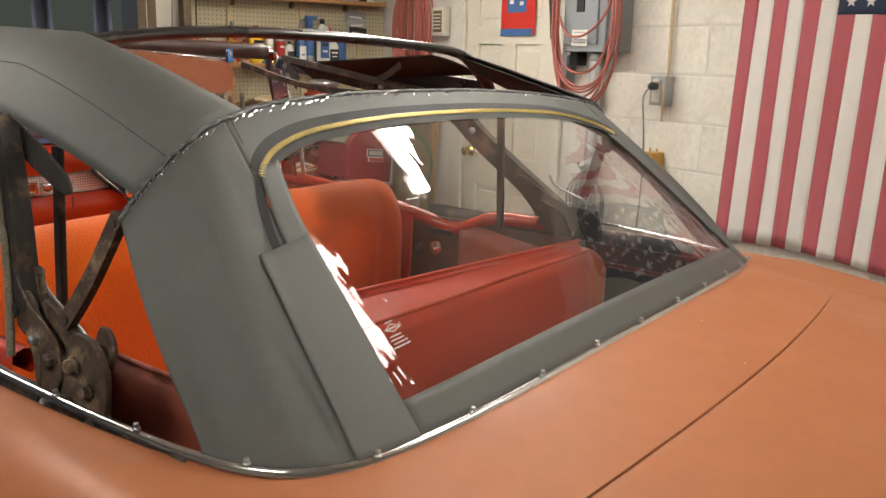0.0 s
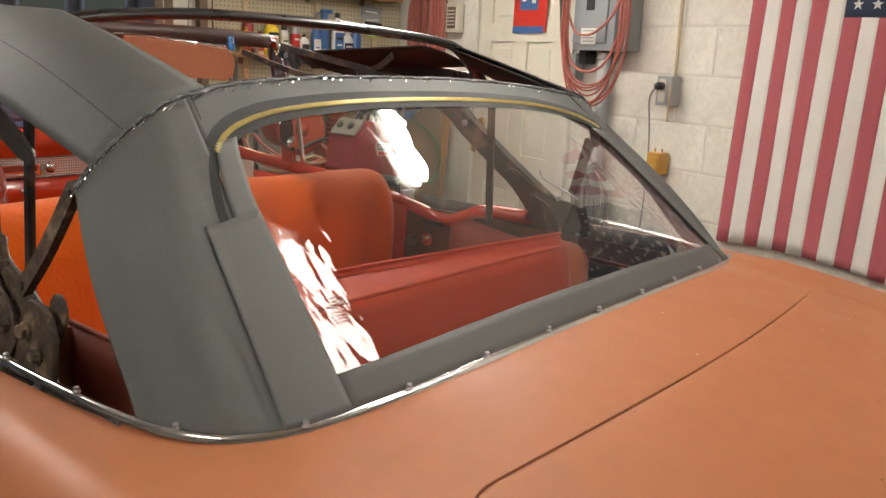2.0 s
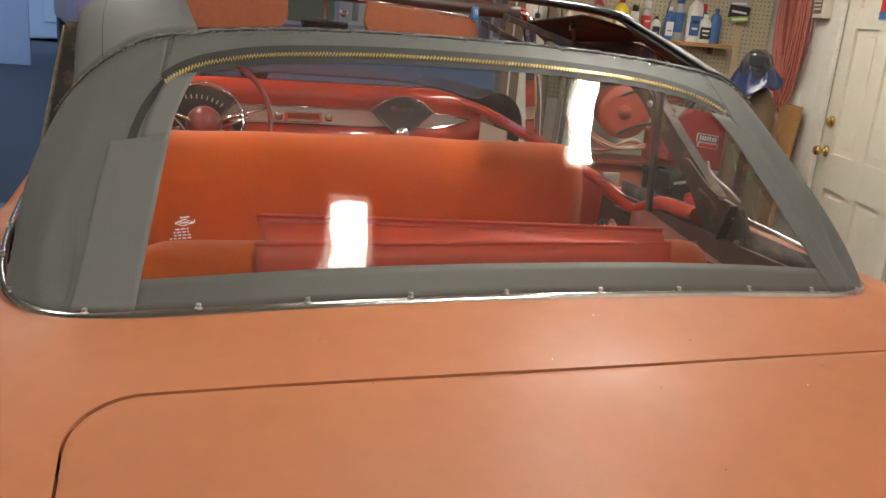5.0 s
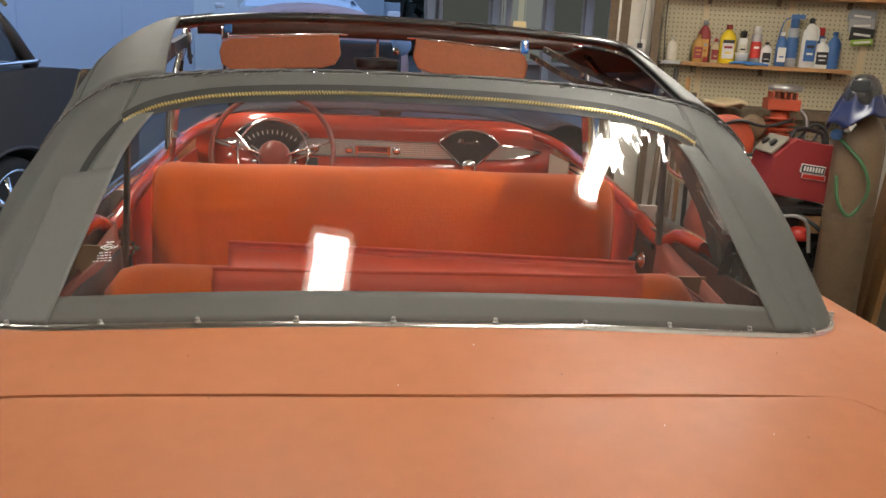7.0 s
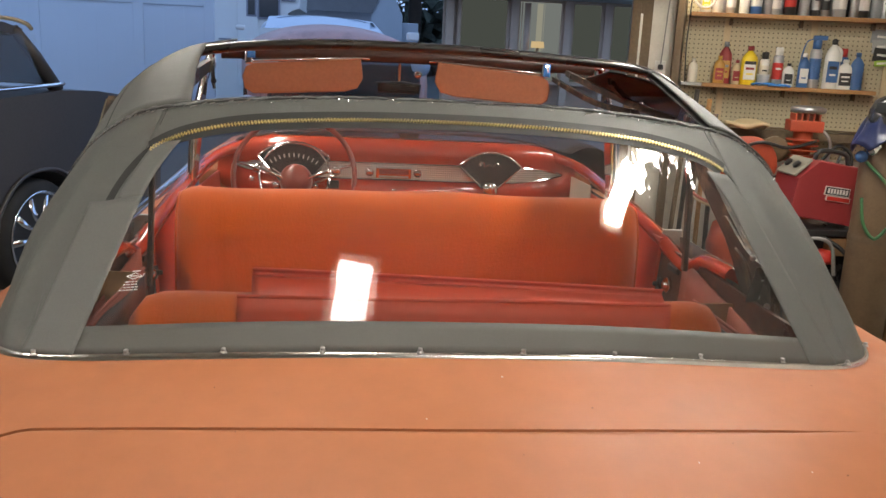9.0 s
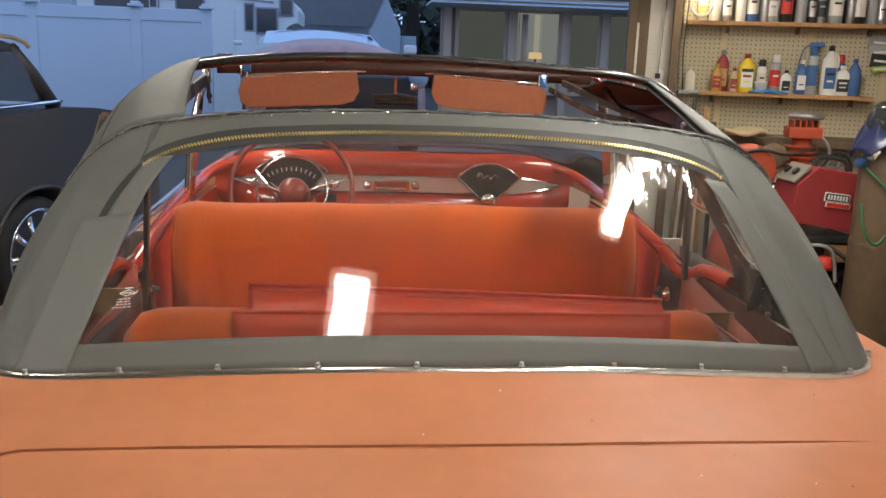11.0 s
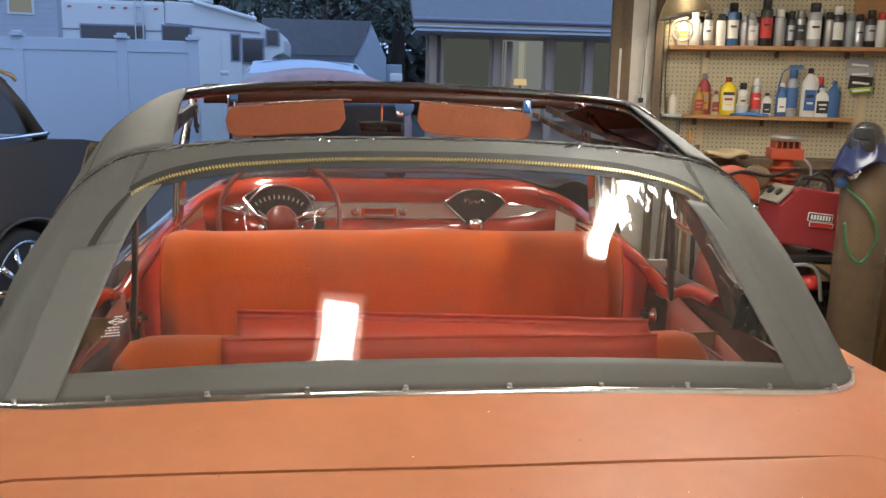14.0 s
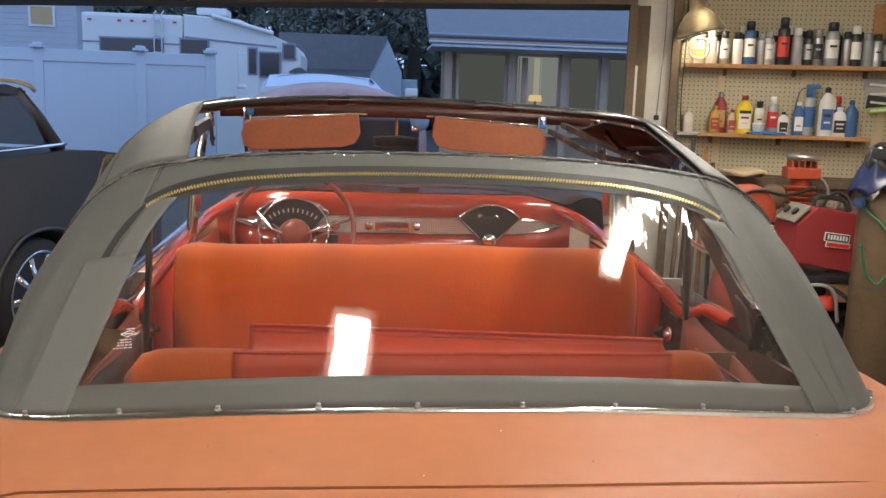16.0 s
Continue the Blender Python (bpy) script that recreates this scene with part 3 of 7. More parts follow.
rear_cover = part("rear_cover", sheet(bmesh.new(), lambda s, w: cover(s, zip_low(s) + (1 - zip_low(s)) * w, 0.0), lin(-3.8, 3.8, 93), lin(0, 1.0, 7), 0.003), M_TOP, car, "dark grey vinyl top cover stapled to the rear bow", smooth=True)
for sg in (-1, 1):
    part("side_panel", sheet(bmesh.new(), lambda s, w: quarter(sg * s, w, 0.0), lin(3.79, S_END, 52), lin(0.0, 1.0, 44), 0.003 * sg), M_TOP, rear_cover, "dark grey vinyl side panel with soft pleats", smooth=True)
    if sg < 0:
        part("binding_strip", sheet(bmesh.new(), lambda s, w: quarter(-(S_IN + (S_OUT + 0.12 * w - S_IN) * s), w, 0.0040), lin(0, 1, 14), [0.0] + lin(0.02, 0.57, 20), -0.0018), M_BAND, rear_cover, "plain grey binding strip", smooth=True)
        part("binding_strip", sheet(bmesh.new(), lambda s, w: cover(-(s - 0.16 * max(0, (w - 0.56) / 0.25) ** 2), w, 0.0036), lin(S_IN, 3.84, 6), lin(0.56, 0.81, 12), -0.0013), M_BAND, rear_cover, "plain grey binding strip", smooth=True)
    else:
        part("binding_strip", sheet(bmesh.new(), lambda s, w: cover(S_IN - 0.16 * max(0, (w - 0.56) / 0.25) ** 2 + (0.40 - 0.14 * w) * s, w, 0.0042), lin(0, 1, 8), lin(0.0, 0.76, 26), 0.0018), M_TOP, rear_cover, "plain grey binding strip", smooth=True)
    part("zip_tape", sheet(bmesh.new(), lambda q, d: zip_band(q, d * (1 if q < 5.0 else 0.45 if sg < 0 else 0.2), sg, 0.0010), lin(0, 8 if sg < 0 else 5.2, 81), lin(-0.020, 0.024, 5)), M_TAPE, rear_cover, "black woven zip tape", smooth=True)
    teeth = bmesh.new()
    qs, acc, last = [], 0.0, None
    for i in range(4000):
        q = 5.05 * i / 3999
        p = zip_band(q, 0, sg, 0.006)
        acc += (p - last).length if last else 0
        last = p
        if acc >= 0.0032 or i == 0:
            acc = 0.0
            qs.append(q)
    for k, q in enumerate(qs):
        c = zip_band(q, 0.0019 if k % 2 else -0.0019, sg, 0.0024)
        t = (zip_band(q + 0.03, 0, sg, 0.0045) - zip_band(max(q - 0.03, 0), 0, sg, 0.0045)).normalized()
        b = (zip_band(q, 0.01, sg, 0.0045) - zip_band(q, -0.01, sg, 0.0045)).normalized()
        n = t.cross(b)
        rot = Matrix((t, b, n)).transposed()
        box(teeth, c, (0.0015, 0.0058, 0.0034), rot=rot)
    part("zip_teeth", teeth, M_ZIP, rear_cover, "row of brass zip teeth")["kind"] = "stuff"
part("bottom_strip", sheet(bmesh.new(), lambda s, w: cover(s, w, 0.003), lin(-S_IN - 0.03, S_IN + 0.03, 57), lin(0.0, 0.09, 5), 0.003), M_STRIP, rear_cover, "grey vinyl strip under the window", smooth=True)
part("window_pane", sheet(bmesh.new(), lambda s, w: cover(s, 0.075 + (pane_top(s) - 0.075) * w, -0.001), lin(-S_IN - 0.1, S_IN + 0.1, 81), lin(0, 1, 33)), M_CLEAR, rear_cover, "clear flexible plastic rear window", smooth="keep")
# white printed mark on the pane: a diamond badge above rows of plain bars
def on_pane(a, b):
    return cover(-3.245 + 0.72 * a / 0.135, 0.238 + 0.72 * b / 0.47, 0.0008)


def mark_line(P, r):
    part("printed_mark", tube(bmesh.new(), [on_pane(a, b) for a, b in P], r, 4), M_PRINT, rear_cover)


mark_line([(-0.007, 0.023), (0.009, 0.023)], 0.0010)
mark_line([(-0.014, 0.012), (0.001, 0.019), (0.016, 0.012), (0.001, 0.005), (-0.014, 0.012)], 0.0009)
mark_line([(-0.007, 0.012), (0.009, 0.012)], 0.0011)
mark_line([(0.012, 0.008), (0.019, 0.011), (0.019, 0.016)], 0.0008)
rm = random.Random(2)
for row, (h0, h1) in enumerate(((-0.012, 0.013), (-0.014, 0.012), (-0.012, 0.016), (-0.018, 0.018))):
    a, b = h0, -0.001 - 0.0062 * row
    while a < h1 - 0.002:
        ln = min(rm.uniform(0.003, 0.0075), h1 - a)
        mark_line([(a, b), (a + ln, b)], 0.0010)
        a += ln + 0.0024
# seam lines
for sg in (-1, 1):
    part("seam", tube(bmesh.new(), [cover(sg * (S_IN + 0.09), w, 0.0014) for w in lin(0.01, 0.57, 24)], 0.0007, 5), M_TOPIN, rear_cover, "stitched seam")
    part("seam", tube(bmesh.new(), [cover(sg * (3.72 + 0.05 * (1 - w)), w, 0.0035) for w in lin(0.9, 0.995, 8)], 0.0006, 5), M_TOPIN, rear_cover, "stitched seam")
# staples along the bow, uneven as they were shot in
rst = random.Random(12)
for i, s in enumerate(lin(-6.9, 6.9, 112)):
    if abs(s) < 2.0 and rst.random() < 0.45:
        continue
    s0 = s + rst.uniform(-0.02, 0.02)
    ln = rst.uniform(0.05, 0.085)
    w0 = 0.974 + rst.uniform(-0.006, 0.010)
    part("staple", tube(bmesh.new(), [cover(s0, w0, 0.002), cover(s0 + ln * 0.15, w0 + 0.001, 0.0042), cover(s0 + ln * 0.85, w0 + 0.004, 0.0045), cover(s0 + ln, w0 + 0.004, 0.002)], 0.0010, 5), M_CHROME, rear_cover)
# raw upper edge of the cover, rolled over the bow
part("rear_bow", tube(bmesh.new(), [cover(s, 1.0, -0.012) for s in lin(-S_END, S_END, 80)], 0.014, 8), M_TOPIN, car, "black steel rear roof bow", smooth=True)
part("edge_roll", tube(bmesh.new(), [cover(s, 1.0 + 0.004 * math.sin(s * 9.3) * math.sin(s * 3.1), 0.001 + 0.0014 * math.sin(s * 23 + 2 * math.sin(s * 5))) for s in lin(-S_END, S_END, 400)], 0.0027, 6, taper=[1 + 0.35 * math.sin(i * 0.31) * math.sin(i * 0.113) for i in range(400)]), M_EDGE, rear_cover, "rolled raw vinyl edge", smooth=True)

# ---- body ----
def deck(x, y):
    a = abs(x)
    z = 1.0 - 0.036 * (a / 0.673) ** 2.3
    z += 0.118 * y - 0.05 * y * y if y < 0 else 0.012 * min(1, y) * min(1, a / 0.8) + max(0, a - 0.6) * 0.05
    z += 0.07 * max(0, a - 0.64) if y < 0 else 0.0
    if a > 0.87:
        k = min(1.0, (a - 0.87) / 0.095)
        z -= 0.10 * (1 - math.sqrt(max(0.0, 1 - k * k)))
    if y > 0.7 and a > 0.8:
        k = min(1.0, (y - 0.7) / 0.35)
        z -= 0.045 * k * k * (3 - 2 * k)
    return z - 0.004


def trim_y(x):
    lo, hi = 0.0, 8.0
    for _ in range(30):
        m = (lo + hi) / 2
        lo, hi = (m, hi) if along(TRIM, m).x < x else (lo, m)
    return along(TRIM, lo).y


def lid_y(x):
    """Front edge of the boot lid, with its rounded corners."""
    a = abs(x)
    y = -0.207 + 0.043 * (a / 0.6) ** 2
    if a > 0.59:
        k = min(1.0, (a - 0.59) / 0.085)
        y -= 0.10 * (1 - math.sqrt(max(0, 1 - k * k)))
    return y


def lid_gap(x):
    return 0.0008 if x < 0.4 else max(-0.0007, 0.0008 - 0.008 * (x - 0.4))


body = bmesh.new()
XS = [0.675 * math.sin(math.pi / 2 * t) for t in lin(-1, 1, 61)]
sheet(body, lambda x, t: (x, trim_y(abs(x)) * (1 - t) + (lid_y(x) + 0.0008) * t, deck(x, trim_y(abs(x)) * (1 - t) + (lid_y(x) + 0.0008) * t)), XS, lin(0, 1, 14))
sheet(body, lambda x, t: (x, lid_y(x) + 0.0008, deck(x, lid_y(x)) - 0.03 * t), XS, [0, 1])
for sg in (-1, 1):
    def side(y, t, sg=sg):
        if y < 0.057:
            x0 = 0.675
        else:
            lo, hi = 3.5, 11.0
            for _ in range(30):
                m = (lo + hi) / 2
                lo, hi = (m, hi) if along(TRIM, m).y < y else (lo, m)
            x0 = max(0.675, along(TRIM, lo).x)
        x = x0 + (0.965 - x0) * min(t, 1.0)
        z = deck(x, y)
        if t > 1:
            z -= (t - 1) * 0.5
            x += 0.03 * math.sin((t - 1) * 2.6)
        return (sg * x, y, z)
    ys = lin(-1.15, -0.30, 20) + lin(-0.28, 0.055, 16) + lin(0.06, 0.2, 22) + lin(0.22, 1.1, 30) + lin(1.15, 2.4, 12)
    sheet(body, side, ys, lin(0, 0.7, 10) + lin(0.73, 1, 10) + lin(1.1, 2, 6))
    sheet(body, lambda y, t, sg=sg: (sg * (0.6745), y, deck(0.675, y) - 0.03 * t), lin(-1.15, -0.29, 12), [0, 1])
part("body", body, M_PRIMER, car, "matt salmon primer body shell", smooth=True)
lid = bmesh.new()
XL = [0.6722 * math.sin(math.pi / 2 * t) for t in lin(-1, 1, 61)]
def lid_pt(x, t):
    y0 = lid_y(x * 0.675 / 0.6722) - lid_gap(x)
    y = y0 * (1 - t) - 1.12 * t
    edge = min(1.0, min((0.6722 - abs(x)) / 0.012, (y0 - y) / 0.012))
    return (x, y, deck(x, y) - 0.003 * (1 - max(0, edge)) ** 2 * min(1.0, max(0.0, (0.60 - x) / 0.12)))
sheet(lid, lid_pt, XL, [0, 0.004, 0.008, 0.014] + lin(0.03, 1, 24))
sheet(lid, lambda x, t: (x, lid_y(x * 0.675 / 0.6722) - lid_gap(x), deck(x, lid_y(x)) - 0.003 - 0.03 * t), XL, [0, 1])
part("trunk_lid", lid, M_PRIMER, car, "matt salmon primer trunk lid", smooth=True)
rn = random.Random(31)
for k in range(26):
    x, y = rn.uniform(-0.6, 0.6), rn.uniform(-0.75, -0.03)
    r_ = rn.uniform(0.0006, 0.0014)
    part("paint_nib", lathe(bmesh.new(), [(r_, -0.001), (r_ * 0.9, 0.0005), (r_ * 0.3, 0.0009)], 7, (x, y, deck(x, y))), M_PRINT if k % 3 == 0 else M_BROWN, car)
gapline = bmesh.new()
sheet(gapline, lambda x, t: (x, lid_y(x) + 0.008 - 0.02 * t, deck(x, lid_y(x)) - 0.010), XS, [0, 1])
part("lid_gutter", gapline, M_BROWN, car, "dark trunk gutter")
tail = bmesh.new()
box(tail, (0, -1.16, 0.6), (1.8, 0.06, 0.45), 0.02)
part("tail_panel", tail, M_PRIMER, car)
part("front_shell", bm_box((0, 2.9, 0.75), (1.75, 1.0, 0.5), 0.06), M_PRIMER, car)
part("hood", sheet(bmesh.new(), lambda x, y: (x, y, 1.132 - 0.03 * ((y - 2.36) / 1.4) ** 2 - 0.055 * (abs(x) / 0.70) ** 4), lin(-0.70, 0.70, 30), lin(2.36, 3.75, 14), 0.004), M_HOOD, car, "dark maroon-grey hood", smooth=True)
# The fender's dim look is put into its colour; its paint is salmon.
part("front_fender", sheet(bmesh.new(), lambda a, y: ((0.82 + 0.125 * math.cos(a)), y, 0.96 + 0.145 * math.sin(a) - 0.02 * ((y - 2.4) / 1.4) ** 2 if a < 2.2 else 1.075 - 0.02 * ((y - 2.4) / 1.4) ** 2), lin(-1.2, 2.9, 22), lin(2.30, 3.85, 10), 0.004), M_HOOD, car, "front fender with its dim look put into the colour", smooth=True)
for sx in (-0.74, 0.74):
    for sy in (-0.35, 2.6):
        wheel = part("wheel", lathe(bmesh.new(), [(0.2, -0.09), (0.30, -0.1), (0.34, -0.06), (0.34, 0.06), (0.30, 0.1), (0.2, 0.09)], 24, (sx, sy, 0.34), "x"), M_TYRE, car, "black tyre", smooth=True)

# bright moulding round the top well
TR = [Vector((-p.x, p.y, p.z)) for p in smooth_path(TRIM, 10)[::-1] if p.y < 0.78] + [p for p in smooth_path(TRIM, 10)[1:] if p.y < 0.60]
mould = bmesh.new()
k = len(TR)
prof = [(-0.006, -0.006), (-0.0055, 0.000), (-0.002, 0.003), (0.002, 0.003), (0.0055, 0.0), (0.0065, -0.006)]
rings = []
for i, p in enumerate(TR):
    d = (TR[min(i + 1, k - 1)] - TR[max(i - 1, 0)]).normalized()
    o = Vector((d.y, -d.x, 0)).normalized()
    rings.append([mould.verts.new(p + o * a + Vector((0, 0, b))) for a, b in prof])
for A, B in zip(rings, rings[1:]):
    for j in range(len(prof) - 1):
        mould.faces.new((A[j], A[j + 1], B[j + 1], B[j]))
moulding = part("moulding", mould, M_MOULD, car, "thin polished chrome moulding", smooth=True)
for p in [(-0.832, 0.495, 0.976), (-0.818, 0.328, 0.972), (-0.783, 0.16, 0.966), (-0.673, 0.055, 0.968), (-0.522, 0.024, 0.982), (-0.371, 0.010, 0.992), (-0.218, 0.004, 0.998), (-0.065, 0.0, 1.0), (0.101, 0.003, 0.999), (0.253, 0.009, 0.995), (0.402, 0.018, 0.990), (0.554, 0.034, 0.979), (0.686, 0.057, 0.968), (0.783, 0.16, 0.966), (0.818, 0.328, 0.972)]:
    st = lathe(bmesh.new(), [(0.0055, 0.0), (0.0055, 0.0015), (0.0034, 0.0025), (0.003, 0.004), (0.0042, 0.0055), (0.0036, 0.0075), (0.001, 0.008)], 12, (p[0], p[1] - 0.002, p[2] + 0.003))
    part("stud", st, M_STEEL, moulding, smooth=True)

# ---- top pads and second bow ----
def pad(sg, y_end, sag, a0, dz, spread=1.0):
    def f(t, w):
        # t from the rear bow forward, w from the inner to the outer edge
        a = a0 + (6.3 - a0) * w
        R = along(BOW, a)
        F1 = Vector((0.545 + 0.19 * spread * w ** 1.1, 0.863 - 0.02 * w, 1.456 + dz - 0.012 * w - 0.10 * spread * w ** 1.8))
        F2 = Vector((0.535 + 0.20 * w, y_end, 1.476 - 0.02 * w - 0.10 * w ** 2.0))
        p = R.lerp(F1, min(t, 1.0)) if t <= 1 else F1.lerp(F2, t - 1)
        if t < 1:
            k = math.sin(math.pi * t) * math.sin(math.pi * min(1.0, 0.15 + 0.8 * w))
            p.z += sag * k
            p.x += 0.6 * sag * k
        return (p.x * sg, p.y, p.z + 0.006)
    return f


pl = pad(-1, 1.30, 0.016, 3.45, 0.003)
left_pad = part("top_pad", sheet(bmesh.new(), pl, lin(0, 2, 41), lin(0, 1, 17), 0.006), M_TOP, car, "dark grey vinyl roof flap folded over the bows", smooth=True)
part("seam", tube(bmesh.new(), [Vector(pl(t, 0.66)) + Vector((0, 0, 0.0005)) for t in lin(0, 2, 40)], 0.0006, 5), M_TOPIN, left_pad, "stitched seam")
pr = pad(1, 1.02, 0.004, 3.85, -0.010, 0.30)
part("top_pad", sheet(bmesh.new(), pr, lin(0, 1.0, 24), lin(0, 1, 17), 0.004), M_TOP, car, "dark grey vinyl roof flap folded over the bows", smooth=True)
part("pad_lining", sheet(bmesh.new(), lambda t, w: Vector(pr(t, w)) - Vector((0.006, 0, 0.012)), lin(0, 1.0, 24), lin(0, 1, 12), 0.004), M_TOPIN, car, "black lining under the roof flap", smooth=True)
bow2 = [(-0.69, 0.84, 1.32), (-0.655, 0.85, 1.385), (-0.56, 0.86, 1.444), (-0.3, 0.865, 1.474), (0, 0.867, 1.478), (0.3, 0.86, 1.468), (0.54, 0.845, 1.446), (0.65, 0.84, 1.38), (0.69, 0.83, 1.32)]
b2 = bmesh.new()
B2P = smooth_path(bow2, 8)
sheet(b2, lambda i, a: B2P[int(i)] + Vector((0, 0.024 * math.cos(a), 0.012 * math.sin(a))), list(range(len(B2P))), lin(0, 2 * math.pi, 13))
part("roof_bow", b2, M_BLACK, car, "black painted steel roof bow", smooth=True)

for sg in (-1, 1):
    rl = prism(bmesh.new(), [(0.82, 1.30), (0.84, 1.37), (1.0, 1.385), (1.25, 1.37), (1.5, 1.395), (1.74, 1.42), (1.76, 1.39), (1.5, 1.355), (1.27, 1.325), (1.22, 1.30), (1.1, 1.335), (0.95, 1.325)], "x", sg * 0.675, sg * 0.70, 0.004)
    sr = part("side_rail", rl, M_BLACK, car, "black folding side rail")
    for y, z in ((0.88, 1.335), (1.25, 1.345), (1.7, 1.395)):
        part("bolt", lathe(bmesh.new(), [(0.010, -0.02), (0.010, 0.02)], 8, (sg * 0.687, y, z), "x"), M_STEEL, sr)
part("pad_lining", sheet(bmesh.new(), lambda y, w: (0.45 + 0.16 * (y - 0.86) + (0.22 - 0.16 * (y - 0.86)) * w, y, 1.440 - 0.02 * w - 0.03 * w * w - 0.05 * (y - 0.86)), lin(0.875, 1.56, 14), lin(0, 1, 8), 0.004), M_TOPIN, car, "black lining under the roof flap", smooth=True)

# ---- folding top linkage ----
def link(name, P, w, t, sg, holes=0):
    """A flat pressed bar through points, w high and t thick, with bolt heads."""
    P = smooth_path([(sg * x, y, z) for x, y, z in P], 6)
    bm = bmesh.new()
    rs = []
    for i, p in enumerate(P):
        d = (P[min(i + 1, len(P) - 1)] - P[max(i - 1, 0)]).normalized()
        o = Vector((1, 0, 0)).cross(d).normalized()
        rs.append([bm.verts.new(p + o * b * w / 2 + Vector((c * t / 2, 0, 0))) for b, c in ((-1, -1), (-1, 1), (-0.8, 1), (-0.8, 0.2), (0.8, 0.2), (0.8, 1), (1, 1), (1, -1))])
    for A, B in zip(rs, rs[1:]):
        for j in range(8):
            bm.faces.new((A[j], A[(j + 1) % 8], B[(j + 1) % 8], B[j]))
    bm.faces.new(rs[0][::-1])
    bm.faces.new(rs[-1])
    ob = part(name, bm, M_IRON, car, "black iron top linkage arm with rust and scuffs")
    for p in (P[1], P[-2]):
        part("bolt", lathe(bmesh.new(), [(0.008, -t * 0.7), (0.008, t * 0.7), (0.005, t * 0.7 + 0.003)], 8, p, "x"), M_IRON, ob)
    return ob


for sg in (-1, 1):
    for P, w in (([(0.69, 0.93, 1.315), (0.62, 1.10, 1.345), (0.55, 1.30, 1.385), (0.50, 1.52, 1.425)], 0.019), ([(0.50, 1.02, 1.415), (0.58, 1.16, 1.375), (0.67, 1.34, 1.345)], 0.018), ([(0.69, 1.30, 1.315), (0.60, 1.52, 1.335), (0.50, 1.72, 1.40)], 0.018), ([(0.66, 1.62, 1.33), (0.68, 1.70, 1.42)], 0.030)):
        if sg < 0 and len(P) > 2:
            continue
        bar = link("frame_bar", P, w, 0.010, sg)
        bar["label"] = "thin black folding frame bar"


def lx(z):
    """The linkage leans outward towards the floor."""
    return 0.735 + (1.32 - z) * 0.17


def plate(name, P, sg, dx, t, label):
    P = [(p.x, p.y) for p in smooth_path([(y, z, 0) for y, z in P], 3, close=True)]
    bm = bmesh.new()
    lo = [bm.verts.new((sg * (lx(z) + dx - t / 2), y, z)) for y, z in P]
    hi = [bm.verts.new((sg * (lx(z) + dx + t / 2), y, z)) for y, z in P]
    n = len(P)
    fs_ = [bm.faces.new(lo), bm.faces.new(hi[::-1])]
    for i in range(n):
        bm.faces.new((lo[i], hi[i], hi[(i + 1) % n], lo[(i + 1) % n]))
    bmesh.ops.bevel(bm, geom=list({e for f in fs_ for e in f.edges}), offset=0.0028, segments=2, affect="EDGES", profile=0.5)
    return part(name, bm, M_RUST if sg < 0 else M_IRON, car, label)


def bolt(sg, y, z, dx, r, parent):
    part("bolt", lathe(bmesh.new(), [(r, 0), (r, -0.006 * sg), (r * 0.6, -0.010 * sg)], 7, (sg * (lx(z) + dx), y, z), "x"), M_STEEL, parent)


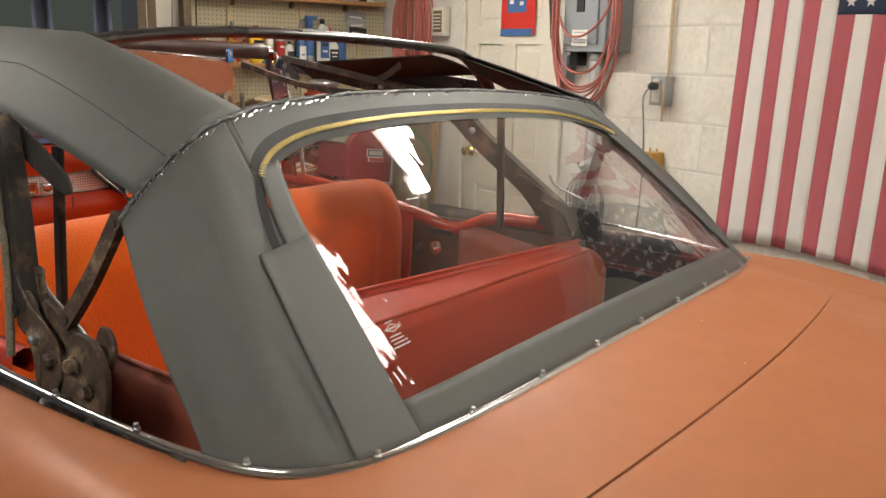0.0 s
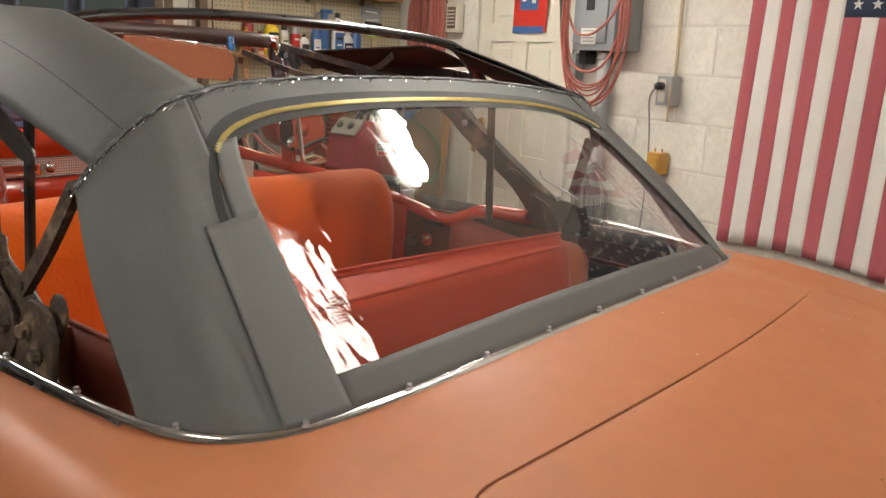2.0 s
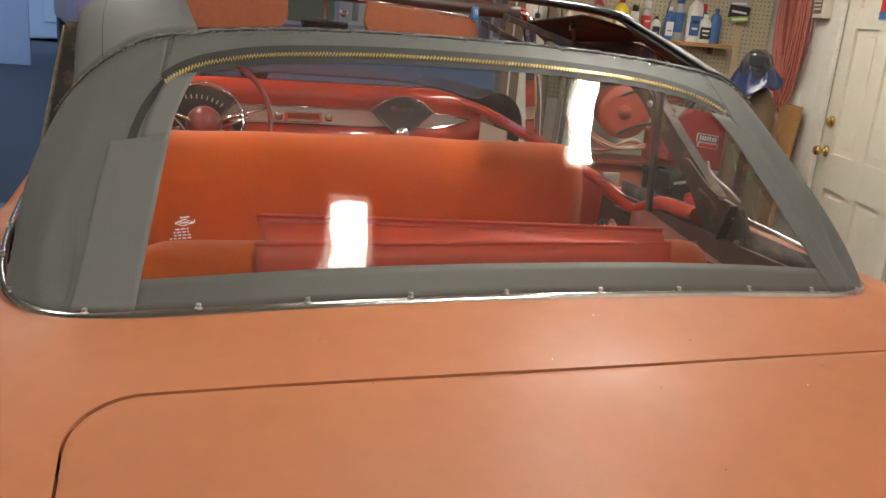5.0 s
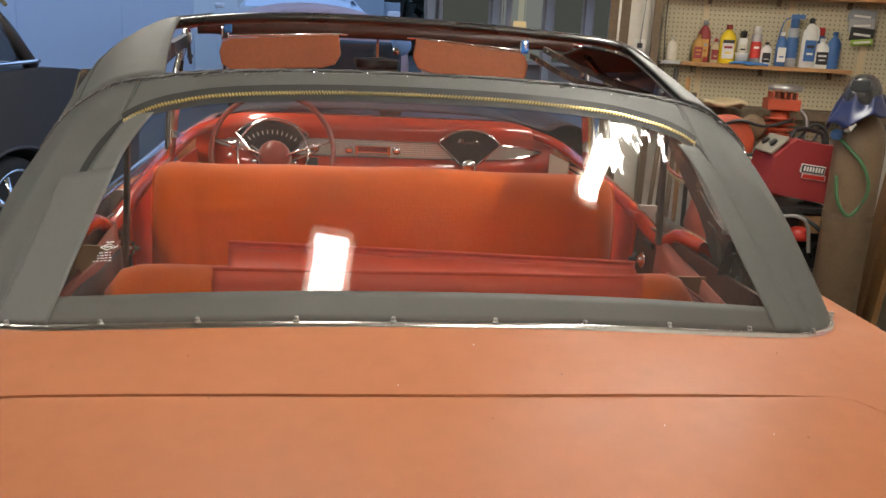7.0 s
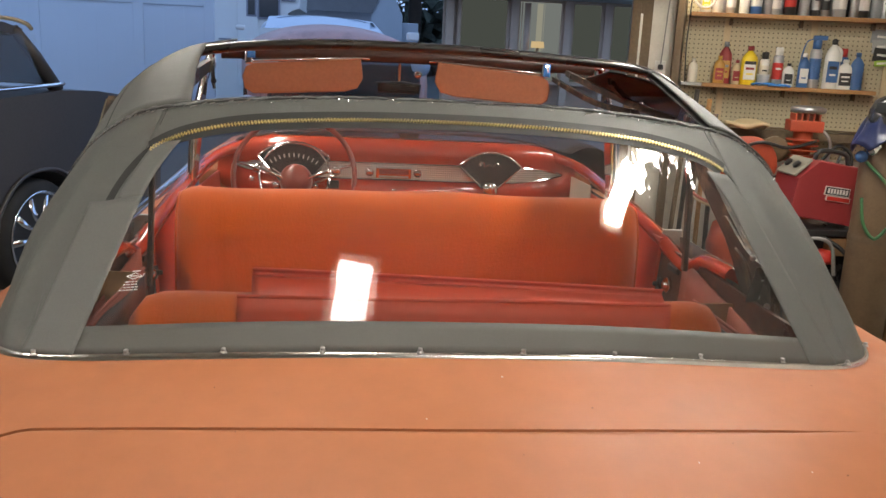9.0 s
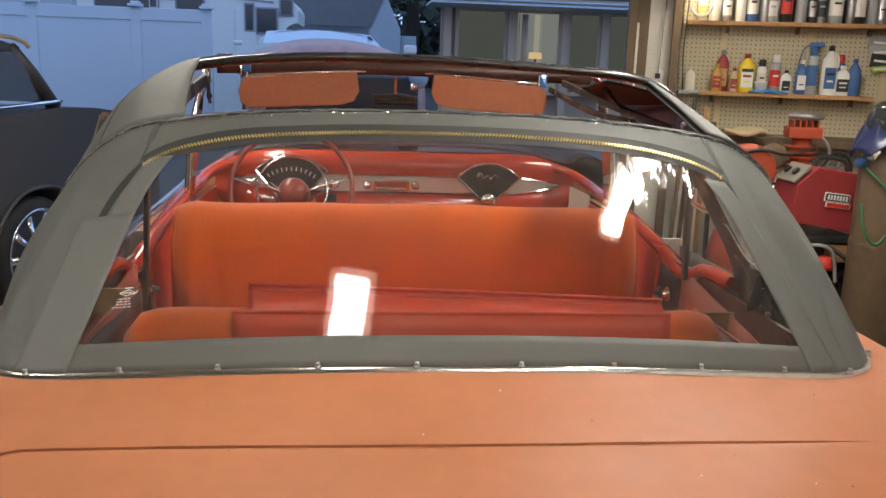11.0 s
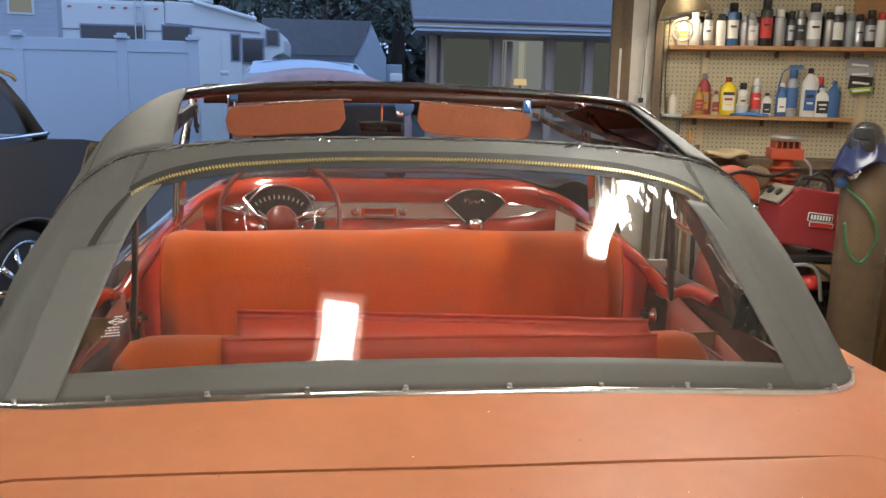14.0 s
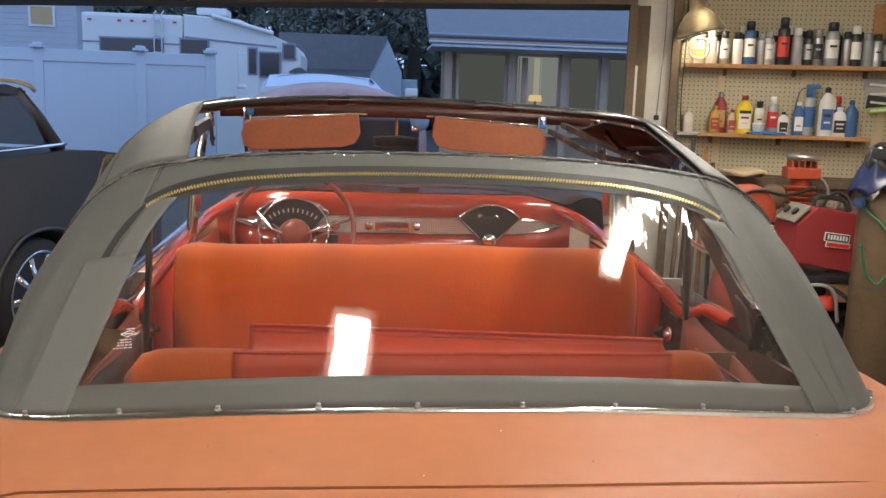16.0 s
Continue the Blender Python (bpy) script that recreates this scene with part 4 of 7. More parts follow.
for sg in (-1, 1):
    if sg < 0:
        arm = [(0.785, 1.325), (0.772, 1.30), (0.723, 1.20), (0.684, 1.106), (0.655, 1.05)]
        up = [(0.79, 1.325), (0.765, 1.313), (0.70, 1.288), (0.625, 1.252), (0.607, 1.232), (0.627, 1.226), (0.70, 1.25), (0.765, 1.275)]
    else:
        arm = [(1.12, 1.325), (1.0, 1.27), (0.92, 1.20), (0.79, 1.10), (0.70, 1.035), (0.65, 1.0)]
        up = [(1.12, 1.345), (1.0, 1.30), (0.94, 1.262), (0.915, 1.235), (0.94, 1.22), (1.02, 1.25), (1.12, 1.30)]
    link("linkage_arm", [(lx(z), y, z) for y, z in arm], 0.046 if sg < 0 else 0.060, 0.030, sg)
    la = plate("linkage_arm", up, sg, -0.024, 0.006, "flat black tapered top link")
    la.data.materials[0] = M_IRON
    bolt(sg, up[3][0] + 0.01, up[3][1] - 0.012, -0.027, 0.010, la)
    bolt(sg, up[0][0] - 0.01, up[0][1] - 0.02, -0.027, 0.010, la)
    link("rear_bow_leg", [(0.722, 0.488, 1.212), (0.742, 0.517, 1.142), (0.756, 0.535, 1.10), (0.775, 0.56, 1.05)], 0.026, 0.014, sg).data.materials[0] = M_RUST
    part("push_rod", bm_box((sg * 0.663, 0.777, 1.08 if sg < 0 else 1.115), (0.012, 0.021, 0.40 if sg < 0 else 0.33), 0.003, Matrix.Rotation(radians(sg * -3), 4, "Y")), M_IRON, car, "flat black push rod")
    brp = [(0.80, 1.075), (0.76, 1.10), (0.70, 1.065), (0.63, 1.03), (0.56, 1.02), (0.515, 1.0), (0.505, 0.95), (0.51, 0.90), (0.64, 0.89), (0.70, 0.95), (0.74, 1.015)] if sg > 0 else [(0.709, 1.105), (0.659, 1.115), (0.643, 1.08), (0.60, 1.065), (0.56, 1.05), (0.522, 1.035), (0.513, 1.0), (0.505, 0.95), (0.51, 0.90), (0.59, 0.89), (0.615, 0.96), (0.632, 1.005), (0.70, 1.02)]
    br = plate("pivot_bracket", brp, sg, -0.012, 0.012, "rusty brown pivot bracket with worn paint")
    part("bright_edge", tube(bmesh.new(), smooth_path([(sg * (lx(z) - 0.02), y, z) for y, z in ((0.665, 1.11), (0.652, 1.085), (0.62, 1.07), (0.575, 1.055), (0.53, 1.035))], 5), 0.0035, 6), M_STEEL, br, "bare worn steel edge", smooth=True)
    if sg < 0:
        b2_ = plate("pivot_plate", [(0.525, 1.04), (0.49, 1.05), (0.463, 1.045), (0.445, 1.03), (0.432, 1.015), (0.422, 0.985), (0.43, 0.93), (0.46, 0.905), (0.52, 0.90), (0.53, 0.96)], sg, 0.004, 0.010, "rusty pivot plate with bolts")
        for y, z in ((0.50, 1.015), (0.455, 0.985), (0.50, 0.965), (0.445, 0.945)):
            bolt(sg, y, z, -0.003, 0.010, b2_)
        b3_ = plate("worn_plate", [(0.66, 1.085), (0.635, 1.082), (0.60, 1.05), (0.565, 1.038), (0.535, 1.018), (0.528, 0.985), (0.54, 0.96), (0.535, 0.93), (0.56, 0.918), (0.585, 0.935), (0.595, 0.975), (0.615, 1.01), (0.645, 1.04), (0.668, 1.06)], sg, 0.010, 0.008, "layered rusty plate with flaking paint")
        part("worn_edge", tube(bmesh.new(), smooth_path([(sg * (lx(z) + 0.016), y, z) for y, z in ((0.668, 1.105), (0.652, 1.088), (0.622, 1.068), (0.580, 1.052), (0.545, 1.034), (0.528, 1.008))], 5), 0.0022, 6), M_RUST, b3_, "worn rusty edge", smooth=True)
        part("rib", tube(bmesh.new(), smooth_path([(sg * (lx(z) + 0.013), y, z) for y, z in ((0.612, 1.04), (0.590, 0.99), (0.575, 0.93), (0.565, 0.90))], 4), 0.006, 6), M_RUST, b3_, smooth=True)
        for y, z, r in ((0.555, 1.005, 0.011), (0.60, 1.025, 0.008), (0.50, 1.01, 0.011), (0.458, 0.985, 0.009), (0.50, 0.955, 0.009), (0.447, 0.94, 0.008), (0.555, 0.945, 0.008)):
            part("bolt_head", lathe(bmesh.new(), [(r * 1.3, 0), (r * 1.3, 0.003 * sg), (r, 0.004 * sg), (r, 0.011 * sg), (r * 0.6, 0.014 * sg)], 7, (sg * (lx(z) + 0.012), y, z), "x"), M_STEEL if r < 0.0085 else M_RUST, b3_)
        plate("pivot_lug", [(0.50, 1.05), (0.475, 1.056), (0.455, 1.03), (0.47, 0.99), (0.50, 0.985)], sg, -0.022, 0.008, "rusty lug")
    part("flange", tube(bmesh.new(), smooth_path([(sg * (lx(z) - 0.019), y, z) for y, z in ((0.515, 1.02), (0.512, 0.97), (0.512, 0.91))], 4), 0.006, 6), M_RUST if sg < 0 else M_IRON, br, smooth=True)
    part("flange", tube(bmesh.new(), smooth_path([(sg * (lx(z) - 0.019), y, z) for y, z in ((0.70, 1.03), (0.64, 1.005), (0.612, 0.96), (0.595, 0.90))], 4), 0.005, 6), M_RUST if sg < 0 else M_IRON, br, smooth=True)
    part("web", bm_box((sg * (lx(0.98) - 0.032), 0.56, 0.975), (0.03, 0.004, 0.10), 0.001, Matrix.Rotation(radians(20), 4, "X")), M_RUST if sg < 0 else M_IRON, br)
    for y, z in ((0.60, 1.03), (0.56, 0.99), (0.585, 0.94), (0.535, 0.93)):
        bolt(sg, y, z, -0.018, 0.008, br)
    # rough outer rail with its pale weatherstrip edge
    part("weatherstrip", tube(bmesh.new(), smooth_path([(sg * (lx(z) + 0.022), y, z) for y, z in (arm[0], arm[1], arm[2], arm[3], (arm[-1][0], 0.99))], 5), 0.006, 6), M_STRIPEDGE, car, "crumbling pale weatherstrip edge", smooth=True)
    part("inner_quarter", sheet(bmesh.new(), lambda y, z: (sg * (0.806 + 0.003 * math.sin(31 * y) * math.sin(40 * z)), y, z), lin(0.24, 1.15, 30), lin(0.70, 0.962, 8), 0.004), M_IRON, car, "dark grimy inner quarter panel", smooth=True)

# ---- inside of the car ----
tub = bmesh.new()
box(tub, (0, 1.4, 0.32), (1.6, 2.2, 0.04))
part("cabin_floor", tub, M_WELL, car)
well = bmesh.new()
sheet(well, lambda x, t: (x, 0.03 + 0.03 * (x / 0.7) ** 2 + 0.30 * t, 0.965 - 0.03 * (x / 0.7) ** 2 - 0.30 * t ** 0.6 + 0.012 * math.sin(x * 30) * math.sin(3.1 * t)), lin(-0.74, 0.74, 60), lin(0, 1, 14), 0.004)
part("top_well", well, M_WELL, car, "dark crumpled top well liner", smooth=True)
for sg in (-1, 1):
    part("side_board", sheet(bmesh.new(), lambda y, z: (sg * (0.775 + 0.004 * math.sin(y * 9)), y, z), lin(0.15, 1.32, 20), lin(0.4, 0.93 , 8), 0.01), M_BROWN, car, "bare brown quarter trim board")
    part("quarter_trim", sheet(bmesh.new(), lambda y, t: (sg * (0.752 - 0.02 * t + 0.003 * math.sin(14 * y) * t), y, 0.865 + 0.06 * min(1.0, (y - 0.50) / 0.45) - 0.45 * t), lin(0.50, 0.985, 10), lin(0, 1, 8), 0.006), M_BRNRED, car, "brown-red vinyl quarter trim", smooth=True)
    rail = bmesh.new()
    RP = smooth_path([(sg * 0.765, 0.70, 0.972), (sg * 0.765, 0.87, 0.965), (sg * 0.765, 0.95, 0.935), (sg * 0.768, 1.03, 0.915), (sg * 0.765, 1.2, 0.945), (sg * 0.765, 1.4, 0.972), (sg * 0.77, 1.75, 1.0), (sg * 0.775, 2.25, 1.02)], 6)
    rings = []
    for i, p in enumerate(RP):
        rings.append([rail.verts.new(p + Vector((sg * a, 0, b))) for a, b in ((0.0, -0.034), (-0.014, -0.026), (-0.018, -0.010), (-0.010, 0.004), (0.008, 0.009), (0.026, 0.002), (0.03, -0.04))])
    for A, B in zip(rings, rings[1:]):
        for j in range(6):
            rail.faces.new((A[j], A[j + 1], B[j + 1], B[j]))
    part("door_rail", rail, M_REDP, car, "glossy red door top rail", smooth=True)
    if sg < 0:
        part("belt_strip", sheet(bmesh.new(), lambda y, t: (sg * (0.802 + 0.036 * t), y, 0.965 + 0.045 * (y - 1.0) + 0.008 * math.sin(math.pi * t)), lin(0.85, 2.2, 8), lin(0, 1, 6), 0.004), M_CHROME, car, "bright window sill strip", smooth=True)
    dr = part("door_panel", sheet(bmesh.new(), lambda y, z: (sg * (0.75 + 0.01 * math.sin(z * 8)), y, z), lin(1.18, 2.3, 10), lin(0.4, 0.95, 8), 0.01), M_REDV, car, "red vinyl door panel")
    han = bmesh.new()
    lathe(han, [(0.024, 0.0), (0.024, -0.008 * sg), (0.019, -0.012 * sg), (0.017, -0.008 * sg), (0.012, -0.010 * sg), (0.010, -0.020 * sg), (0.002, -0.022 * sg)], 18, (sg * 0.752, 1.075, 0.83), "x")
    part("window_crank_hub", han, M_CHROME, car, "chrome window crank hub", smooth=True)
    spi = lathe(bmesh.new(), [(0.020, 0.0), (0.020, -0.006 * sg), (0.008, -0.009 * sg), (0.007, -0.022 * sg), (0.002, -0.023 * sg)], 14, (sg * 0.752, 1.145, 0.815), "x")
    part("door_latch_spindle", spi, M_IRON, car, "dark latch spindle", smooth=True)
    part("trim_slot", bm_box((sg * 0.753, 1.055, 0.885), (0.012, 0.075, 0.018), 0.003), M_BLKP, car, "dark slot in the trim board")
    part("door_edge", bm_box((sg * 0.80, 1.22, 0.80), (0.06, 0.015, 0.34), 0.003), M_STEEL, car)
    # outside body beside the cabin: door skin top
    part("vent_post", tube(bmesh.new(), smooth_path([(sg * 0.755, 1.70, 1.0), (sg * 0.745, 1.73, 1.2), (sg * 0.70, 1.78, 1.43)], 5), 0.008, 8), M_CHROME, car, "chrome vent window post", smooth=True)
    part("vent_post", tube(bmesh.new(), smooth_path([(sg * 0.757, 1.755, 1.0), (sg * 0.747, 1.775, 1.2), (sg * 0.702, 1.80, 1.43)], 5), 0.006, 8), M_BRASS, car, "thin bright vent window post", smooth=True)
    part("vent_post", tube(bmesh.new(), smooth_path([(sg * 0.775, 1.80, 1.0), (sg * 0.765, 1.84, 1.2), (sg * 0.705, 1.83, 1.43)], 5), 0.014, 8), M_HDR, car, "dark brown windscreen post", smooth=True)
    part("vent_pane", sheet(bmesh.new(), lambda y, t: (sg * (0.755 - 0.05 * t), y, 1.0 + 0.42 * t), lin(1.74, 1.82, 3), lin(0, 1, 4)), M_GLASS, car)

for sg in (-1, 1):
    top_z = 0.952 if sg < 0 else 0.902
    sp_ = part("wheelhouse_panel", sheet(bmesh.new(), lambda y, t: (sg * (0.660 + 0.01 * t + 0.003 * math.sin(9 * y + 2 * t)), y, top_z - 0.05 * max(0, 0.36 - y) - 0.45 * t), lin(0.17, 0.665, 20), lin(0, 1, 8), 0.003), M_BRNRED, car, "brown-red vinyl wheelhouse panel", smooth=True)
    part("liner", sheet(bmesh.new(), lambda y, t: (sg * (0.650 + 0.004 * math.sin(23 * y + 5 * t)), y, top_z - 0.008 - 0.05 * max(0, 0.36 - y) - 0.44 * t), lin(0.18, 0.655, 24), lin(0, 1, 10), 0.003), M_WELL, sp_, "dark crinkled liner", smooth=True)
    part("welt", tube(bmesh.new(), [(sg * 0.657, y, top_z + 0.002 - 0.05 * max(0, 0.36 - y)) for y in lin(0.17, 0.665, 16)], 0.004, 6), M_BRNRED, sp_, smooth=True)
    part("end_board", sheet(bmesh.new(), lambda x, z: (sg * x, 0.667 + 0.004 * math.sin(9 * x), z), lin(0.652, 0.77, 5), lin(0.5, 0.945 if sg < 0 else 0.895, 5), 0.006), M_CARD, sp_, "bare brown board edge")

# front seat
def cushion(cx, y0, y1, z0, z1, w, r, bulge, nx=40, ny=10):
    """A bench back: rounded box whose faces swell, with a soft top edge."""
    bm = bmesh.new()
    prof = []
    for t in lin(0, 1, 12):
        prof.append((y0 - bulge * math.sin(math.pi * t) * 0.6, z0 + (z1 - r - z0) * t))
    for a in lin(0, math.pi, 12)[1:-1]:
        prof.append(((y0 + y1) / 2 - math.cos(a) * (y1 - y0) / 2, z1 - r + math.sin(a) * r))
    for t in lin(1, 0, 8):
        prof.append((y1, z0 + (z1 - r - z0) * t))
    xs = lin(-w / 2, w / 2, nx)
    def f(x, i):
        y, z = prof[int(i)]
        e = max(0.0, (abs(x) - (w / 2 - 0.07)) / 0.07)
        k = 1 - math.sqrt(max(0, 1 - e * e))
        yc = (y0 + y1) / 2
        return (cx + x, y + (yc - y) * k * 0.7, z - k * 0.05 * max(0, (z - z0) / (z1 - z0)) + (0.004 * math.sin(x * 11 + z * 5) + 0.003 * math.sin(x * 23 + 1)) * (1 if z > z1 - 2 * r else 0.6))
    sheet(bm, f, xs, list(range(len(prof))))
    return bm


SEAT = [(1.17, 0.42), (1.148, 0.60), (1.135, 0.78), (1.13, 0.88), (1.133, 0.935), (1.142, 0.968), (1.157, 0.998), (1.178, 1.024), (1.205, 1.043), (1.235, 1.052), (1.265, 1.053), (1.295, 1.045), (1.318, 1.022), (1.33, 0.98), (1.33, 0.42)]


def seat_cover(x, i):
    """Cloth thrown over the bench back, falling in folds at both ends."""
    p = along([(y, z, 0) for y, z in SEAT], i)
    y, z = p.x, p.y
    a, h = abs(x), min(1.0, max(0.0, (1.05 - z) / 0.45))
    e = max(0.0, (a - 0.625) / 0.068)
    k = 1 - math.sqrt(max(0.0, 1 - min(1.0, e) ** 2))
    y += (1.24 - y) * k * 0.75
    z -= 0.035 * k * (1 - 0.6 * h)
    if i < 9:
        fold = 0.016 * math.exp(-((a - 0.615 - 0.02 * h) / 0.020) ** 2) * h ** 0.5 - 0.012 * math.exp(-((a - 0.57 + 0.03 * h) / 0.022) ** 2) * h ** 0.6 + 0.006 * math.exp(-((a - 0.50 + 0.10 * h) / 0.035) ** 2) * h
        y -= fold + 0.003 * math.sin(9 * x + 6 * z) * h
        y -= 0.004 * math.exp(-((z - 0.93 - 0.10 * (x + 0.6)) / 0.02) ** 2) * math.exp(-((x + 0.5) / 0.12) ** 2)
    z += 0.003 * math.sin(6 * x + 1.2) + 0.002 * math.sin(15 * x)
    return (-0.008 + x * (1 + 0.012 * h), y, z)


fs = part("front_seat", sheet(bmesh.new(), seat_cover, lin(-0.6925, 0.6925, 121), lin(0, 14, 71)), M_CLOTH, car, "orange-red cloth covered front bench seat", smooth=True)
part("seat_cushion", bm_box((0, 1.55, 0.55), (1.28, 0.5, 0.22), 0.05), M_CLOTH, fs, smooth=True)
for sx in (-1, 1):
    part("edge_piping", tube(bmesh.new(), [seat_cover(sx * 0.688, i) for i in lin(0, 13.5, 50)], 0.004, 6), M_CLOTH, fs, smooth=True)
rs = part("rear_seat", cushion(0.0, 0.385, 0.53, 0.45, 0.960, 1.27, 0.06, 0.0), M_CLOTH, car, "orange-red cloth rear seat backrest", smooth=True)
part("seat_cushion", bm_box((0, 0.78, 0.52), (1.24, 0.5, 0.2), 0.06), M_REDV, rs, smooth=True)

# red vinyl panel lying over the rear seat
panel = thing("folded_upholstery", pose(0.04, 0.40, 0.966), "loose folded red vinyl upholstery lying over the rear seat", "upholstery")
def flap_back(x):
    """Depth of the folded top face, running out to one end."""
    return 0.112 - 0.104 * ((x + 0.42) / 0.87) ** 1.15


part("upper_flap", sheet(bmesh.new(), lambda x, t: (x - 0.012 * t, flap_back(x) * t, 0.004 + 0.016 * t - 0.006 * math.sin(math.pi * t) + 0.0012 * math.sin(x * 21) * t), lin(-0.42, 0.45, 60), lin(0, 1, 10), 0.003), M_REDV, panel, "bright red vinyl top face", smooth=True)
part("hem", sheet(bmesh.new(), lambda x, t: (x - 0.012, flap_back(x) + 0.004 * math.sin(math.pi * t) + 0.003 * t, 0.018 + 0.013 * t), lin(-0.42, 0.45, 60), lin(0, 1, 5), 0.003), M_REDV, panel, "turned hem", smooth=True)
part("piping", tube(bmesh.new(), [(x - 0.012, flap_back(x) + 0.003, 0.032) for x in lin(-0.42, 0.45, 50)], 0.0035, 6), M_REDV, panel, smooth=True)
part("front_flap", sheet(bmesh.new(), lambda x, t: (x, -0.004 - 0.04 * t ** 0.8 + 0.004 * math.sin(9 * x + 2) * t, 0.002 - 0.33 * t), lin(-0.447, 0.452, 50), lin(0, 1, 12), 0.004), M_REDV, panel, "red vinyl hanging face", smooth=True)
part("piping", tube(bmesh.new(), [(x, -0.005, 0.005 + 0.001 * math.sin(x * 13)) for x in lin(-0.447, 0.452, 50)], 0.0045, 6), M_REDV, panel, smooth=True)

# ---- dashboard ----
dash = bmesh.new()
DP = [(2.60, 1.085), (2.45, 1.10), (2.33, 1.108), (2.285, 1.098), (2.262, 1.07), (2.262, 1.04), (2.275, 1.015), (2.275, 0.935), (2.262, 0.925), (2.258, 0.87), (2.28, 0.80), (2.36, 0.74)]
sheet(dash, lambda x, i: (x, DP[int(i)][0] + 0.10 * (abs(x) / 0.76) ** 4, DP[int(i)][1] + (0.975 - DP[int(i)][1]) * 0.55 * max(0, (abs(x) - 0.5) / 0.28) ** 2), lin(-0.78, 0.78, 50), list(range(len(DP))))
dashboard = part("dashboard", dash, M_REDP, car, "glossy red steel dashboard", smooth=True)
part("inlay", sheet(bmesh.new(), lambda x, z: (x, 2.271 + 0.10 * (abs(x) / 0.76) ** 4, 0.9755 + (z - 0.9755) * (1 - 0.93 * max(0, (abs(x) - 0.46) / 0.25) ** 1.7)), lin(-0.70, 0.71, 50), lin(0.943, 1.008, 3), 0.003), M_SILVER, dashboard, "textured silver dashboard inlay")
for z in (0.941, 1.010):
    part("bead", tube(bmesh.new(), [(x, 2.266 + 0.10 * (abs(x) / 0.76) ** 4, 0.9755 + (z - 0.9755) * (1 - 0.93 * max(0, (abs(x) - 0.46) / 0.25) ** 1.7)) for x in lin(-0.70, 0.71, 40)], 0.003, 6), M_CHROME, dashboard)


def fan(cx, cz, h, half, name, face, label):
    """A fan-shaped dial: arc above, straight sides running down to a point."""
    pts = [(cx + math.sin(a) * h, cz + math.cos(a) * h) for a in lin(-half, half, 21)] + [(cx + 0.03, cz + 0.02), (cx - 0.03, cz + 0.02)]
    ob = part(name, prism(bmesh.new(), pts, "y", 2.235, 2.28), face, dashboard, label)
    ring = [(x, 2.234, z) for x, z in pts]
    part("bezel", tube(bmesh.new(), ring, 0.0045, 6, close=True), M_CHROME, ob, "chrome bezel")
    return ob


for sg in (-1, 1):
    part("cowl_side", tube(bmesh.new(), smooth_path([(sg * 0.66, 2.36, 1.055), (sg * 0.735, 2.27, 1.035), (sg * 0.772, 2.12, 1.012), (sg * 0.778, 1.92, 0.992), (sg * 0.772, 1.75, 0.985)], 6), 0.022, 12), M_REDP, dashboard, "glossy red end of the dashboard", smooth=True)
    if sg > 0:
        part("kick_panel", sheet(bmesh.new(), lambda y, z: (sg * (0.745 - 0.05 * (y - 2.0)), y, z), lin(1.98, 2.24, 5), lin(0.70, 0.985, 5), 0.006), M_DOOR, dashboard, "bare beige kick panel")
gauge = fan(-0.446, 0.87, 0.213, 0.75, "speedometer", M_DARKGAUGE, "dark fan-shaped speedometer with white marks")
for i, a in enumerate(lin(-0.60, 0.60, 11)):
    c, s_ = math.cos(a), math.sin(a)
    part("dial_mark", bm_box((-0.446 + s_ * 0.165, 2.233, 0.87 + c * 0.165), (0.0045, 0.002, 0.017), 0, Matrix.Rotation(a, 4, "Y")), M_WHITEMARK, gauge)
part("dial_mark", bm_box((-0.43, 2.233, 0.955), (0.04, 0.002, 0.012)), M_WHITEMARK, gauge)
part("needle", bm_box((-0.50, 2.232, 0.955), (0.08, 0.002, 0.003), 0, Matrix.Rotation(0.6, 4, "Y")), M_WHITEMARK, gauge)
part("bezel", tube(bmesh.new(), [(-0.446 + 0.216 * math.sin(a), 2.232, 0.87 + 0.216 * math.cos(a)) for a in lin(-0.76, 0.76, 25)], 0.0042, 6), M_CHROME, gauge, "thin chrome bezel", smooth=True)
spk = fan(0.376, 0.90, 0.172, 0.86, "speaker_grille", M_BLKP, "dark fan-shaped speaker grille with a gold script bar")
part("script_bar", tube(bmesh.new(), smooth_path([(0.325, 2.232, 1.022), (0.335, 2.232, 1.038), (0.33, 2.232, 1.016), (0.345, 2.232, 1.035), (0.35, 2.232, 1.012), (0.37, 2.232, 1.025), (0.385, 2.232, 1.012), (0.40, 2.232, 1.03), (0.42, 2.232, 1.015)], 5), 0.0014, 5), M_CHROME, spk)
part("bezel", tube(bmesh.new(), [(0.376 + 0.175 * math.sin(a), 2.232, 0.90 + 0.175 * math.cos(a)) for a in lin(-0.87, 0.87, 25)], 0.0036, 6), M_CHROME, spk, "thin chrome bezel", smooth=True)
part("emblem", lathe(bmesh.new(), [(0.034, 2.225), (0.034, 2.215), (0.026, 2.205), (0.01, 2.20)], 18, (0.376, 0, 0.92), "y"), M_CHROME, spk, "round chrome emblem", smooth=True)
radio = part("radio", bm_box((-0.032, 2.262, 0.971), (0.15, 0.02, 0.044), 0.004), M_CHROME, dashboard, "chrome framed car radio")
part("radio_dial", bm_box((-0.032, 2.252, 0.976), (0.125, 0.004, 0.020)), M_WHEELRED, radio, "red radio dial")
part("radio_keys", bm_box((-0.032, 2.252, 0.956), (0.125, 0.006, 0.008), 0.001), M_STEEL, radio)
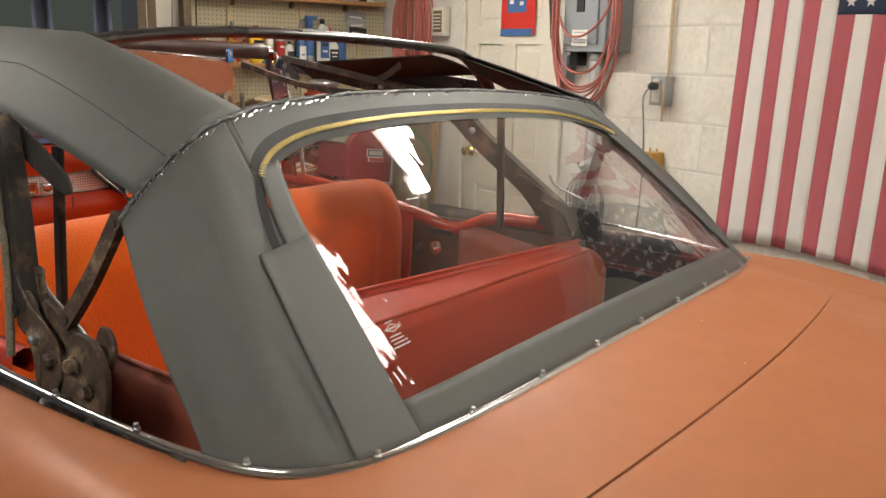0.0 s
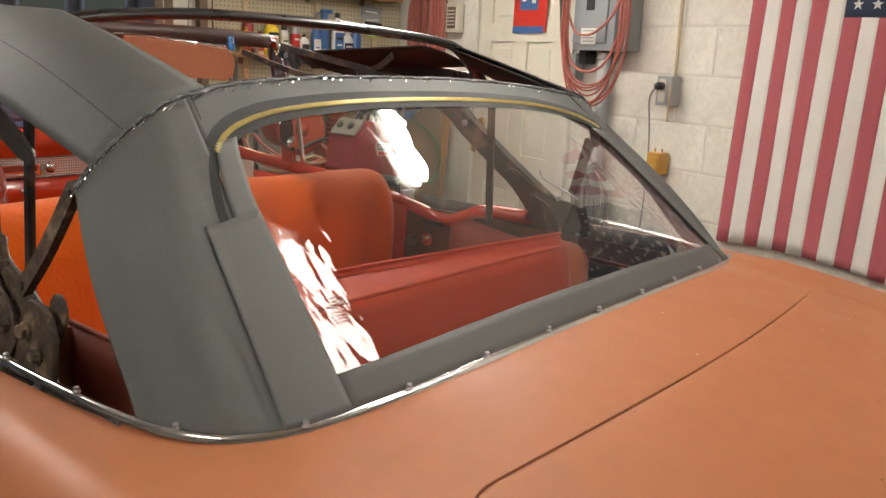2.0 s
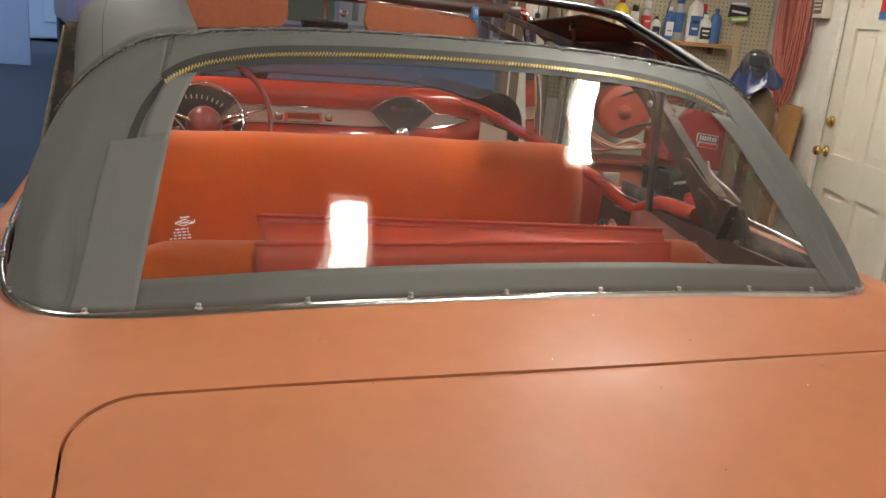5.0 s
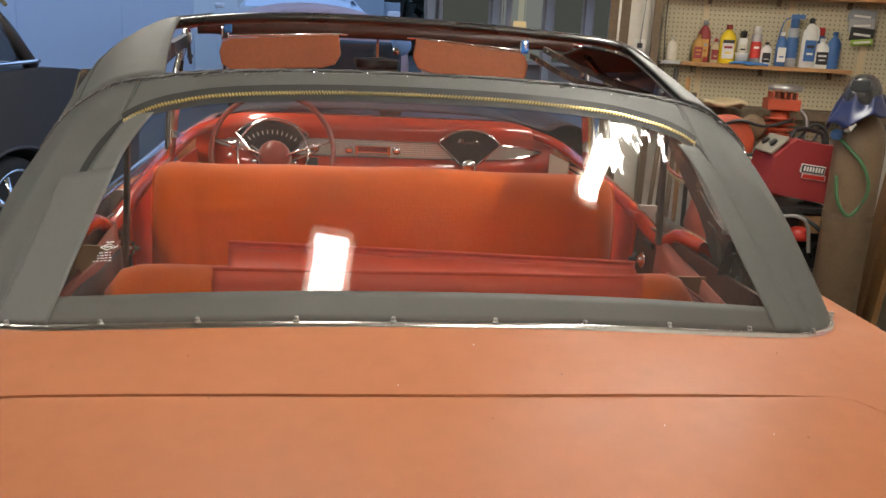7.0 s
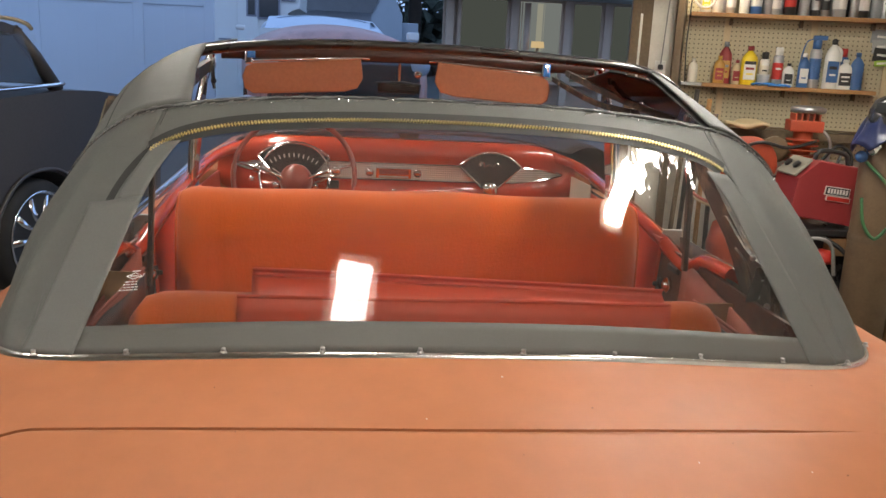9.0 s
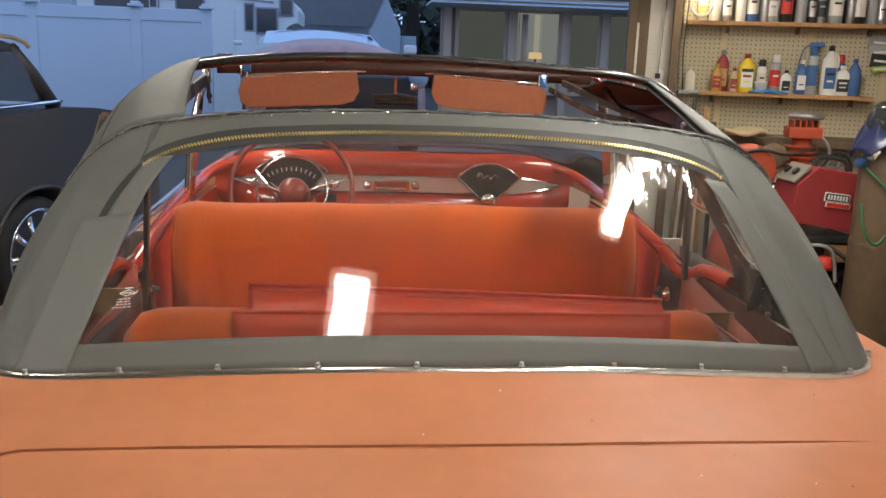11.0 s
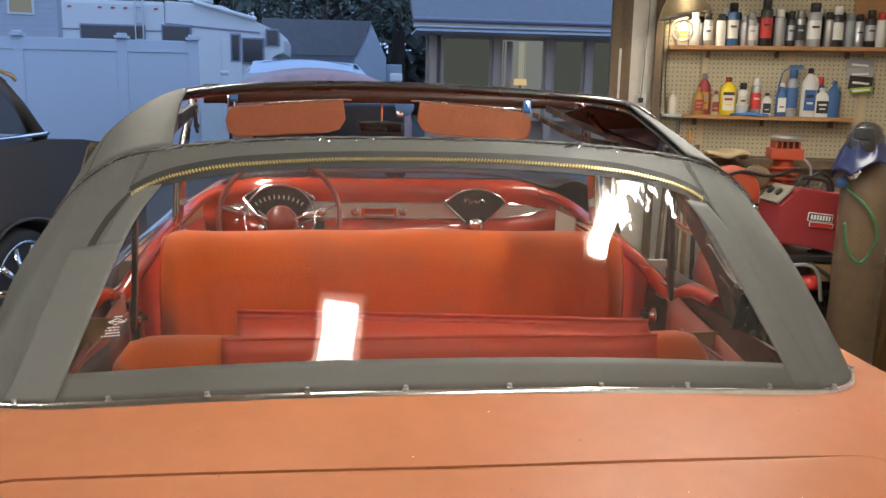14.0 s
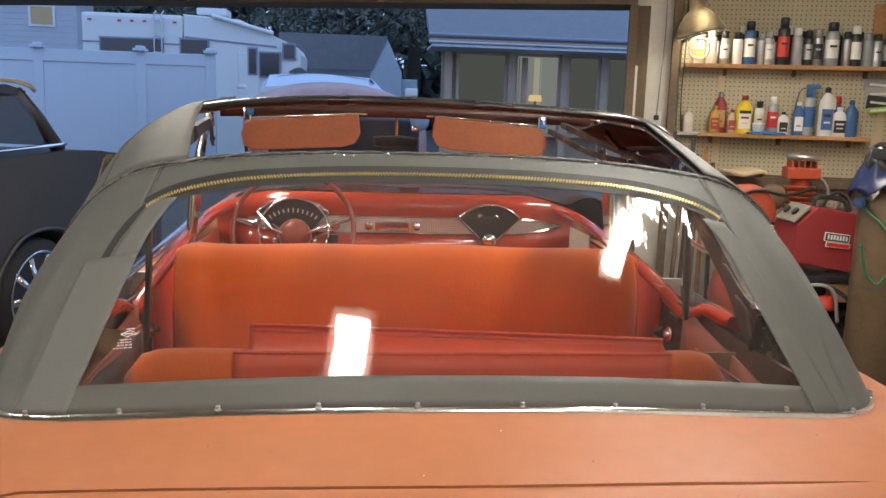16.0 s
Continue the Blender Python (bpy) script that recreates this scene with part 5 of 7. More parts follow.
for x, z, r in ((-0.133, 0.974, 0.017), (0.068, 0.975, 0.017), (-0.596, 0.975, 0.019), (-0.272, 0.975, 0.019), (-0.52, 0.905, 0.015), (-0.36, 0.905, 0.016), (-0.03, 0.90, 0.008), (-0.62, 0.93, 0.012)):
    part("knob", lathe(bmesh.new(), [(r * 0.7, 2.27), (r * 0.7, 2.25), (r, 2.245), (r, 2.232), (r * 0.6, 2.226), (0.002, 2.225)], 14, (x, 0, z), "y"), M_CHROME, dashboard, "chrome dash knob", smooth=True)
for z in lin(1.0, 1.045, 6):
    part("grille_bar", bm_box((0.376, 2.2345, z - 0.02), (0.10 + 1.4 * (z - 1.0), 0.002, 0.003)), M_DARKGAUGE, spk)
part("column_vent", bm_box((-0.285, 2.256, 0.915), (0.05, 0.01, 0.035), 0.003), M_BLKP, dashboard)
part("glovebox_edge", bm_box((0.165, 2.256, 0.905), (0.003, 0.004, 0.045)), M_BROWN, dashboard)

# steering wheel
WC = Vector((-0.425, 2.0, 0.985))
WR = Matrix.Rotation(radians(68), 4, "X")
def wp(x, y, h=0.0):
    return WC + (WR @ Vector((x, y, h)))
sw = part("steering_wheel", tube(bmesh.new(), [wp(0.232 * math.cos(a), 0.232 * math.sin(a)) for a in lin(0, 2 * math.pi, 49)[:-1]], 0.0105, 8, close=True), M_WHEELRED, car, "thin red steering wheel with chrome horn ring", smooth=True)
part("hub", lathe(bmesh.new(), [(0.066, -0.10), (0.062, -0.06), (0.054, -0.03), (0.038, -0.014), (0.012, -0.008), (0.001, -0.007)], 20), M_WHEELRED, sw, "red cone hub", smooth=True, m=Matrix.Translation(WC) @ WR)
for sx in (-1, 1):
    sp = bmesh.new()
    tube(sp, [wp(sx * 0.03, -0.01, -0.03), wp(sx * 0.10, 0.015, -0.02), wp(sx * 0.228, 0.05, 0)], 0.007, 6, taper=[1.3, 1, 0.7])
    part("spoke", sp, M_CHROME, sw, "chrome spoke", smooth=True)
part("horn_ring", tube(bmesh.new(), [wp(0.135 * math.cos(a), 0.135 * math.sin(a), -0.012) for a in lin(0, 2 * math.pi, 41)[:-1]], 0.0045, 6, close=True), M_CHROME, sw, "chrome horn ring", smooth=True)
part("column", tube(bmesh.new(), [wp(0, 0, -0.06), wp(0, 0, -0.45)], 0.028, 12), M_REDP, sw, smooth=True)
part("shift_lever", tube(bmesh.new(), [wp(0.03, -0.02, -0.12), wp(0.13, 0.02, -0.10), wp(0.16, 0.03, -0.09)], 0.005, 6), M_CHROME, sw, smooth=True)

# windscreen frame, visors and mirror
HP = smooth_path([(-0.70, 1.80, 1.43), (-0.66, 1.80, 1.452), (-0.4, 1.815, 1.462), (0, 1.82, 1.466), (0.4, 1.815, 1.462), (0.66, 1.80, 1.452), (0.70, 1.80, 1.43)], 8)
part("header", tube(bmesh.new(), HP, 0.014, 8), M_REDP, car, "red windscreen header rail", smooth=True)
part("header_trim", sheet(bmesh.new(), lambda x, t: (x, 1.783 - 0.01 * math.sin(math.pi * t), 1.474 - 0.012 * (x / 0.66) ** 2 - 0.042 * t), lin(-0.66, 0.66, 30), lin(0, 1, 6), 0.006), M_HDR, car, "dark brown header trim", smooth=True)
part("header_strip", tube(bmesh.new(), [p + Vector((0, -0.02, -0.006)) for p in HP], 0.006, 6), M_CHROME, car, smooth=True)
part("windscreen", sheet(bmesh.new(), lambda x, t: (x * (1 + 0.08 * t), 1.82 + 0.50 * t - 0.25 * (abs(x) / 0.7) ** 3 * t, 1.45 - 0.34 * t), lin(0.68, -0.68, 30), lin(0, 1, 10)), M_GLASS, car, "clear curved windscreen", smooth="keep")
VIS = [(-0.178, 1.437), (-0.170, 1.37), (-0.19, 1.335), (-0.235, 1.322), (-0.55, 1.302), (-0.58, 1.32), (-0.588, 1.362), (-0.575, 1.395), (-0.545, 1.408)]
for sg, cx in ((1, 0.0), (-1, -0.085)):
    pts = [(sg * x + cx, z) for x, z in VIS]
    vs = part("sun_visor", prism(bmesh.new(), pts, "y", 1.765, 1.785, 0.004), M_VISOR, car, "flat tan sun visor")
    part("visor_rod", tube(bmesh.new(), [(sg * -0.16 + cx, 1.775, 1.442), (sg * -0.56 + cx, 1.775, 1.415), (sg * -0.60 + cx, 1.79, 1.425)], 0.006, 6), M_CHROME, vs, smooth=True)
    part("visor_bracket", bm_box((sg * -0.16 + cx, 1.78, 1.445), (0.03, 0.02, 0.022), 0.004), M_CHROME, vs)
    part("visor_bracket", bm_box((sg * -0.565 + cx, 1.775, 1.425), (0.028, 0.03, 0.045), 0.006), M_CHROME, vs)
for x, z in ((0.485, 1.405), (-0.555, 1.425)):
    tp = thing("masking_tape", pose(x, 1.758, z), "small torn flag of blue masking tape on the visor rod", "tape", "tape flags")
    part("strip", sheet(bmesh.new(), lambda a, t: (a, 0.004 * math.sin(60 * a) + 0.004 * t, 0.045 * t), lin(-0.014, 0.013, 7), lin(0, 1, 5), 0.001), M_BLUERAG, tp, smooth=True)
mir = part("rear_mirror", prism(bmesh.new(), [(-0.125, 1.36), (-0.115, 1.325), (0.035, 1.322), (0.04, 1.358), (-0.03, 1.366)], "y", 1.80, 1.825, 0.005), M_BLKP, car, "rear-view mirror on a thin rod")
part("mirror_face", bm_box((-0.042, 1.798, 1.343), (0.145, 0.003, 0.028)), M_CHROME, mir)
part("mirror_rod", tube(bmesh.new(), [(-0.04, 1.815, 1.46), (-0.04, 1.82, 1.36)], 0.005, 6), M_VISOR, mir)
part("ball_mount", lathe(bmesh.new(), [(0.002, -0.014), (0.012, -0.008), (0.015, 0), (0.012, 0.008), (0.002, 0.014)], 12, (0.028, 1.84, 1.39)), M_CHROME, mir, smooth=True)
# ---- right wall: door and fittings ----
door = thing("door_1", gpose(WALL_U, (DOOR_A + DOOR_B) / 2, 0), "cream painted six-panel house door, closed", "door", kind="structure")
DW = DOOR_B - DOOR_A
leaf = bmesh.new()
rails = [(0.0, 0.22), (0.72, 0.90), (1.52, 1.62), (1.90, DOOR_H)]
stiles = [(-DW / 2, -DW / 2 + 0.11), (-0.05, 0.05), (DW / 2 - 0.11, DW / 2)]
for a, b in stiles:
    box(leaf, (0.025, (a + b) / 2, DOOR_H / 2), (0.04, b - a, DOOR_H))
for a, b in rails:
    for y0, y1 in ((-DW / 2 + 0.11, -0.05), (0.05, DW / 2 - 0.11)):
        box(leaf, (0.025, (y0 + y1) / 2, (a + b) / 2), (0.04, y1 - y0, b - a))
part("leaf", leaf, M_DOOR, door)
for za, zb in ((0.22, 0.72), (0.90, 1.52), (1.62, 1.90)):
    for y0, y1 in ((-DW / 2 + 0.11, -0.05), (0.05, DW / 2 - 0.11)):
        pb = bm_box((0.03, (y0 + y1) / 2, (za + zb) / 2), (0.02, y1 - y0, zb - za))
        box(pb, (0.026, (y0 + y1) / 2, (za + zb) / 2), (0.022, y1 - y0 - 0.07, zb - za - 0.07), 0.008)
        part("door_panel", pb, M_DOOR, door)
kn = lathe(bmesh.new(), [(0.032, 0.0), (0.03, -0.008), (0.012, -0.014), (0.011, -0.03), (0.024, -0.038), (0.028, -0.05), (0.02, -0.062), (0.002, -0.064)], 16, (0.0, DW / 2 - 0.075, 0.905), "x")
part("door_knob", kn, M_BRASS, door, "polished brass door knob", smooth=True)
db = lathe(bmesh.new(), [(0.03, 0.0), (0.028, -0.012), (0.02, -0.016), (0.002, -0.017)], 16, (0.0, DW / 2 - 0.075, 1.055), "x")
box(db, (-0.024, DW / 2 - 0.075, 1.055), (0.014, 0.008, 0.034), 0.002)
part("deadbolt", db, M_BRASS, door, "brass deadbolt turn", smooth=True)
for z in (0.35, 1.05, 1.8):
    part("hinge", tube(bmesh.new(), [(-0.004, -DW / 2 - 0.004, z - 0.045), (-0.004, -DW / 2 - 0.004, z + 0.045)], 0.006, 8), M_STEEL, door)
casing = bmesh.new()
box(casing, (WALL_U - 0.008, DOOR_B + 0.065, DOOR_H / 2), (0.022, 0.115, DOOR_H), 0.004)
box(casing, (WALL_U - 0.008, DOOR_A - 0.035, DOOR_H / 2), (0.022, 0.055, DOOR_H), 0.004)
box(casing, (WALL_U - 0.008, (DOOR_A + DOOR_B) / 2, DOOR_H + 0.05), (0.022, DW + 0.24, 0.08), 0.004)
tagged(part("trim", casing, M_TRIMW, m=GM), "scuffed white painted door casing", "trim", kind="structure")
tagged(part("wall_behind_door", bm_box((WALL_U + 0.3, (DOOR_A + DOOR_B) / 2, 1.05), (0.05, 1.2, 2.1)), M_CEIL, m=GM), "plain dark wall behind the door", "wall", kind="structure")

poster = thing("poster", gpose(WALL_U - 0.003, 2.60, 1.57), "small red and blue poster taped to the door", "poster")
part("sheet", bm_box((0, 0, 0.19), (0.002, 0.275, 0.38)), M_REDP2, poster, "red printed sheet")
part("tape", bm_box((-0.002, 0.01, 0.012), (0.002, 0.255, 0.036)), M_BLUEP, poster, "blue masking tape")
part("picture", bm_box((-0.002, 0.01, 0.20), (0.002, 0.15, 0.17)), M_BLUEP, poster, "blue printed picture")
for i, (y, z) in enumerate(((0.04, 0.17), (0.0, 0.2), (-0.04, 0.16), (0.03, 0.24), (-0.02, 0.25))):
    part("picture_mark", bm_box((-0.0035, y + 0.01, z), (0.002, 0.03, 0.02)), M_WHITEP, poster)

chime = thing("wall_speaker", gpose(WALL_U, 3.27, 1.58), "small beige framed wall chime box", "chime box")
part("case", bm_box((-0.025, 0, 0.07), (0.05, 0.12, 0.17), 0.006), M_DOOR, chime)
part("grille", bm_box((-0.052, 0, 0.07), (0.006, 0.08, 0.125), 0.002), M_WOODD, chime)
for z in lin(0.03, 0.11, 5):
    part("slat", bm_box((-0.056, 0, z), (0.004, 0.07, 0.007)), M_DOOR, chime)


def cord_hank(name, u, v, z, n, drop, width, radius, material, label, cat, loops_open=False, seed=1):
    rnd = random.Random(seed)
    t = thing(name, gpose(u, v, z), label, cat)
    for i in range(n):
        w = width * rnd.uniform(0.35, 1.0)
        d = drop * rnd.uniform(0.8, 1.0)
        x = -0.02 - 0.05 * rnd.random()
        c = rnd.uniform(-1, 1) * width * 0.25
        P = smooth_path([(x, c * 0.2 + 0.01, 0), (x - 0.01, c - w / 2, -d * 0.35), (x, c - w / 2 * 0.8, -d * 0.8), (x, c, -d), (x, c + w / 2 * 0.8, -d * 0.8), (x - 0.01, c + w / 2, -d * 0.35), (x, c * 0.2 - 0.01, 0)], 7)
        part("loop", tube(bmesh.new(), P, radius, 6), material, t, smooth=True)
    part("hook", tube(bmesh.new(), [(0, 0, 0.02), (-0.09, 0, 0.0), (-0.1, 0, 0.03)], 0.006, 6), M_STEEL, t)
    return t


cord_hank("extension_cord", WALL_U, 3.53, 2.05, 26, 1.02, 0.30, 0.0055, M_CORD, "hank of faded orange-red extension cord on a hook", "extension cord", seed=3)

panel_box = thing("breaker_panel", gpose(WALL_U, 1.995, 1.48), "grey steel breaker box with a white label", "breaker box")
part("cabinet", bm_box((-0.055, 0.0, 0.30), (0.11, 0.27, 0.60), 0.006), M_GREYBOX, panel_box)
bd = part("cover_door", bm_box((-0.115, 0.02, 0.31), (0.012, 0.22, 0.55), 0.004), M_GREYBOX, panel_box)
part("label_plate", bm_box((-0.1225, 0.02, 0.065), (0.002, 0.10, 0.075)), M_WHITEP, bd, "white paper label")
for i in range(4):
    part("text_bar", bm_box((-0.124, 0.02, 0.09 - 0.016 * i), (0.001, 0.075, 0.005)), M_GREYBOX, bd)
part("latch", bm_box((-0.124, 0.02, 0.22), (0.008, 0.05, 0.07), 0.004), M_BLKP, bd)
part("side_box", bm_box((-0.045, -0.165, 0.30), (0.09, 0.07, 0.60), 0.005), M_GREYBOX, panel_box)
part("lower_box", bm_box((-0.04, 0.10, -0.03), (0.07, 0.05, 0.07), 0.004), M_BLKP, panel_box)
cd = thing("conduit", gpose(WALL_U - 0.05, 1.965, 0.0), "grey electrical conduit pipe down the block wall", "conduit")
part("pipe", tube(bmesh.new(), [(0, 0, 0.02), (0, 0, 1.48)], 0.031, 14), M_GALV, cd, smooth=True)
for z in (0.9, 1.44):
    part("collar", lathe(bmesh.new(), [(0.033, 0), (0.036, 0.004), (0.036, 0.03), (0.033, 0.034)], 14, (0, 0, z)), M_GALV, cd, smooth=True)

coil = thing("cable_coil", gpose(WALL_U, 1.95, 1.66), "coil of orange-red air hose hung round the breaker box", "hose coil")
rnd = random.Random(5)
for i in range(9):
    w, d = rnd.uniform(0.17, 0.215), rnd.uniform(0.34, 0.45)
    x = -0.135 - 0.006 * i
    c = rnd.uniform(-0.012, 0.012)
    P = smooth_path([(x, c - w, 0.42), (x, c - w * 1.02, 0.05), (x, c - w * 0.98, -d * 0.45), (x - 0.005, c - w * 0.6, -d * 0.86), (x - 0.01, c, -d), (x - 0.005, c + w * 0.6, -d * 0.86), (x, c + w * 0.98, -d * 0.45), (x, c + w * 1.02, 0.05), (x, c + w, 0.42)], 6)
    part("loop", tube(bmesh.new(), P, 0.005, 6), M_CORD, coil, smooth=True)
part("loop", tube(bmesh.new(), smooth_path([(-0.14, -0.2, 0.4), (-0.15, -0.15, 0.05), (-0.15, -0.02, -0.09), (-0.15, 0.12, -0.1), (-0.15, 0.2, 0.02)], 7), 0.0062, 6), M_CORD, coil, smooth=True)
part("loop", tube(bmesh.new(), smooth_path([(-0.14, -0.19, 0.0), (-0.15, -0.1, -0.22), (-0.15, 0.03, -0.28), (-0.15, 0.15, -0.22), (-0.15, 0.2, 0.0)], 7), 0.0062, 6), M_CORD, coil, smooth=True)
part("nozzle", tube(bmesh.new(), smooth_path([(-0.13, 0.27, 0.12), (-0.13, 0.25, 0.02), (-0.12, 0.245, -0.12)], 6), 0.016, 8), M_BLKP, coil, "black hose end", smooth=True)
part("nozzle_head", lathe(bmesh.new(), [(0.02, 0), (0.03, 0.01), (0.03, 0.04), (0.015, 0.05)], 12, (-0.13, 0.27, 0.10)), M_BLKP, coil, smooth=True)

sw2 = thing("switch_box", gpose(WALL_U, 2.19, 1.335), "grey steel wall switch box beside the door", "light switch")
part("box", bm_box((-0.03, 0, 0.065), (0.06, 0.075, 0.13), 0.004), M_GREYBOX, sw2)
part("toggle", bm_box((-0.068, 0, 0.07), (0.02, 0.01, 0.022), 0.003), M_WHITEP, sw2)
out = thing("power_outlet", gpose(WALL_U, 1.575, 1.25), "metal surface outlet box with a plugged grey cord", "power outlet")
part("box", bm_box((-0.03, 0, 0.065), (0.06, 0.085, 0.13), 0.004), M_GALV, out)
part("socket", bm_box((-0.063, 0.005, 0.065), (0.008, 0.04, 0.10), 0.006), M_DOOR, out)
part("plug", lathe(bmesh.new(), [(0.018, 0), (0.018, -0.03), (0.01, -0.045)], 10, (-0.065, 0.005, 0.085), "x"), M_BLKP, out, smooth=True)
part("cord", tube(bmesh.new(), smooth_path([(-0.10, 0.005, 0.085), (-0.09, 0.05, 0.03), (-0.06, 0.062, -0.1), (-0.055, 0.055, -0.25), (-0.05, 0.06, -0.38), (-0.03, 0.085, -0.56), (-0.03, 0.11, -0.9), (-0.03, 0.12, -1.24)], 7), 0.004, 6), M_GREYCORD, out, "dark grey power cord", smooth=True)
cab = thing("wall_cable", gpose(WALL_U - 0.015, 1.555, 1.38), "tan sheathed cable stapled up the block wall", "cable")
part("sheath", tube(bmesh.new(), smooth_path([(0, 0, 0), (0.0, 0.004, 0.3), (0, 0.0, 0.7), (0, 0.0, 1.06)], 8), 0.008, 6), M_TAN, cab, smooth=True)
part("sheath", tube(bmesh.new(), smooth_path([(-0.04, -0.012, -0.02), (-0.05, -0.02, -0.1), (-0.03, -0.005, -0.2)], 6), 0.005, 6), M_TAN, cab, smooth=True)
yb = thing("yellow_adapter", gpose(WALL_U, 1.585, 0.935), "yellow plastic timer box hanging on the wall", "adapter box")
part("case", bm_box((-0.04, 0, 0.055), (0.07, 0.075, 0.10), 0.008), M_YELLOW, yb)
part("cover", bm_box((-0.077, 0, 0.052), (0.008, 0.06, 0.07), 0.004), M_YELLOW, yb)
for y in (-0.02, 0.02):
    part("prong", bm_box((-0.04, y, 0.112), (0.004, 0.008, 0.02)), M_YELLOW, yb)
cord_hank("grey_cord_coil", WALL_U - 0.06, 1.94, 0.93, 14, 0.38, 0.17, 0.005, M_GREYCORD, "coil of grey cord hung on the conduit", "cord coil", seed=8)

# flag
flag = thing("striped_flag", gpose(WALL_U - 0.012, 0.0, 0.70), "faded red and white striped flag hung down the block wall", "flag")
def flag_pt(v, z):
    k = (z / 1.5)
    base = 1.235 - 0.055 * k - (0.875 - 0.01 * k) * v
    wav = 0.010 * math.sin(v * 26 + 0.6 * z) * (1 - 0.6 * k) + 0.006 * math.sin(v * 11 - 2 * z + 1)
    return (-abs(wav) - 0.004, base, z + 0.02 * math.sin(3 * v) * (1 - k) - 0.035 * v * (1 - k) + 0.05 * v * (1 - v))
for i in range(13):
    a, b = i / 13, (i + 1) / 13
    canton = i >= 6
    top = 0.91 if canton else 1.52
    part("stripe", sheet(bmesh.new(), lambda v, z: flag_pt(v, z), lin(a, b, 5), lin(0, top, 26), 0.0015), M_FLAGR if i % 2 == 0 else M_FLAGW, flag, "faded red cloth stripe" if i % 2 == 0 else "off-white cloth stripe", smooth=True)
cant = part("canton", sheet(bmesh.new(), lambda v, z: flag_pt(v, z), lin(6 / 13, 1, 20), lin(0.91, 1.52, 14), 0.0015), M_FLAGB, flag, "navy blue cloth field with white stars", smooth=True)
for r in range(9):
    for c in range(6 if r % 2 == 0 else 5):
        v = 6 / 13 + (7 / 13) * (c + (0.6 if r % 2 == 0 else 1.1)) / 6.2
        z = 0.955 + r * 0.064
        p = Vector(flag_pt(v, z))
        pts = []
        for k in range(10):
            rr = 0.021 if k % 2 == 0 else 0.0085
            a = math.pi / 2 + k * math.pi / 5
            pts.append((p.y + rr * math.cos(a), p.z + rr * math.sin(a)))
        part("star", prism(bmesh.new(), pts, "x", p.x - 0.0015, p.x - 0.0035), M_FLAGW, cant)

# ---- front wall: pegboard, shelves and bottles ----
PEG_V = FRONT_V - 0.03
tagged(part("wall_panel", bm_box((0.465, FRONT_V - 0.002, 1.3), (0.24, 0.03, 2.6)), M_TRIMW, m=GM), "beige painted board beside the doorway", "wall", kind="structure")
postm = thing("wall_post", gpose(0.585, FRONT_V - 0.05, 0), "dark wooden post beside the pegboard", "post")
part("timber", bm_box((0, 0, 1.22), (0.045, 0.09, 2.44), 0.003), M_WOODD, postm)
part("hanging_cord", tube(bmesh.new(), smooth_path([(0.04, -0.05, 2.3), (0.05, -0.06, 1.9), (0.045, -0.055, 1.6), (0.06, -0.05, 1.36)], 6), 0.004, 6), M_BLKP, postm, smooth=True)
strip = thing("raceway", gpose(0.36, FRONT_V - 0.03, 0.7), "white plastic cable strip on the wall", "cable strip")
part("strip", bm_box((0, 0, 0.53), (0.03, 0.025, 1.06), 0.004), M_WHITEP, strip)
out2 = thing("power_outlet", gpose(0.50, FRONT_V - 0.03, 1.41), "white wall outlet with a hanging cord", "power outlet")
part("plate", bm_box((0, 0, 0.04), (0.06, 0.03, 0.09), 0.004), M_WHITEP, out2)
part("plug", bm_box((0, -0.03, 0.05), (0.03, 0.03, 0.03), 0.006), M_BLKP, out2)
part("cord", tube(bmesh.new(), smooth_path([(0, -0.03, 0.05), (0.01, -0.035, 0.3), (0.02, -0.03, 0.6), (0.0, -0.03, 1.0)], 6), 0.004, 6), M_GREYCORD, out2, smooth=True)
sw3 = thing("switch_plate", gpose(0.335, FRONT_V - 0.01, 1.84), "white switch plate on the doorway post", "light switch")
part("plate", bm_box((0, -0.03, 0.045), (0.035, 0.02, 0.09), 0.003), M_WHITEP, sw3)
peg = thing("pegboard", gpose(1.275, PEG_V, 0.98), "tan perforated pegboard panel on the front wall", "pegboard")
part("board", bm_box((0, 0, 0.72), (1.31, 0.012, 1.44)), M_PEG, peg)
for x in (-0.42, 0.05, 0.46):
    part("batten", bm_box((x, -0.012, 0.5), (0.035, 0.014, 0.98), 0.002), M_TAN, peg)
part("rail", bm_box((0, -0.02, 0.16), (1.31, 0.04, 0.02), 0.002), M_WOODD, peg)
lowb = thing("wall_shelf", gpose(1.3, PEG_V - 0.06, 1.115), "grey weathered lower bench board", "bench board")
part("board", bm_box((0, 0, 0), (1.25, 0.12, 0.05), 0.004), M_WOODD, lowb)


def shelf(u0, u1, z):
    t = thing("wall_shelf", gpose((u0 + u1) / 2, PEG_V - 0.085, z), "narrow orange pine shelf board full of cans and bottles", "shelf", "pegboard shelves")
    part("board", bm_box((0, 0, -0.011), (u1 - u0, 0.15, 0.022), 0.002), M_WOOD, t)
    for x in (-0.38, 0.0, 0.38):
        part("bracket", bm_box((x, 0.055, -0.04), (0.016, 0.04, 0.04), 0.002), M_WOODD, t)
    return t


SH1, SH2 = 1.772, 1.385
shelf(0.635, 1.86, SH1)
shelf(0.735, 1.66, SH2)


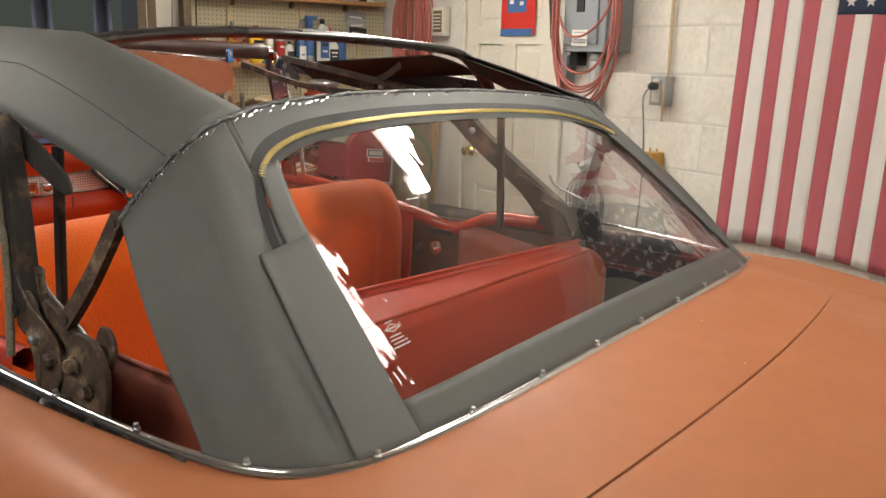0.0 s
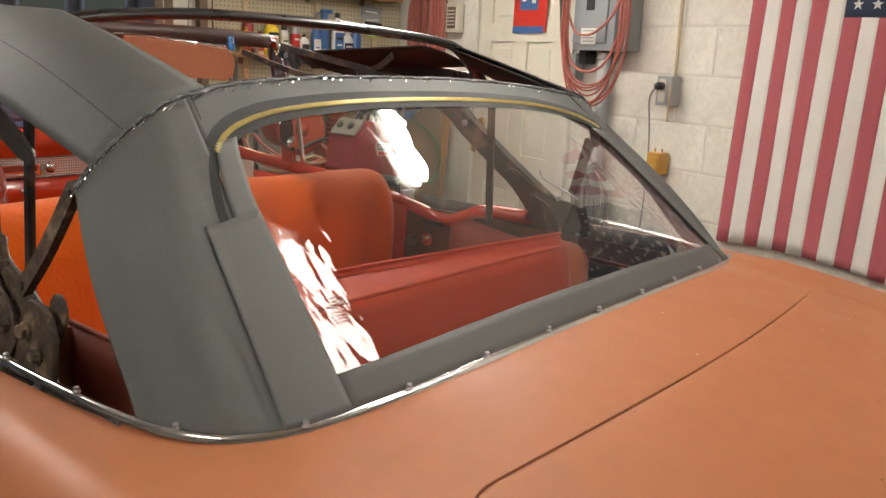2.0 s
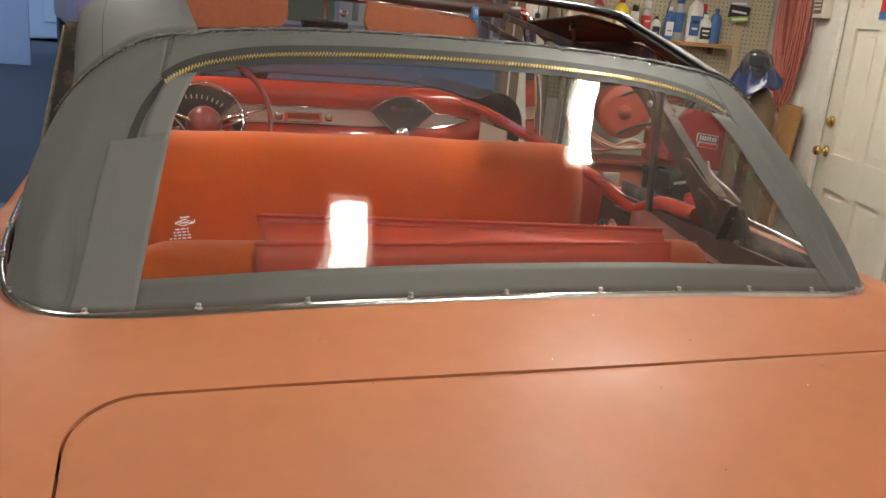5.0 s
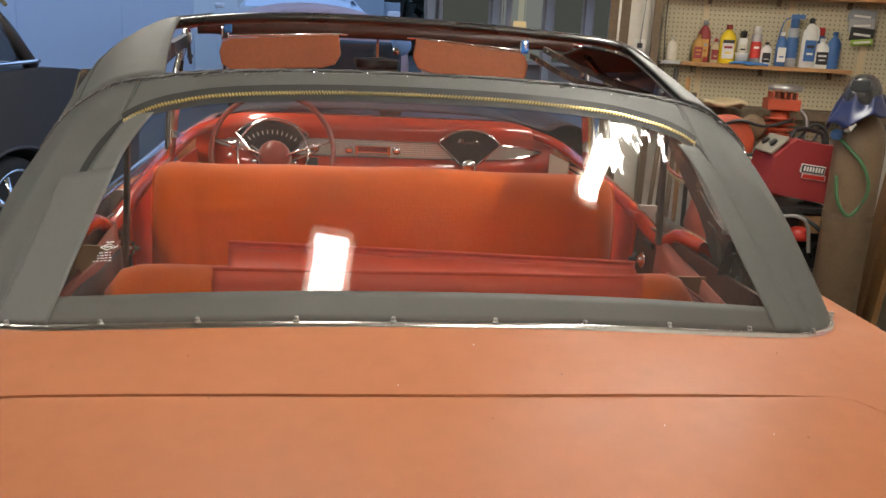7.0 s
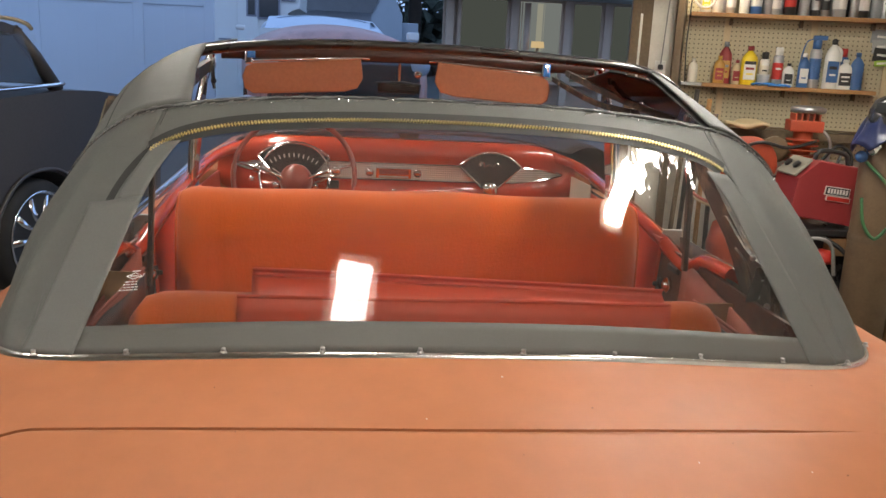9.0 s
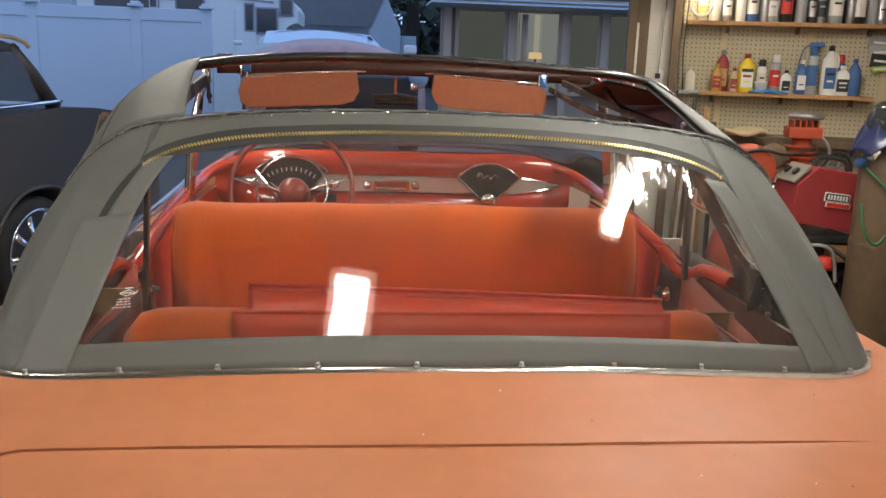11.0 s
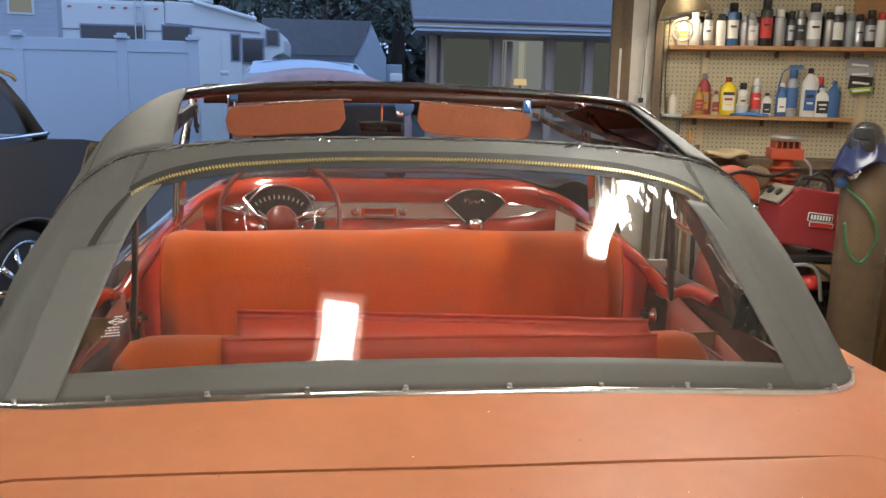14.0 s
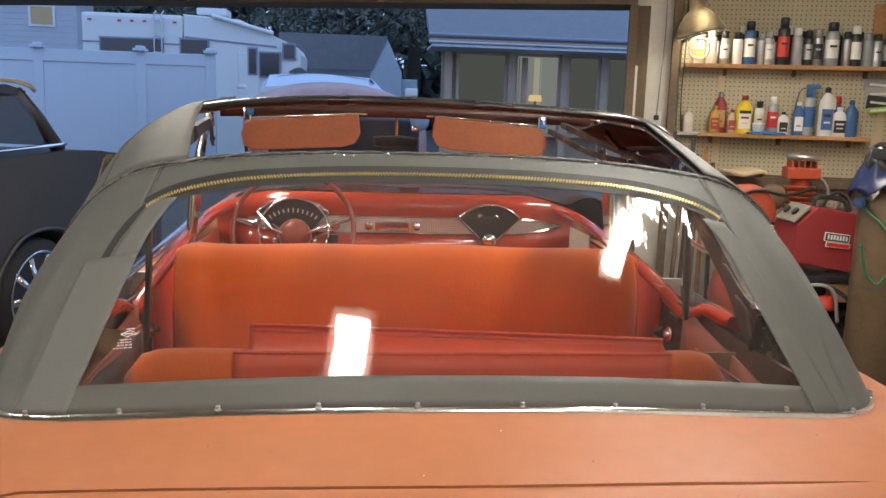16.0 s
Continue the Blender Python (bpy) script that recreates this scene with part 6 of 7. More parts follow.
def can(u, z, h, r, body_m, cap_m, label_m=None, dv=0.0):
    t = thing("spray_can", gpose(u, PEG_V - 0.085 + dv, z), "cylindrical spray paint can on the shelf", "spray can", "shelf cans")
    part("body", lathe(bmesh.new(), [(r * 0.9, 0), (r, 0.004), (r, h * 0.74), (r * 0.92, h * 0.78), (r * 0.6, h * 0.80)], 14), body_m, t, smooth=True)
    part("cap", lathe(bmesh.new(), [(r * 0.72, h * 0.79), (r * 0.74, h * 0.97), (r * 0.66, h)], 14), cap_m, t, smooth=True)
    if label_m:
        part("label_band", lathe(bmesh.new(), [(r * 1.01, h * 0.18), (r * 1.01, h * 0.6)], 14, cap=False), label_m, t)
        part("text_bar", bm_box((0, -r * 1.01, h * 0.45), (r * 1.0, 0.003, h * 0.05)), cap_m, t)
    return t


def bottle(u, z, h, w, d, body_m, cap_m, label_m, spout=False, handle=False, label="plastic bottle with a paper label on the shelf", dv=0.0):
    t = thing("bottle", gpose(u, PEG_V - 0.085 + dv, z), label, "bottle", "shelf bottles")
    bm = bmesh.new()
    prof = [(0.96, 0.0), (1.0, 0.02), (1.0, 0.62), (0.9, 0.72), (0.55, 0.82), (0.32, 0.86), (0.30, 0.9)]
    lathe(bm, [(r, k * h) for r, k in prof], 18)
    bmesh.ops.scale(bm, vec=(w / 2, d / 2, 1), verts=bm.verts)
    part("body", bm, body_m, t, smooth=True)
    part("cap", lathe(bmesh.new(), [(w * 0.19, h * 0.88), (w * 0.2, h * 0.97), (w * (0.05 if spout else 0.17), h)], 12), cap_m, t, smooth=True)
    if label_m:
        part("label_sheet", bm_box((0, -d / 2 * 0.96, h * 0.34), (w * 0.72, 0.006, h * 0.42), 0.002), label_m, t)
        part("text_bar", bm_box((0, -d / 2 * 0.96 - 0.004, h * 0.42), (w * 0.5, 0.002, h * 0.06)), cap_m, t)
        part("text_bar", bm_box((0, -d / 2 * 0.96 - 0.004, h * 0.28), (w * 0.4, 0.002, h * 0.04)), body_m, t)
    if handle:
        part("handle", tube(bmesh.new(), smooth_path([(w * 0.15, 0, h * 0.84), (w * 0.47, 0, h * 0.76), (w * 0.5, 0, h * 0.55)], 6), 0.008, 6), body_m, t, smooth=True)
    return t


def ux(x):
    return 0.630 + (x - 1213) * 0.00300


TOP = [(1262, 0.17, 0.026, M_WHITEP, M_WHITEP, None), (1286, 0.165, 0.024, M_STEEL, M_BLKP, M_WHITEP), (1310, 0.16, 0.026, M_WHITEP, M_BLKP, None), (1331, 0.215, 0.030, M_BLUEP, M_BLKP, M_WHITEP), (1352, 0.155, 0.024, M_STEEL, M_GALV, None), (1366, 0.17, 0.025, M_GALV, M_GALV, M_WHITEP), (1391, 0.235, 0.031, M_BLKP, M_BLKP, M_REDP2), (1416, 0.185, 0.028, M_GALV, M_WHITEP, None), (1436, 0.175, 0.024, M_BLKP, M_BLKP, M_STEEL), (1452, 0.18, 0.026, M_STEEL, M_STEEL, M_BLKP), (1477, 0.215, 0.036, M_GALV, M_BLKP, M_WHITEP), (1503, 0.17, 0.025, M_STEEL, M_BLKP, None), (1518, 0.20, 0.030, M_BLKP, M_WHITEP, M_WHITEP), (1540, 0.165, 0.026, M_GREYBOX, M_GREYBOX, None), (1556, 0.16, 0.026, M_GALV, M_BLKP, M_STEEL), (1576, 0.18, 0.028, M_BLKP, M_BLKP, M_GALV), (1594, 0.17, 0.026, M_WHITEP, M_REDP2, None)]
for x, h, r, b, c, l in TOP:
    can(ux(x), SH1, h * 1.12, r * 1.06, b, c, l)
for k, x in enumerate((1274, 1321, 1342, 1378, 1404, 1427, 1463, 1490, 1529)):
    can(ux(x), SH1, 0.17 + 0.025 * ((k * 5) % 3), 0.027, (M_STEEL, M_BLKP, M_GREYBOX)[k % 3], (M_BLKP, M_WHITEP, M_BLKP)[k % 3], None, dv=0.055)


def ub(x):
    return 0.735 + (x - 1240) * 0.00304


bottle(ub(1222), SH2 - 0.0, 0.0001 + 0.135, 0.052, 0.035, M_DOOR, M_DOOR, None, label="small cream plastic bottle on a ledge")
bottle(ub(1270), SH2, 0.155, 0.062, 0.045, M_YELLOW, M_YELLOW, M_WELDR, label="yellow squeeze bottle with a dark red label")
bottle(ub(1281), SH2, 0.235, 0.072, 0.05, M_WELDR, M_GREYBOX, M_YELLOW, dv=0.05, label="yellow and red car care bottle with a grey cap")
bottle(ub(1303), SH2, 0.135, 0.055, 0.04, M_TAN, M_WELDR, M_WELDR, label="small tan and red bottle on the shelf", dv=0.03)
M_VYEL = mat("bright yellow plastic", (0.80, 0.58, 0.02), 0.35, var=0.04)
jug_ = bottle(ub(1323), SH2, 0.215, 0.09, 0.07, M_VYEL, M_WELDR, M_WHITEP, label="bright yellow coolant jug with a red cap")
part("text_bar", bm_box((0, -0.0385, 0.122), (0.062, 0.004, 0.018), 0.001), M_BLKP, jug_)
can(ub(1350), SH2, 0.185, 0.026, M_WHITEP, M_BLKP, M_DOOR)
cup = thing("plastic_cup", gpose(ub(1348), PEG_V - 0.125, SH2), "small white plastic tub on the shelf", "tub")
part("tub", lathe(bmesh.new(), [(0.028, 0), (0.034, 0.055), (0.037, 0.058), (0.037, 0.064), (0.033, 0.064), (0.026, 0.004)], 16), M_WHITEP, cup, smooth=True)
can(ub(1374), SH2, 0.215, 0.028, M_GALV, M_WHITEP, M_REDP2)
bottle(ub(1394), SH2, 0.13, 0.06, 0.04, M_WHITEP, M_BLKP, M_BLKP, label="small white bottle with a black label")
bottle(ub(1420), SH2, 0.19, 0.062, 0.05, M_BLUEP, M_WHITEP, M_WHITEP, label="blue and white bottle with a pale cap")
spray = can(ub(1438), SH2, 0.27, 0.032, M_GALV, M_BLUEP, M_BLUEP)
part("trigger", bm_box((0.01, -0.01, 0.275), (0.075, 0.03, 0.025), 0.006), M_BLUEP, spray)
part("hose", tube(bmesh.new(), smooth_path([(-0.02, 0, 0.27), (-0.055, 0, 0.25), (-0.075, 0, 0.17), (-0.075, 0, 0.08)], 6), 0.004, 6), M_BLUEP, spray, smooth=True)
bottle(ub(1468), SH2, 0.275, 0.082, 0.07, M_WHITEP, M_BLKP, M_BLUEP, spout=True, handle=True, label="white oil jug with a blue label and spout cap")
bottle(ub(1492), SH2, 0.165, 0.085, 0.05, M_WHITEP, M_WHITEP, M_BLKP, label="squat white jug with a black label")
can(ub(1490), SH2, 0.225, 0.028, M_BLUEP, M_REDP2, M_BLUEP, dv=0.05)
bottle(ub(1512), SH2, 0.205, 0.07, 0.05, M_BLUEP, M_BLUEP, None, label="dark blue plastic bottle")
for x0, w_, hh in ((1349, 0.13, 0.016), (1376, 0.12, 0.011)):
    rag = thing("shop_towel", gpose(ub(x0), PEG_V - 0.135, SH2 + 0.001), "folded blue shop towel on the shelf edge", "towel", "shop towels")
    part("cloth", sheet(bmesh.new(), lambda x, y: (x, y, hh * max(0.1, 1 - (2 * x / w_) ** 4) ** 0.5 + 0.002 * math.sin(x * 60 + y * 30)), lin(-w_ / 2, w_ / 2, 24), lin(-0.04, 0.035, 8), 0.010), M_BLUERAG, rag, smooth=True)
ledge = thing("metal_ledge", gpose(0.68, PEG_V - 0.06, 1.375), "small grey metal ledge under a bottle", "ledge")
part("plate", bm_box((0, 0, 0), (0.12, 0.1, 0.018), 0.003), M_GALV, ledge)

bag = thing("hanging_packet", gpose(1.70, PEG_V - 0.03, 1.52), "glossy carded packets with a green strip hanging on the pegboard", "packet")
for k, (dz, tilt_, m_) in enumerate(((0.16, 4, M_GREYBOX), (0.11, -3, M_GALV), (0.06, 5, M_BLKP), (0.02, -6, M_GREENC))):
    part("card", bm_box((0.004 * k, -0.008 * k, dz), (0.15 - 0.012 * k, 0.004, 0.075 if k < 3 else 0.032), 0.001, Matrix.Rotation(radians(tilt_), 4, "Y")), m_, bag)
    part("text_bar", bm_box((0.004 * k, -0.008 * k - 0.004, dz), (0.09, 0.002, 0.012), 0, Matrix.Rotation(radians(tilt_), 4, "Y")), M_WHITEP, bag)
bag2 = thing("hanging_packet", gpose(1.72, PEG_V - 0.03, 1.84), "brown carded packet pinned to the pegboard", "packet")
part("card", bm_box((0, 0, 0.14), (0.16, 0.015, 0.28), 0.003), M_WOOD, bag2)

clamp = thing("clamp_lamp", gpose(0.705, PEG_V - 0.17, 1.93), "clamp work lamp with an aluminium reflector, switched on", "lamp")
shade = lathe(bmesh.new(), [(0.145, 0.0), (0.138, 0.02), (0.11, 0.075), (0.07, 0.12), (0.045, 0.14), (0.04, 0.20), (0.02, 0.205)], 28, cap=False)
bmesh.ops.solidify(shade, geom=shade.faces[:], thickness=0.002)
tilt = Matrix.Rotation(radians(-12), 4, "Y")
sh_ = part("shade", shade, M_SHADE, clamp, "smoky bright metal reflector", smooth=True, m=tilt)
part("rim", tube(bmesh.new(), [(0.146 * math.cos(a), 0.146 * math.sin(a), 0) for a in lin(0, 2 * math.pi, 41)[:-1]], 0.004, 6, close=True), M_CHROME, sh_, smooth=True)
part("bulb", lathe(bmesh.new(), [(0.004, 0.03), (0.028, 0.045), (0.03, 0.07), (0.018, 0.10), (0.012, 0.12)], 16), M_SPOT, clamp, smooth=True)
part("arm", tube(bmesh.new(), smooth_path([(0, 0, 0.14), (0.02, 0.06, 0.19), (0.05, 0.15, 0.2)], 6), 0.008, 6), M_STEEL, clamp, smooth=True)
ringo = thing("tape_roll", gpose(0.70, PEG_V - 0.17, 1.8745), "round white tape ring hanging off the shelf", "tape roll")
part("ring", tube(bmesh.new(), [(0.058 * math.cos(a), 0, 0.058 * math.sin(a) - 0.02) for a in lin(0, 2 * math.pi, 37)[:-1]], 0.007, 8, close=True), M_WHITEP, ringo, smooth=True)
bottle(ux(1240), SH1, 0.15, 0.06, 0.05, M_WHITEP, M_WHITEP, M_VYEL, label="white bottle with a yellow label in lamp light")

# ---- corner machines ----
WY = 14
weld = thing("welder", gpose(1.30, 3.22, 0.74, WY, 0, 6), "red steel box welder on a black cart", "welder")
part("body", prism(bmesh.new(), [(-0.19, 0.02), (0.165, 0.0), (0.175, 0.29), (-0.10, 0.30), (-0.19, 0.20)], "y", -0.10, 0.14, 0.006), M_WELDR, weld)
front = part("control_panel", bm_box((-0.165, 0.02, 0.255), (0.012, 0.20, 0.115), 0.004, Matrix.Rotation(radians(38), 4, "Y")), M_PANEL, weld, "grey-beige slanted control panel")
for y in (-0.04, 0.05):
    part("dial", lathe(bmesh.new(), [(0.022, 0), (0.02, 0.012), (0.004, 0.014)], 12, (0, 0, 0)), M_BLKP, front, m=Matrix.Translation((-0.172, y + 0.02, 0.262)) @ Matrix.Rotation(radians(-52), 4, "Y"))
part("top_handle", tube(bmesh.new(), smooth_path([(-0.07, 0.02, 0.29), (-0.05, 0.02, 0.345), (0.08, 0.02, 0.345), (0.11, 0.02, 0.29)], 6), 0.012, 8), M_BLKP, weld, smooth=True)
badge = part("badge", bm_box((0.02, -0.103, 0.165), (0.13, 0.006, 0.044), 0.003), M_WHITEP, weld, "white framed maker's badge")
part("badge_field", bm_box((0.02, -0.1068, 0.165), (0.12, 0.002, 0.036)), M_BLKP, badge)
for i in range(7):
    part("text_bar", bm_box((-0.026 + 0.0155 * i, -0.1083, 0.165), (0.010, 0.002, 0.024)), M_WHITEP, badge)
part("badge_strip", bm_box((0.032, -0.103, 0.128), (0.125, 0.006, 0.026), 0.002), M_WHITEP, weld)
part("badge_field", bm_box((0.032, -0.1065, 0.128), (0.117, 0.002, 0.020)), M_REDP2, weld)
cart = thing("welder_cart", gpose(1.30, 3.22, 0, WY), "black steel welder cart with cables and a red lamp", "cart")
part("tray", bm_box((0, 0, 0.70), (0.36, 0.3, 0.03), 0.004), M_BLACK, cart)
part("cabinet", bm_box((0.03, 0.03, 0.40), (0.30, 0.24, 0.56), 0.006), M_BLACK, cart)
for x in (-0.16, 0.16):
    for y in (-0.13, 0.13):
        part("leg", bm_box((x, y, 0.375), (0.025, 0.025, 0.63), 0.002), M_BLACK, cart)
        part("caster", lathe(bmesh.new(), [(0.02, -0.01), (0.035, -0.008), (0.035, 0.008), (0.02, 0.01)], 14, (x, y, 0.035), "x"), M_TYRE, cart, smooth=True)
part("lead", tube(bmesh.new(), smooth_path([(-0.02, -0.14, 0.68), (0.08, -0.2, 0.60), (0.1, -0.2, 0.45), (0.02, -0.19, 0.36), (-0.03, -0.17, 0.3)], 7), 0.011, 7), M_BLKP, cart, "black welding lead", smooth=True)
part("lead", tube(bmesh.new(), smooth_path([(-0.14, -0.13, 0.66), (-0.06, -0.19, 0.68), (0.0, -0.2, 0.64), (0.03, -0.2, 0.5)], 7), 0.009, 7), M_GREYCORD, cart, smooth=True)
part("red_lens", lathe(bmesh.new(), [(0.05, -0.02), (0.055, 0.0), (0.05, 0.03), (0.02, 0.045)], 16, (0.0, -0.13, 0.57)), M_REDP2, cart, "red plastic lens", smooth=True)
part("red_lens", lathe(bmesh.new(), [(0.025, -0.01), (0.03, 0.0), (0.025, 0.02)], 12, (0.07, -0.15, 0.36)), M_REDP2, cart, smooth=True)
part("card_box", bm_box((0.06, -0.11, 0.63), (0.09, 0.06, 0.09), 0.003), M_CARD, cart)

gas = thing("gas_cylinder", gpose(1.51, 2.97, 0), "tall brown steel gas cylinder strapped by the wall", "gas cylinder")
part("tank", lathe(bmesh.new(), [(0.09, 0.0), (0.11, 0.02), (0.112, 1.05), (0.10, 1.13), (0.06, 1.19), (0.035, 1.21), (0.035, 1.25)], 24), M_TANKB, gas, "brown painted steel tank", smooth=True)
part("collar_ring", lathe(bmesh.new(), [(0.04, 1.21), (0.045, 1.22), (0.045, 1.25), (0.03, 1.26)], 18), M_STEEL, gas, smooth=True)
part("band", lathe(bmesh.new(), [(0.114, 0.70), (0.115, 0.71), (0.115, 0.72), (0.114, 0.73)], 24, cap=False), M_WOODD, gas, smooth=True)
part("regulator", lathe(bmesh.new(), [(0.03, -0.02), (0.034, 0), (0.03, 0.02)], 14, (-0.08, -0.06, 1.14), "y"), M_CHROME, gas, smooth=True)
part("regulator", lathe(bmesh.new(), [(0.024, -0.02), (0.028, 0), (0.024, 0.02)], 14, (-0.125, -0.05, 1.10), "y"), M_BLUEP, gas, smooth=True)
part("hose", tube(bmesh.new(), smooth_path([(-0.11, -0.08, 1.08), (-0.02, -0.15, 0.98), (0.02, -0.16, 0.86), (-0.04, -0.16, 0.74), (-0.10, -0.15, 0.80), (-0.12, -0.13, 0.92)], 8), 0.008, 7), M_GREENH, gas, "green gas hose", smooth=True)
helm = thing("welding_mask", gpose(1.47, 2.92, 1.215), "glossy black welding mask with a blue cloth on the cylinder", "welding mask")
bmh = bmesh.new()
lathe(bmh, [(0.075, 0.0), (0.086, 0.045), (0.080, 0.10), (0.06, 0.145), (0.03, 0.165), (0.002, 0.168)], 24)
part("shell", bmh, M_BLACK, helm, smooth=True)
part("visor", bm_box((-0.04, -0.088, 0.115), (0.08, 0.02, 0.05), 0.004, Matrix.Rotation(radians(-25), 4, "Z")), M_DARKWIN, helm)
part("blue_cloth", sheet(bmesh.new(), lambda a, t: (0.115 * math.cos(a) * (0.65 + 0.5 * t) + 0.01 * math.sin(7 * a), 0.10 * math.sin(a) * (0.7 + 0.5 * t), 0.07 - 0.10 * t + 0.02 * math.sin(5 * a + 3 * t) + 0.05 * math.cos(a) * t), lin(0, 2 * math.pi, 48), lin(0, 1, 8), 0.004), M_NAVY, helm, "shiny blue cloth", smooth=True)

comp = thing("air_compressor", gpose(1.06, 3.58, 0), "orange piston air compressor with a belt pulley", "air compressor")
part("tank", lathe(bmesh.new(), [(0.02, -0.33), (0.13, -0.30), (0.17, -0.24), (0.17, 0.24), (0.13, 0.30), (0.02, 0.33)], 24, (0.1, 0.0, 0.5), "x"), M_ORANGE, comp, smooth=True)
for x in (-0.15, 0.35):
    part("foot", bm_box((x, 0, 0.17), (0.05, 0.26, 0.34), 0.006), M_BLACK, comp)
part("base_plate", bm_box((0.1, 0, 0.69), (0.6, 0.26, 0.025), 0.004), M_ORANGE, comp)
part("motor", lathe(bmesh.new(), [(0.03, -0.16), (0.10, -0.14), (0.125, -0.10), (0.125, 0.12), (0.1, 0.15)], 24, (-0.09, -0.02, 0.98), "y"), M_ORANGE, comp, "orange motor housing", smooth=True)
fly = part("pulley", lathe(bmesh.new(), [(0.10, -0.19), (0.145, -0.19), (0.15, -0.175), (0.145, -0.16), (0.10, -0.16)], 28, (-0.09, 0, 0.98), "y"), M_ORANGE, comp, "orange pulley wheel with holes", smooth=True)
for k in range(5):
    a = k * 2 * math.pi / 5 + 0.3
    part("spoke", bm_box((-0.09 + 0.065 * math.cos(a), -0.175, 0.98 + 0.065 * math.sin(a)), (0.11, 0.012, 0.03), 0.003, Matrix.Rotation(-a, 4, "Y")), M_BLACK, fly)
part("hub", lathe(bmesh.new(), [(0.042, -0.175), (0.040, -0.20), (0.022, -0.205), (0.020, -0.225), (0.004, -0.228)], 18, (-0.09, 0, 0.98), "y"), M_ORANGE, fly, "raised wheel hub", smooth=True)
for k in range(9):
    a = k * 2 * math.pi / 9
    part("slot", bm_box((-0.09 + 0.078 * math.cos(a), -0.176, 0.98 + 0.078 * math.sin(a)), (0.034, 0.016, 0.014), 0.003, Matrix.Rotation(-a, 4, "Y")), M_BLACK, fly)
# air hose slung in loose loops under the wheel
for k, mt in enumerate((M_CORD, M_TAN, M_CORD, M_CORD, M_TAN)):
    dx, dz = 0.03 * (k % 3) - 0.02 * k, 0.022 * k
    part("hose", tube(bmesh.new(), smooth_path([(-0.34 + dx, -0.10, 0.95 - dz * 0.4), (-0.30 + dx, -0.20, 0.88 - dz), (-0.16 + dx, -0.235 - 0.01 * (k % 2), 0.805 - dz * 0.6), (0.0 + dx, -0.23, 0.79 + dz * 0.5), (0.13 + dx, -0.20, 0.83 - dz * 0.3), (0.20, -0.09, 0.86)], 7), 0.0085, 7), mt, comp, "loose loop of air hose", smooth=True)
part("crankcase", bm_box((0.19, 0.0, 0.79), (0.16, 0.17, 0.18), 0.02), M_ORANGE, comp)
cyl = bmesh.new()
lathe(cyl, [(0.05, 0.88), (0.05, 1.16)], 20, (0.20, -0.02, 0))
part("cylinder", cyl, M_ORANGE, comp, smooth=True)
for k in range(8):
    part("fin", lathe(bmesh.new(), [(0.05, -0.004), (0.085, -0.004), (0.085, 0.004), (0.05, 0.004)], 20, (0.20, -0.02, 0.92 + 0.028 * k)), M_ORANGE, comp)
part("head", bm_box((0.20, -0.02, 1.19), (0.17, 0.15, 0.06), 0.008), M_ORANGE, comp)
for k in range(5):
    part("head_fin", bm_box((0.14 + 0.03 * k, -0.02, 1.235), (0.008, 0.14, 0.04), 0.001), M_ORANGE, comp)
part("filter_cap", lathe(bmesh.new(), [(0.085, 1.262), (0.09, 1.27), (0.09, 1.285), (0.06, 1.295)], 20, (0.21, -0.02, 0)), M_STEEL, comp, "dull steel filter cap", smooth=True)
part("pipe", tube(bmesh.new(), smooth_path([(0.27, -0.06, 1.19), (0.33, -0.08, 1.1), (0.30, -0.09, 0.9), (0.22, -0.1, 0.72)], 7), 0.009, 7), M_STEEL, comp, smooth=True)
part("hose", tube(bmesh.new(), smooth_path([(0.0, -0.12, 0.95), (0.10, -0.16, 0.86), (0.2, -0.17, 0.9), (0.28, -0.14, 0.82)], 7), 0.008, 7), M_CORD, comp, smooth=True)
part("canister", lathe(bmesh.new(), [(0.05, -0.03), (0.07, -0.02), (0.07, 0.02), (0.05, 0.03)], 18, (0.05, -0.10, 1.06), "y"), M_TANKB, comp, smooth=True)
for P in ([(-0.2, -0.16, 1.02), (-0.05, -0.2, 1.10), (0.1, -0.19, 1.08), (0.24, -0.16, 1.12)], [(-0.12, -0.2, 0.86), (0.04, -0.22, 0.93), (0.2, -0.2, 0.88), (0.33, -0.15, 0.96), (0.40, -0.1, 1.08)], [(0.28, -0.1, 1.0), (0.36, -0.12, 1.1), (0.44, -0.1, 1.04), (0.42, -0.12, 0.9), (0.34, -0.14, 0.84)]):
    part("hose", tube(bmesh.new(), smooth_path(P, 7), 0.009, 7), M_BLKP, comp, "black rubber hose", smooth=True)
pk = thing("tarp_bundle", gpose(0.98, 3.70, 1.14), "folded beige tarp on the bench board", "tarp")
part("folds", sheet(bmesh.new(), lambda x, y: (x, y, 0.05 + 0.015 * math.sin(x * 30 + y * 20) - 0.9 * x * x - y * y), lin(-0.12, 0.12, 24), lin(-0.08, 0.08, 12), 0.02), M_TAN, pk, smooth=True)
lum = thing("lumber_boards", gpose(1.80, 3.36, 0), "tall plywood boards leaning on the wall", "boards")
part("board", bm_box((0.05, 0, 0.55), (0.03, 0.22, 1.1), 0.003, Matrix.Rotation(radians(4), 4, "Y")), M_WOOD, lum)
part("board", bm_box((0.02, 0.1, 0.5), (0.025, 0.16, 1.0), 0.003, Matrix.Rotation(radians(5), 4, "Y")), M_CARD, lum)
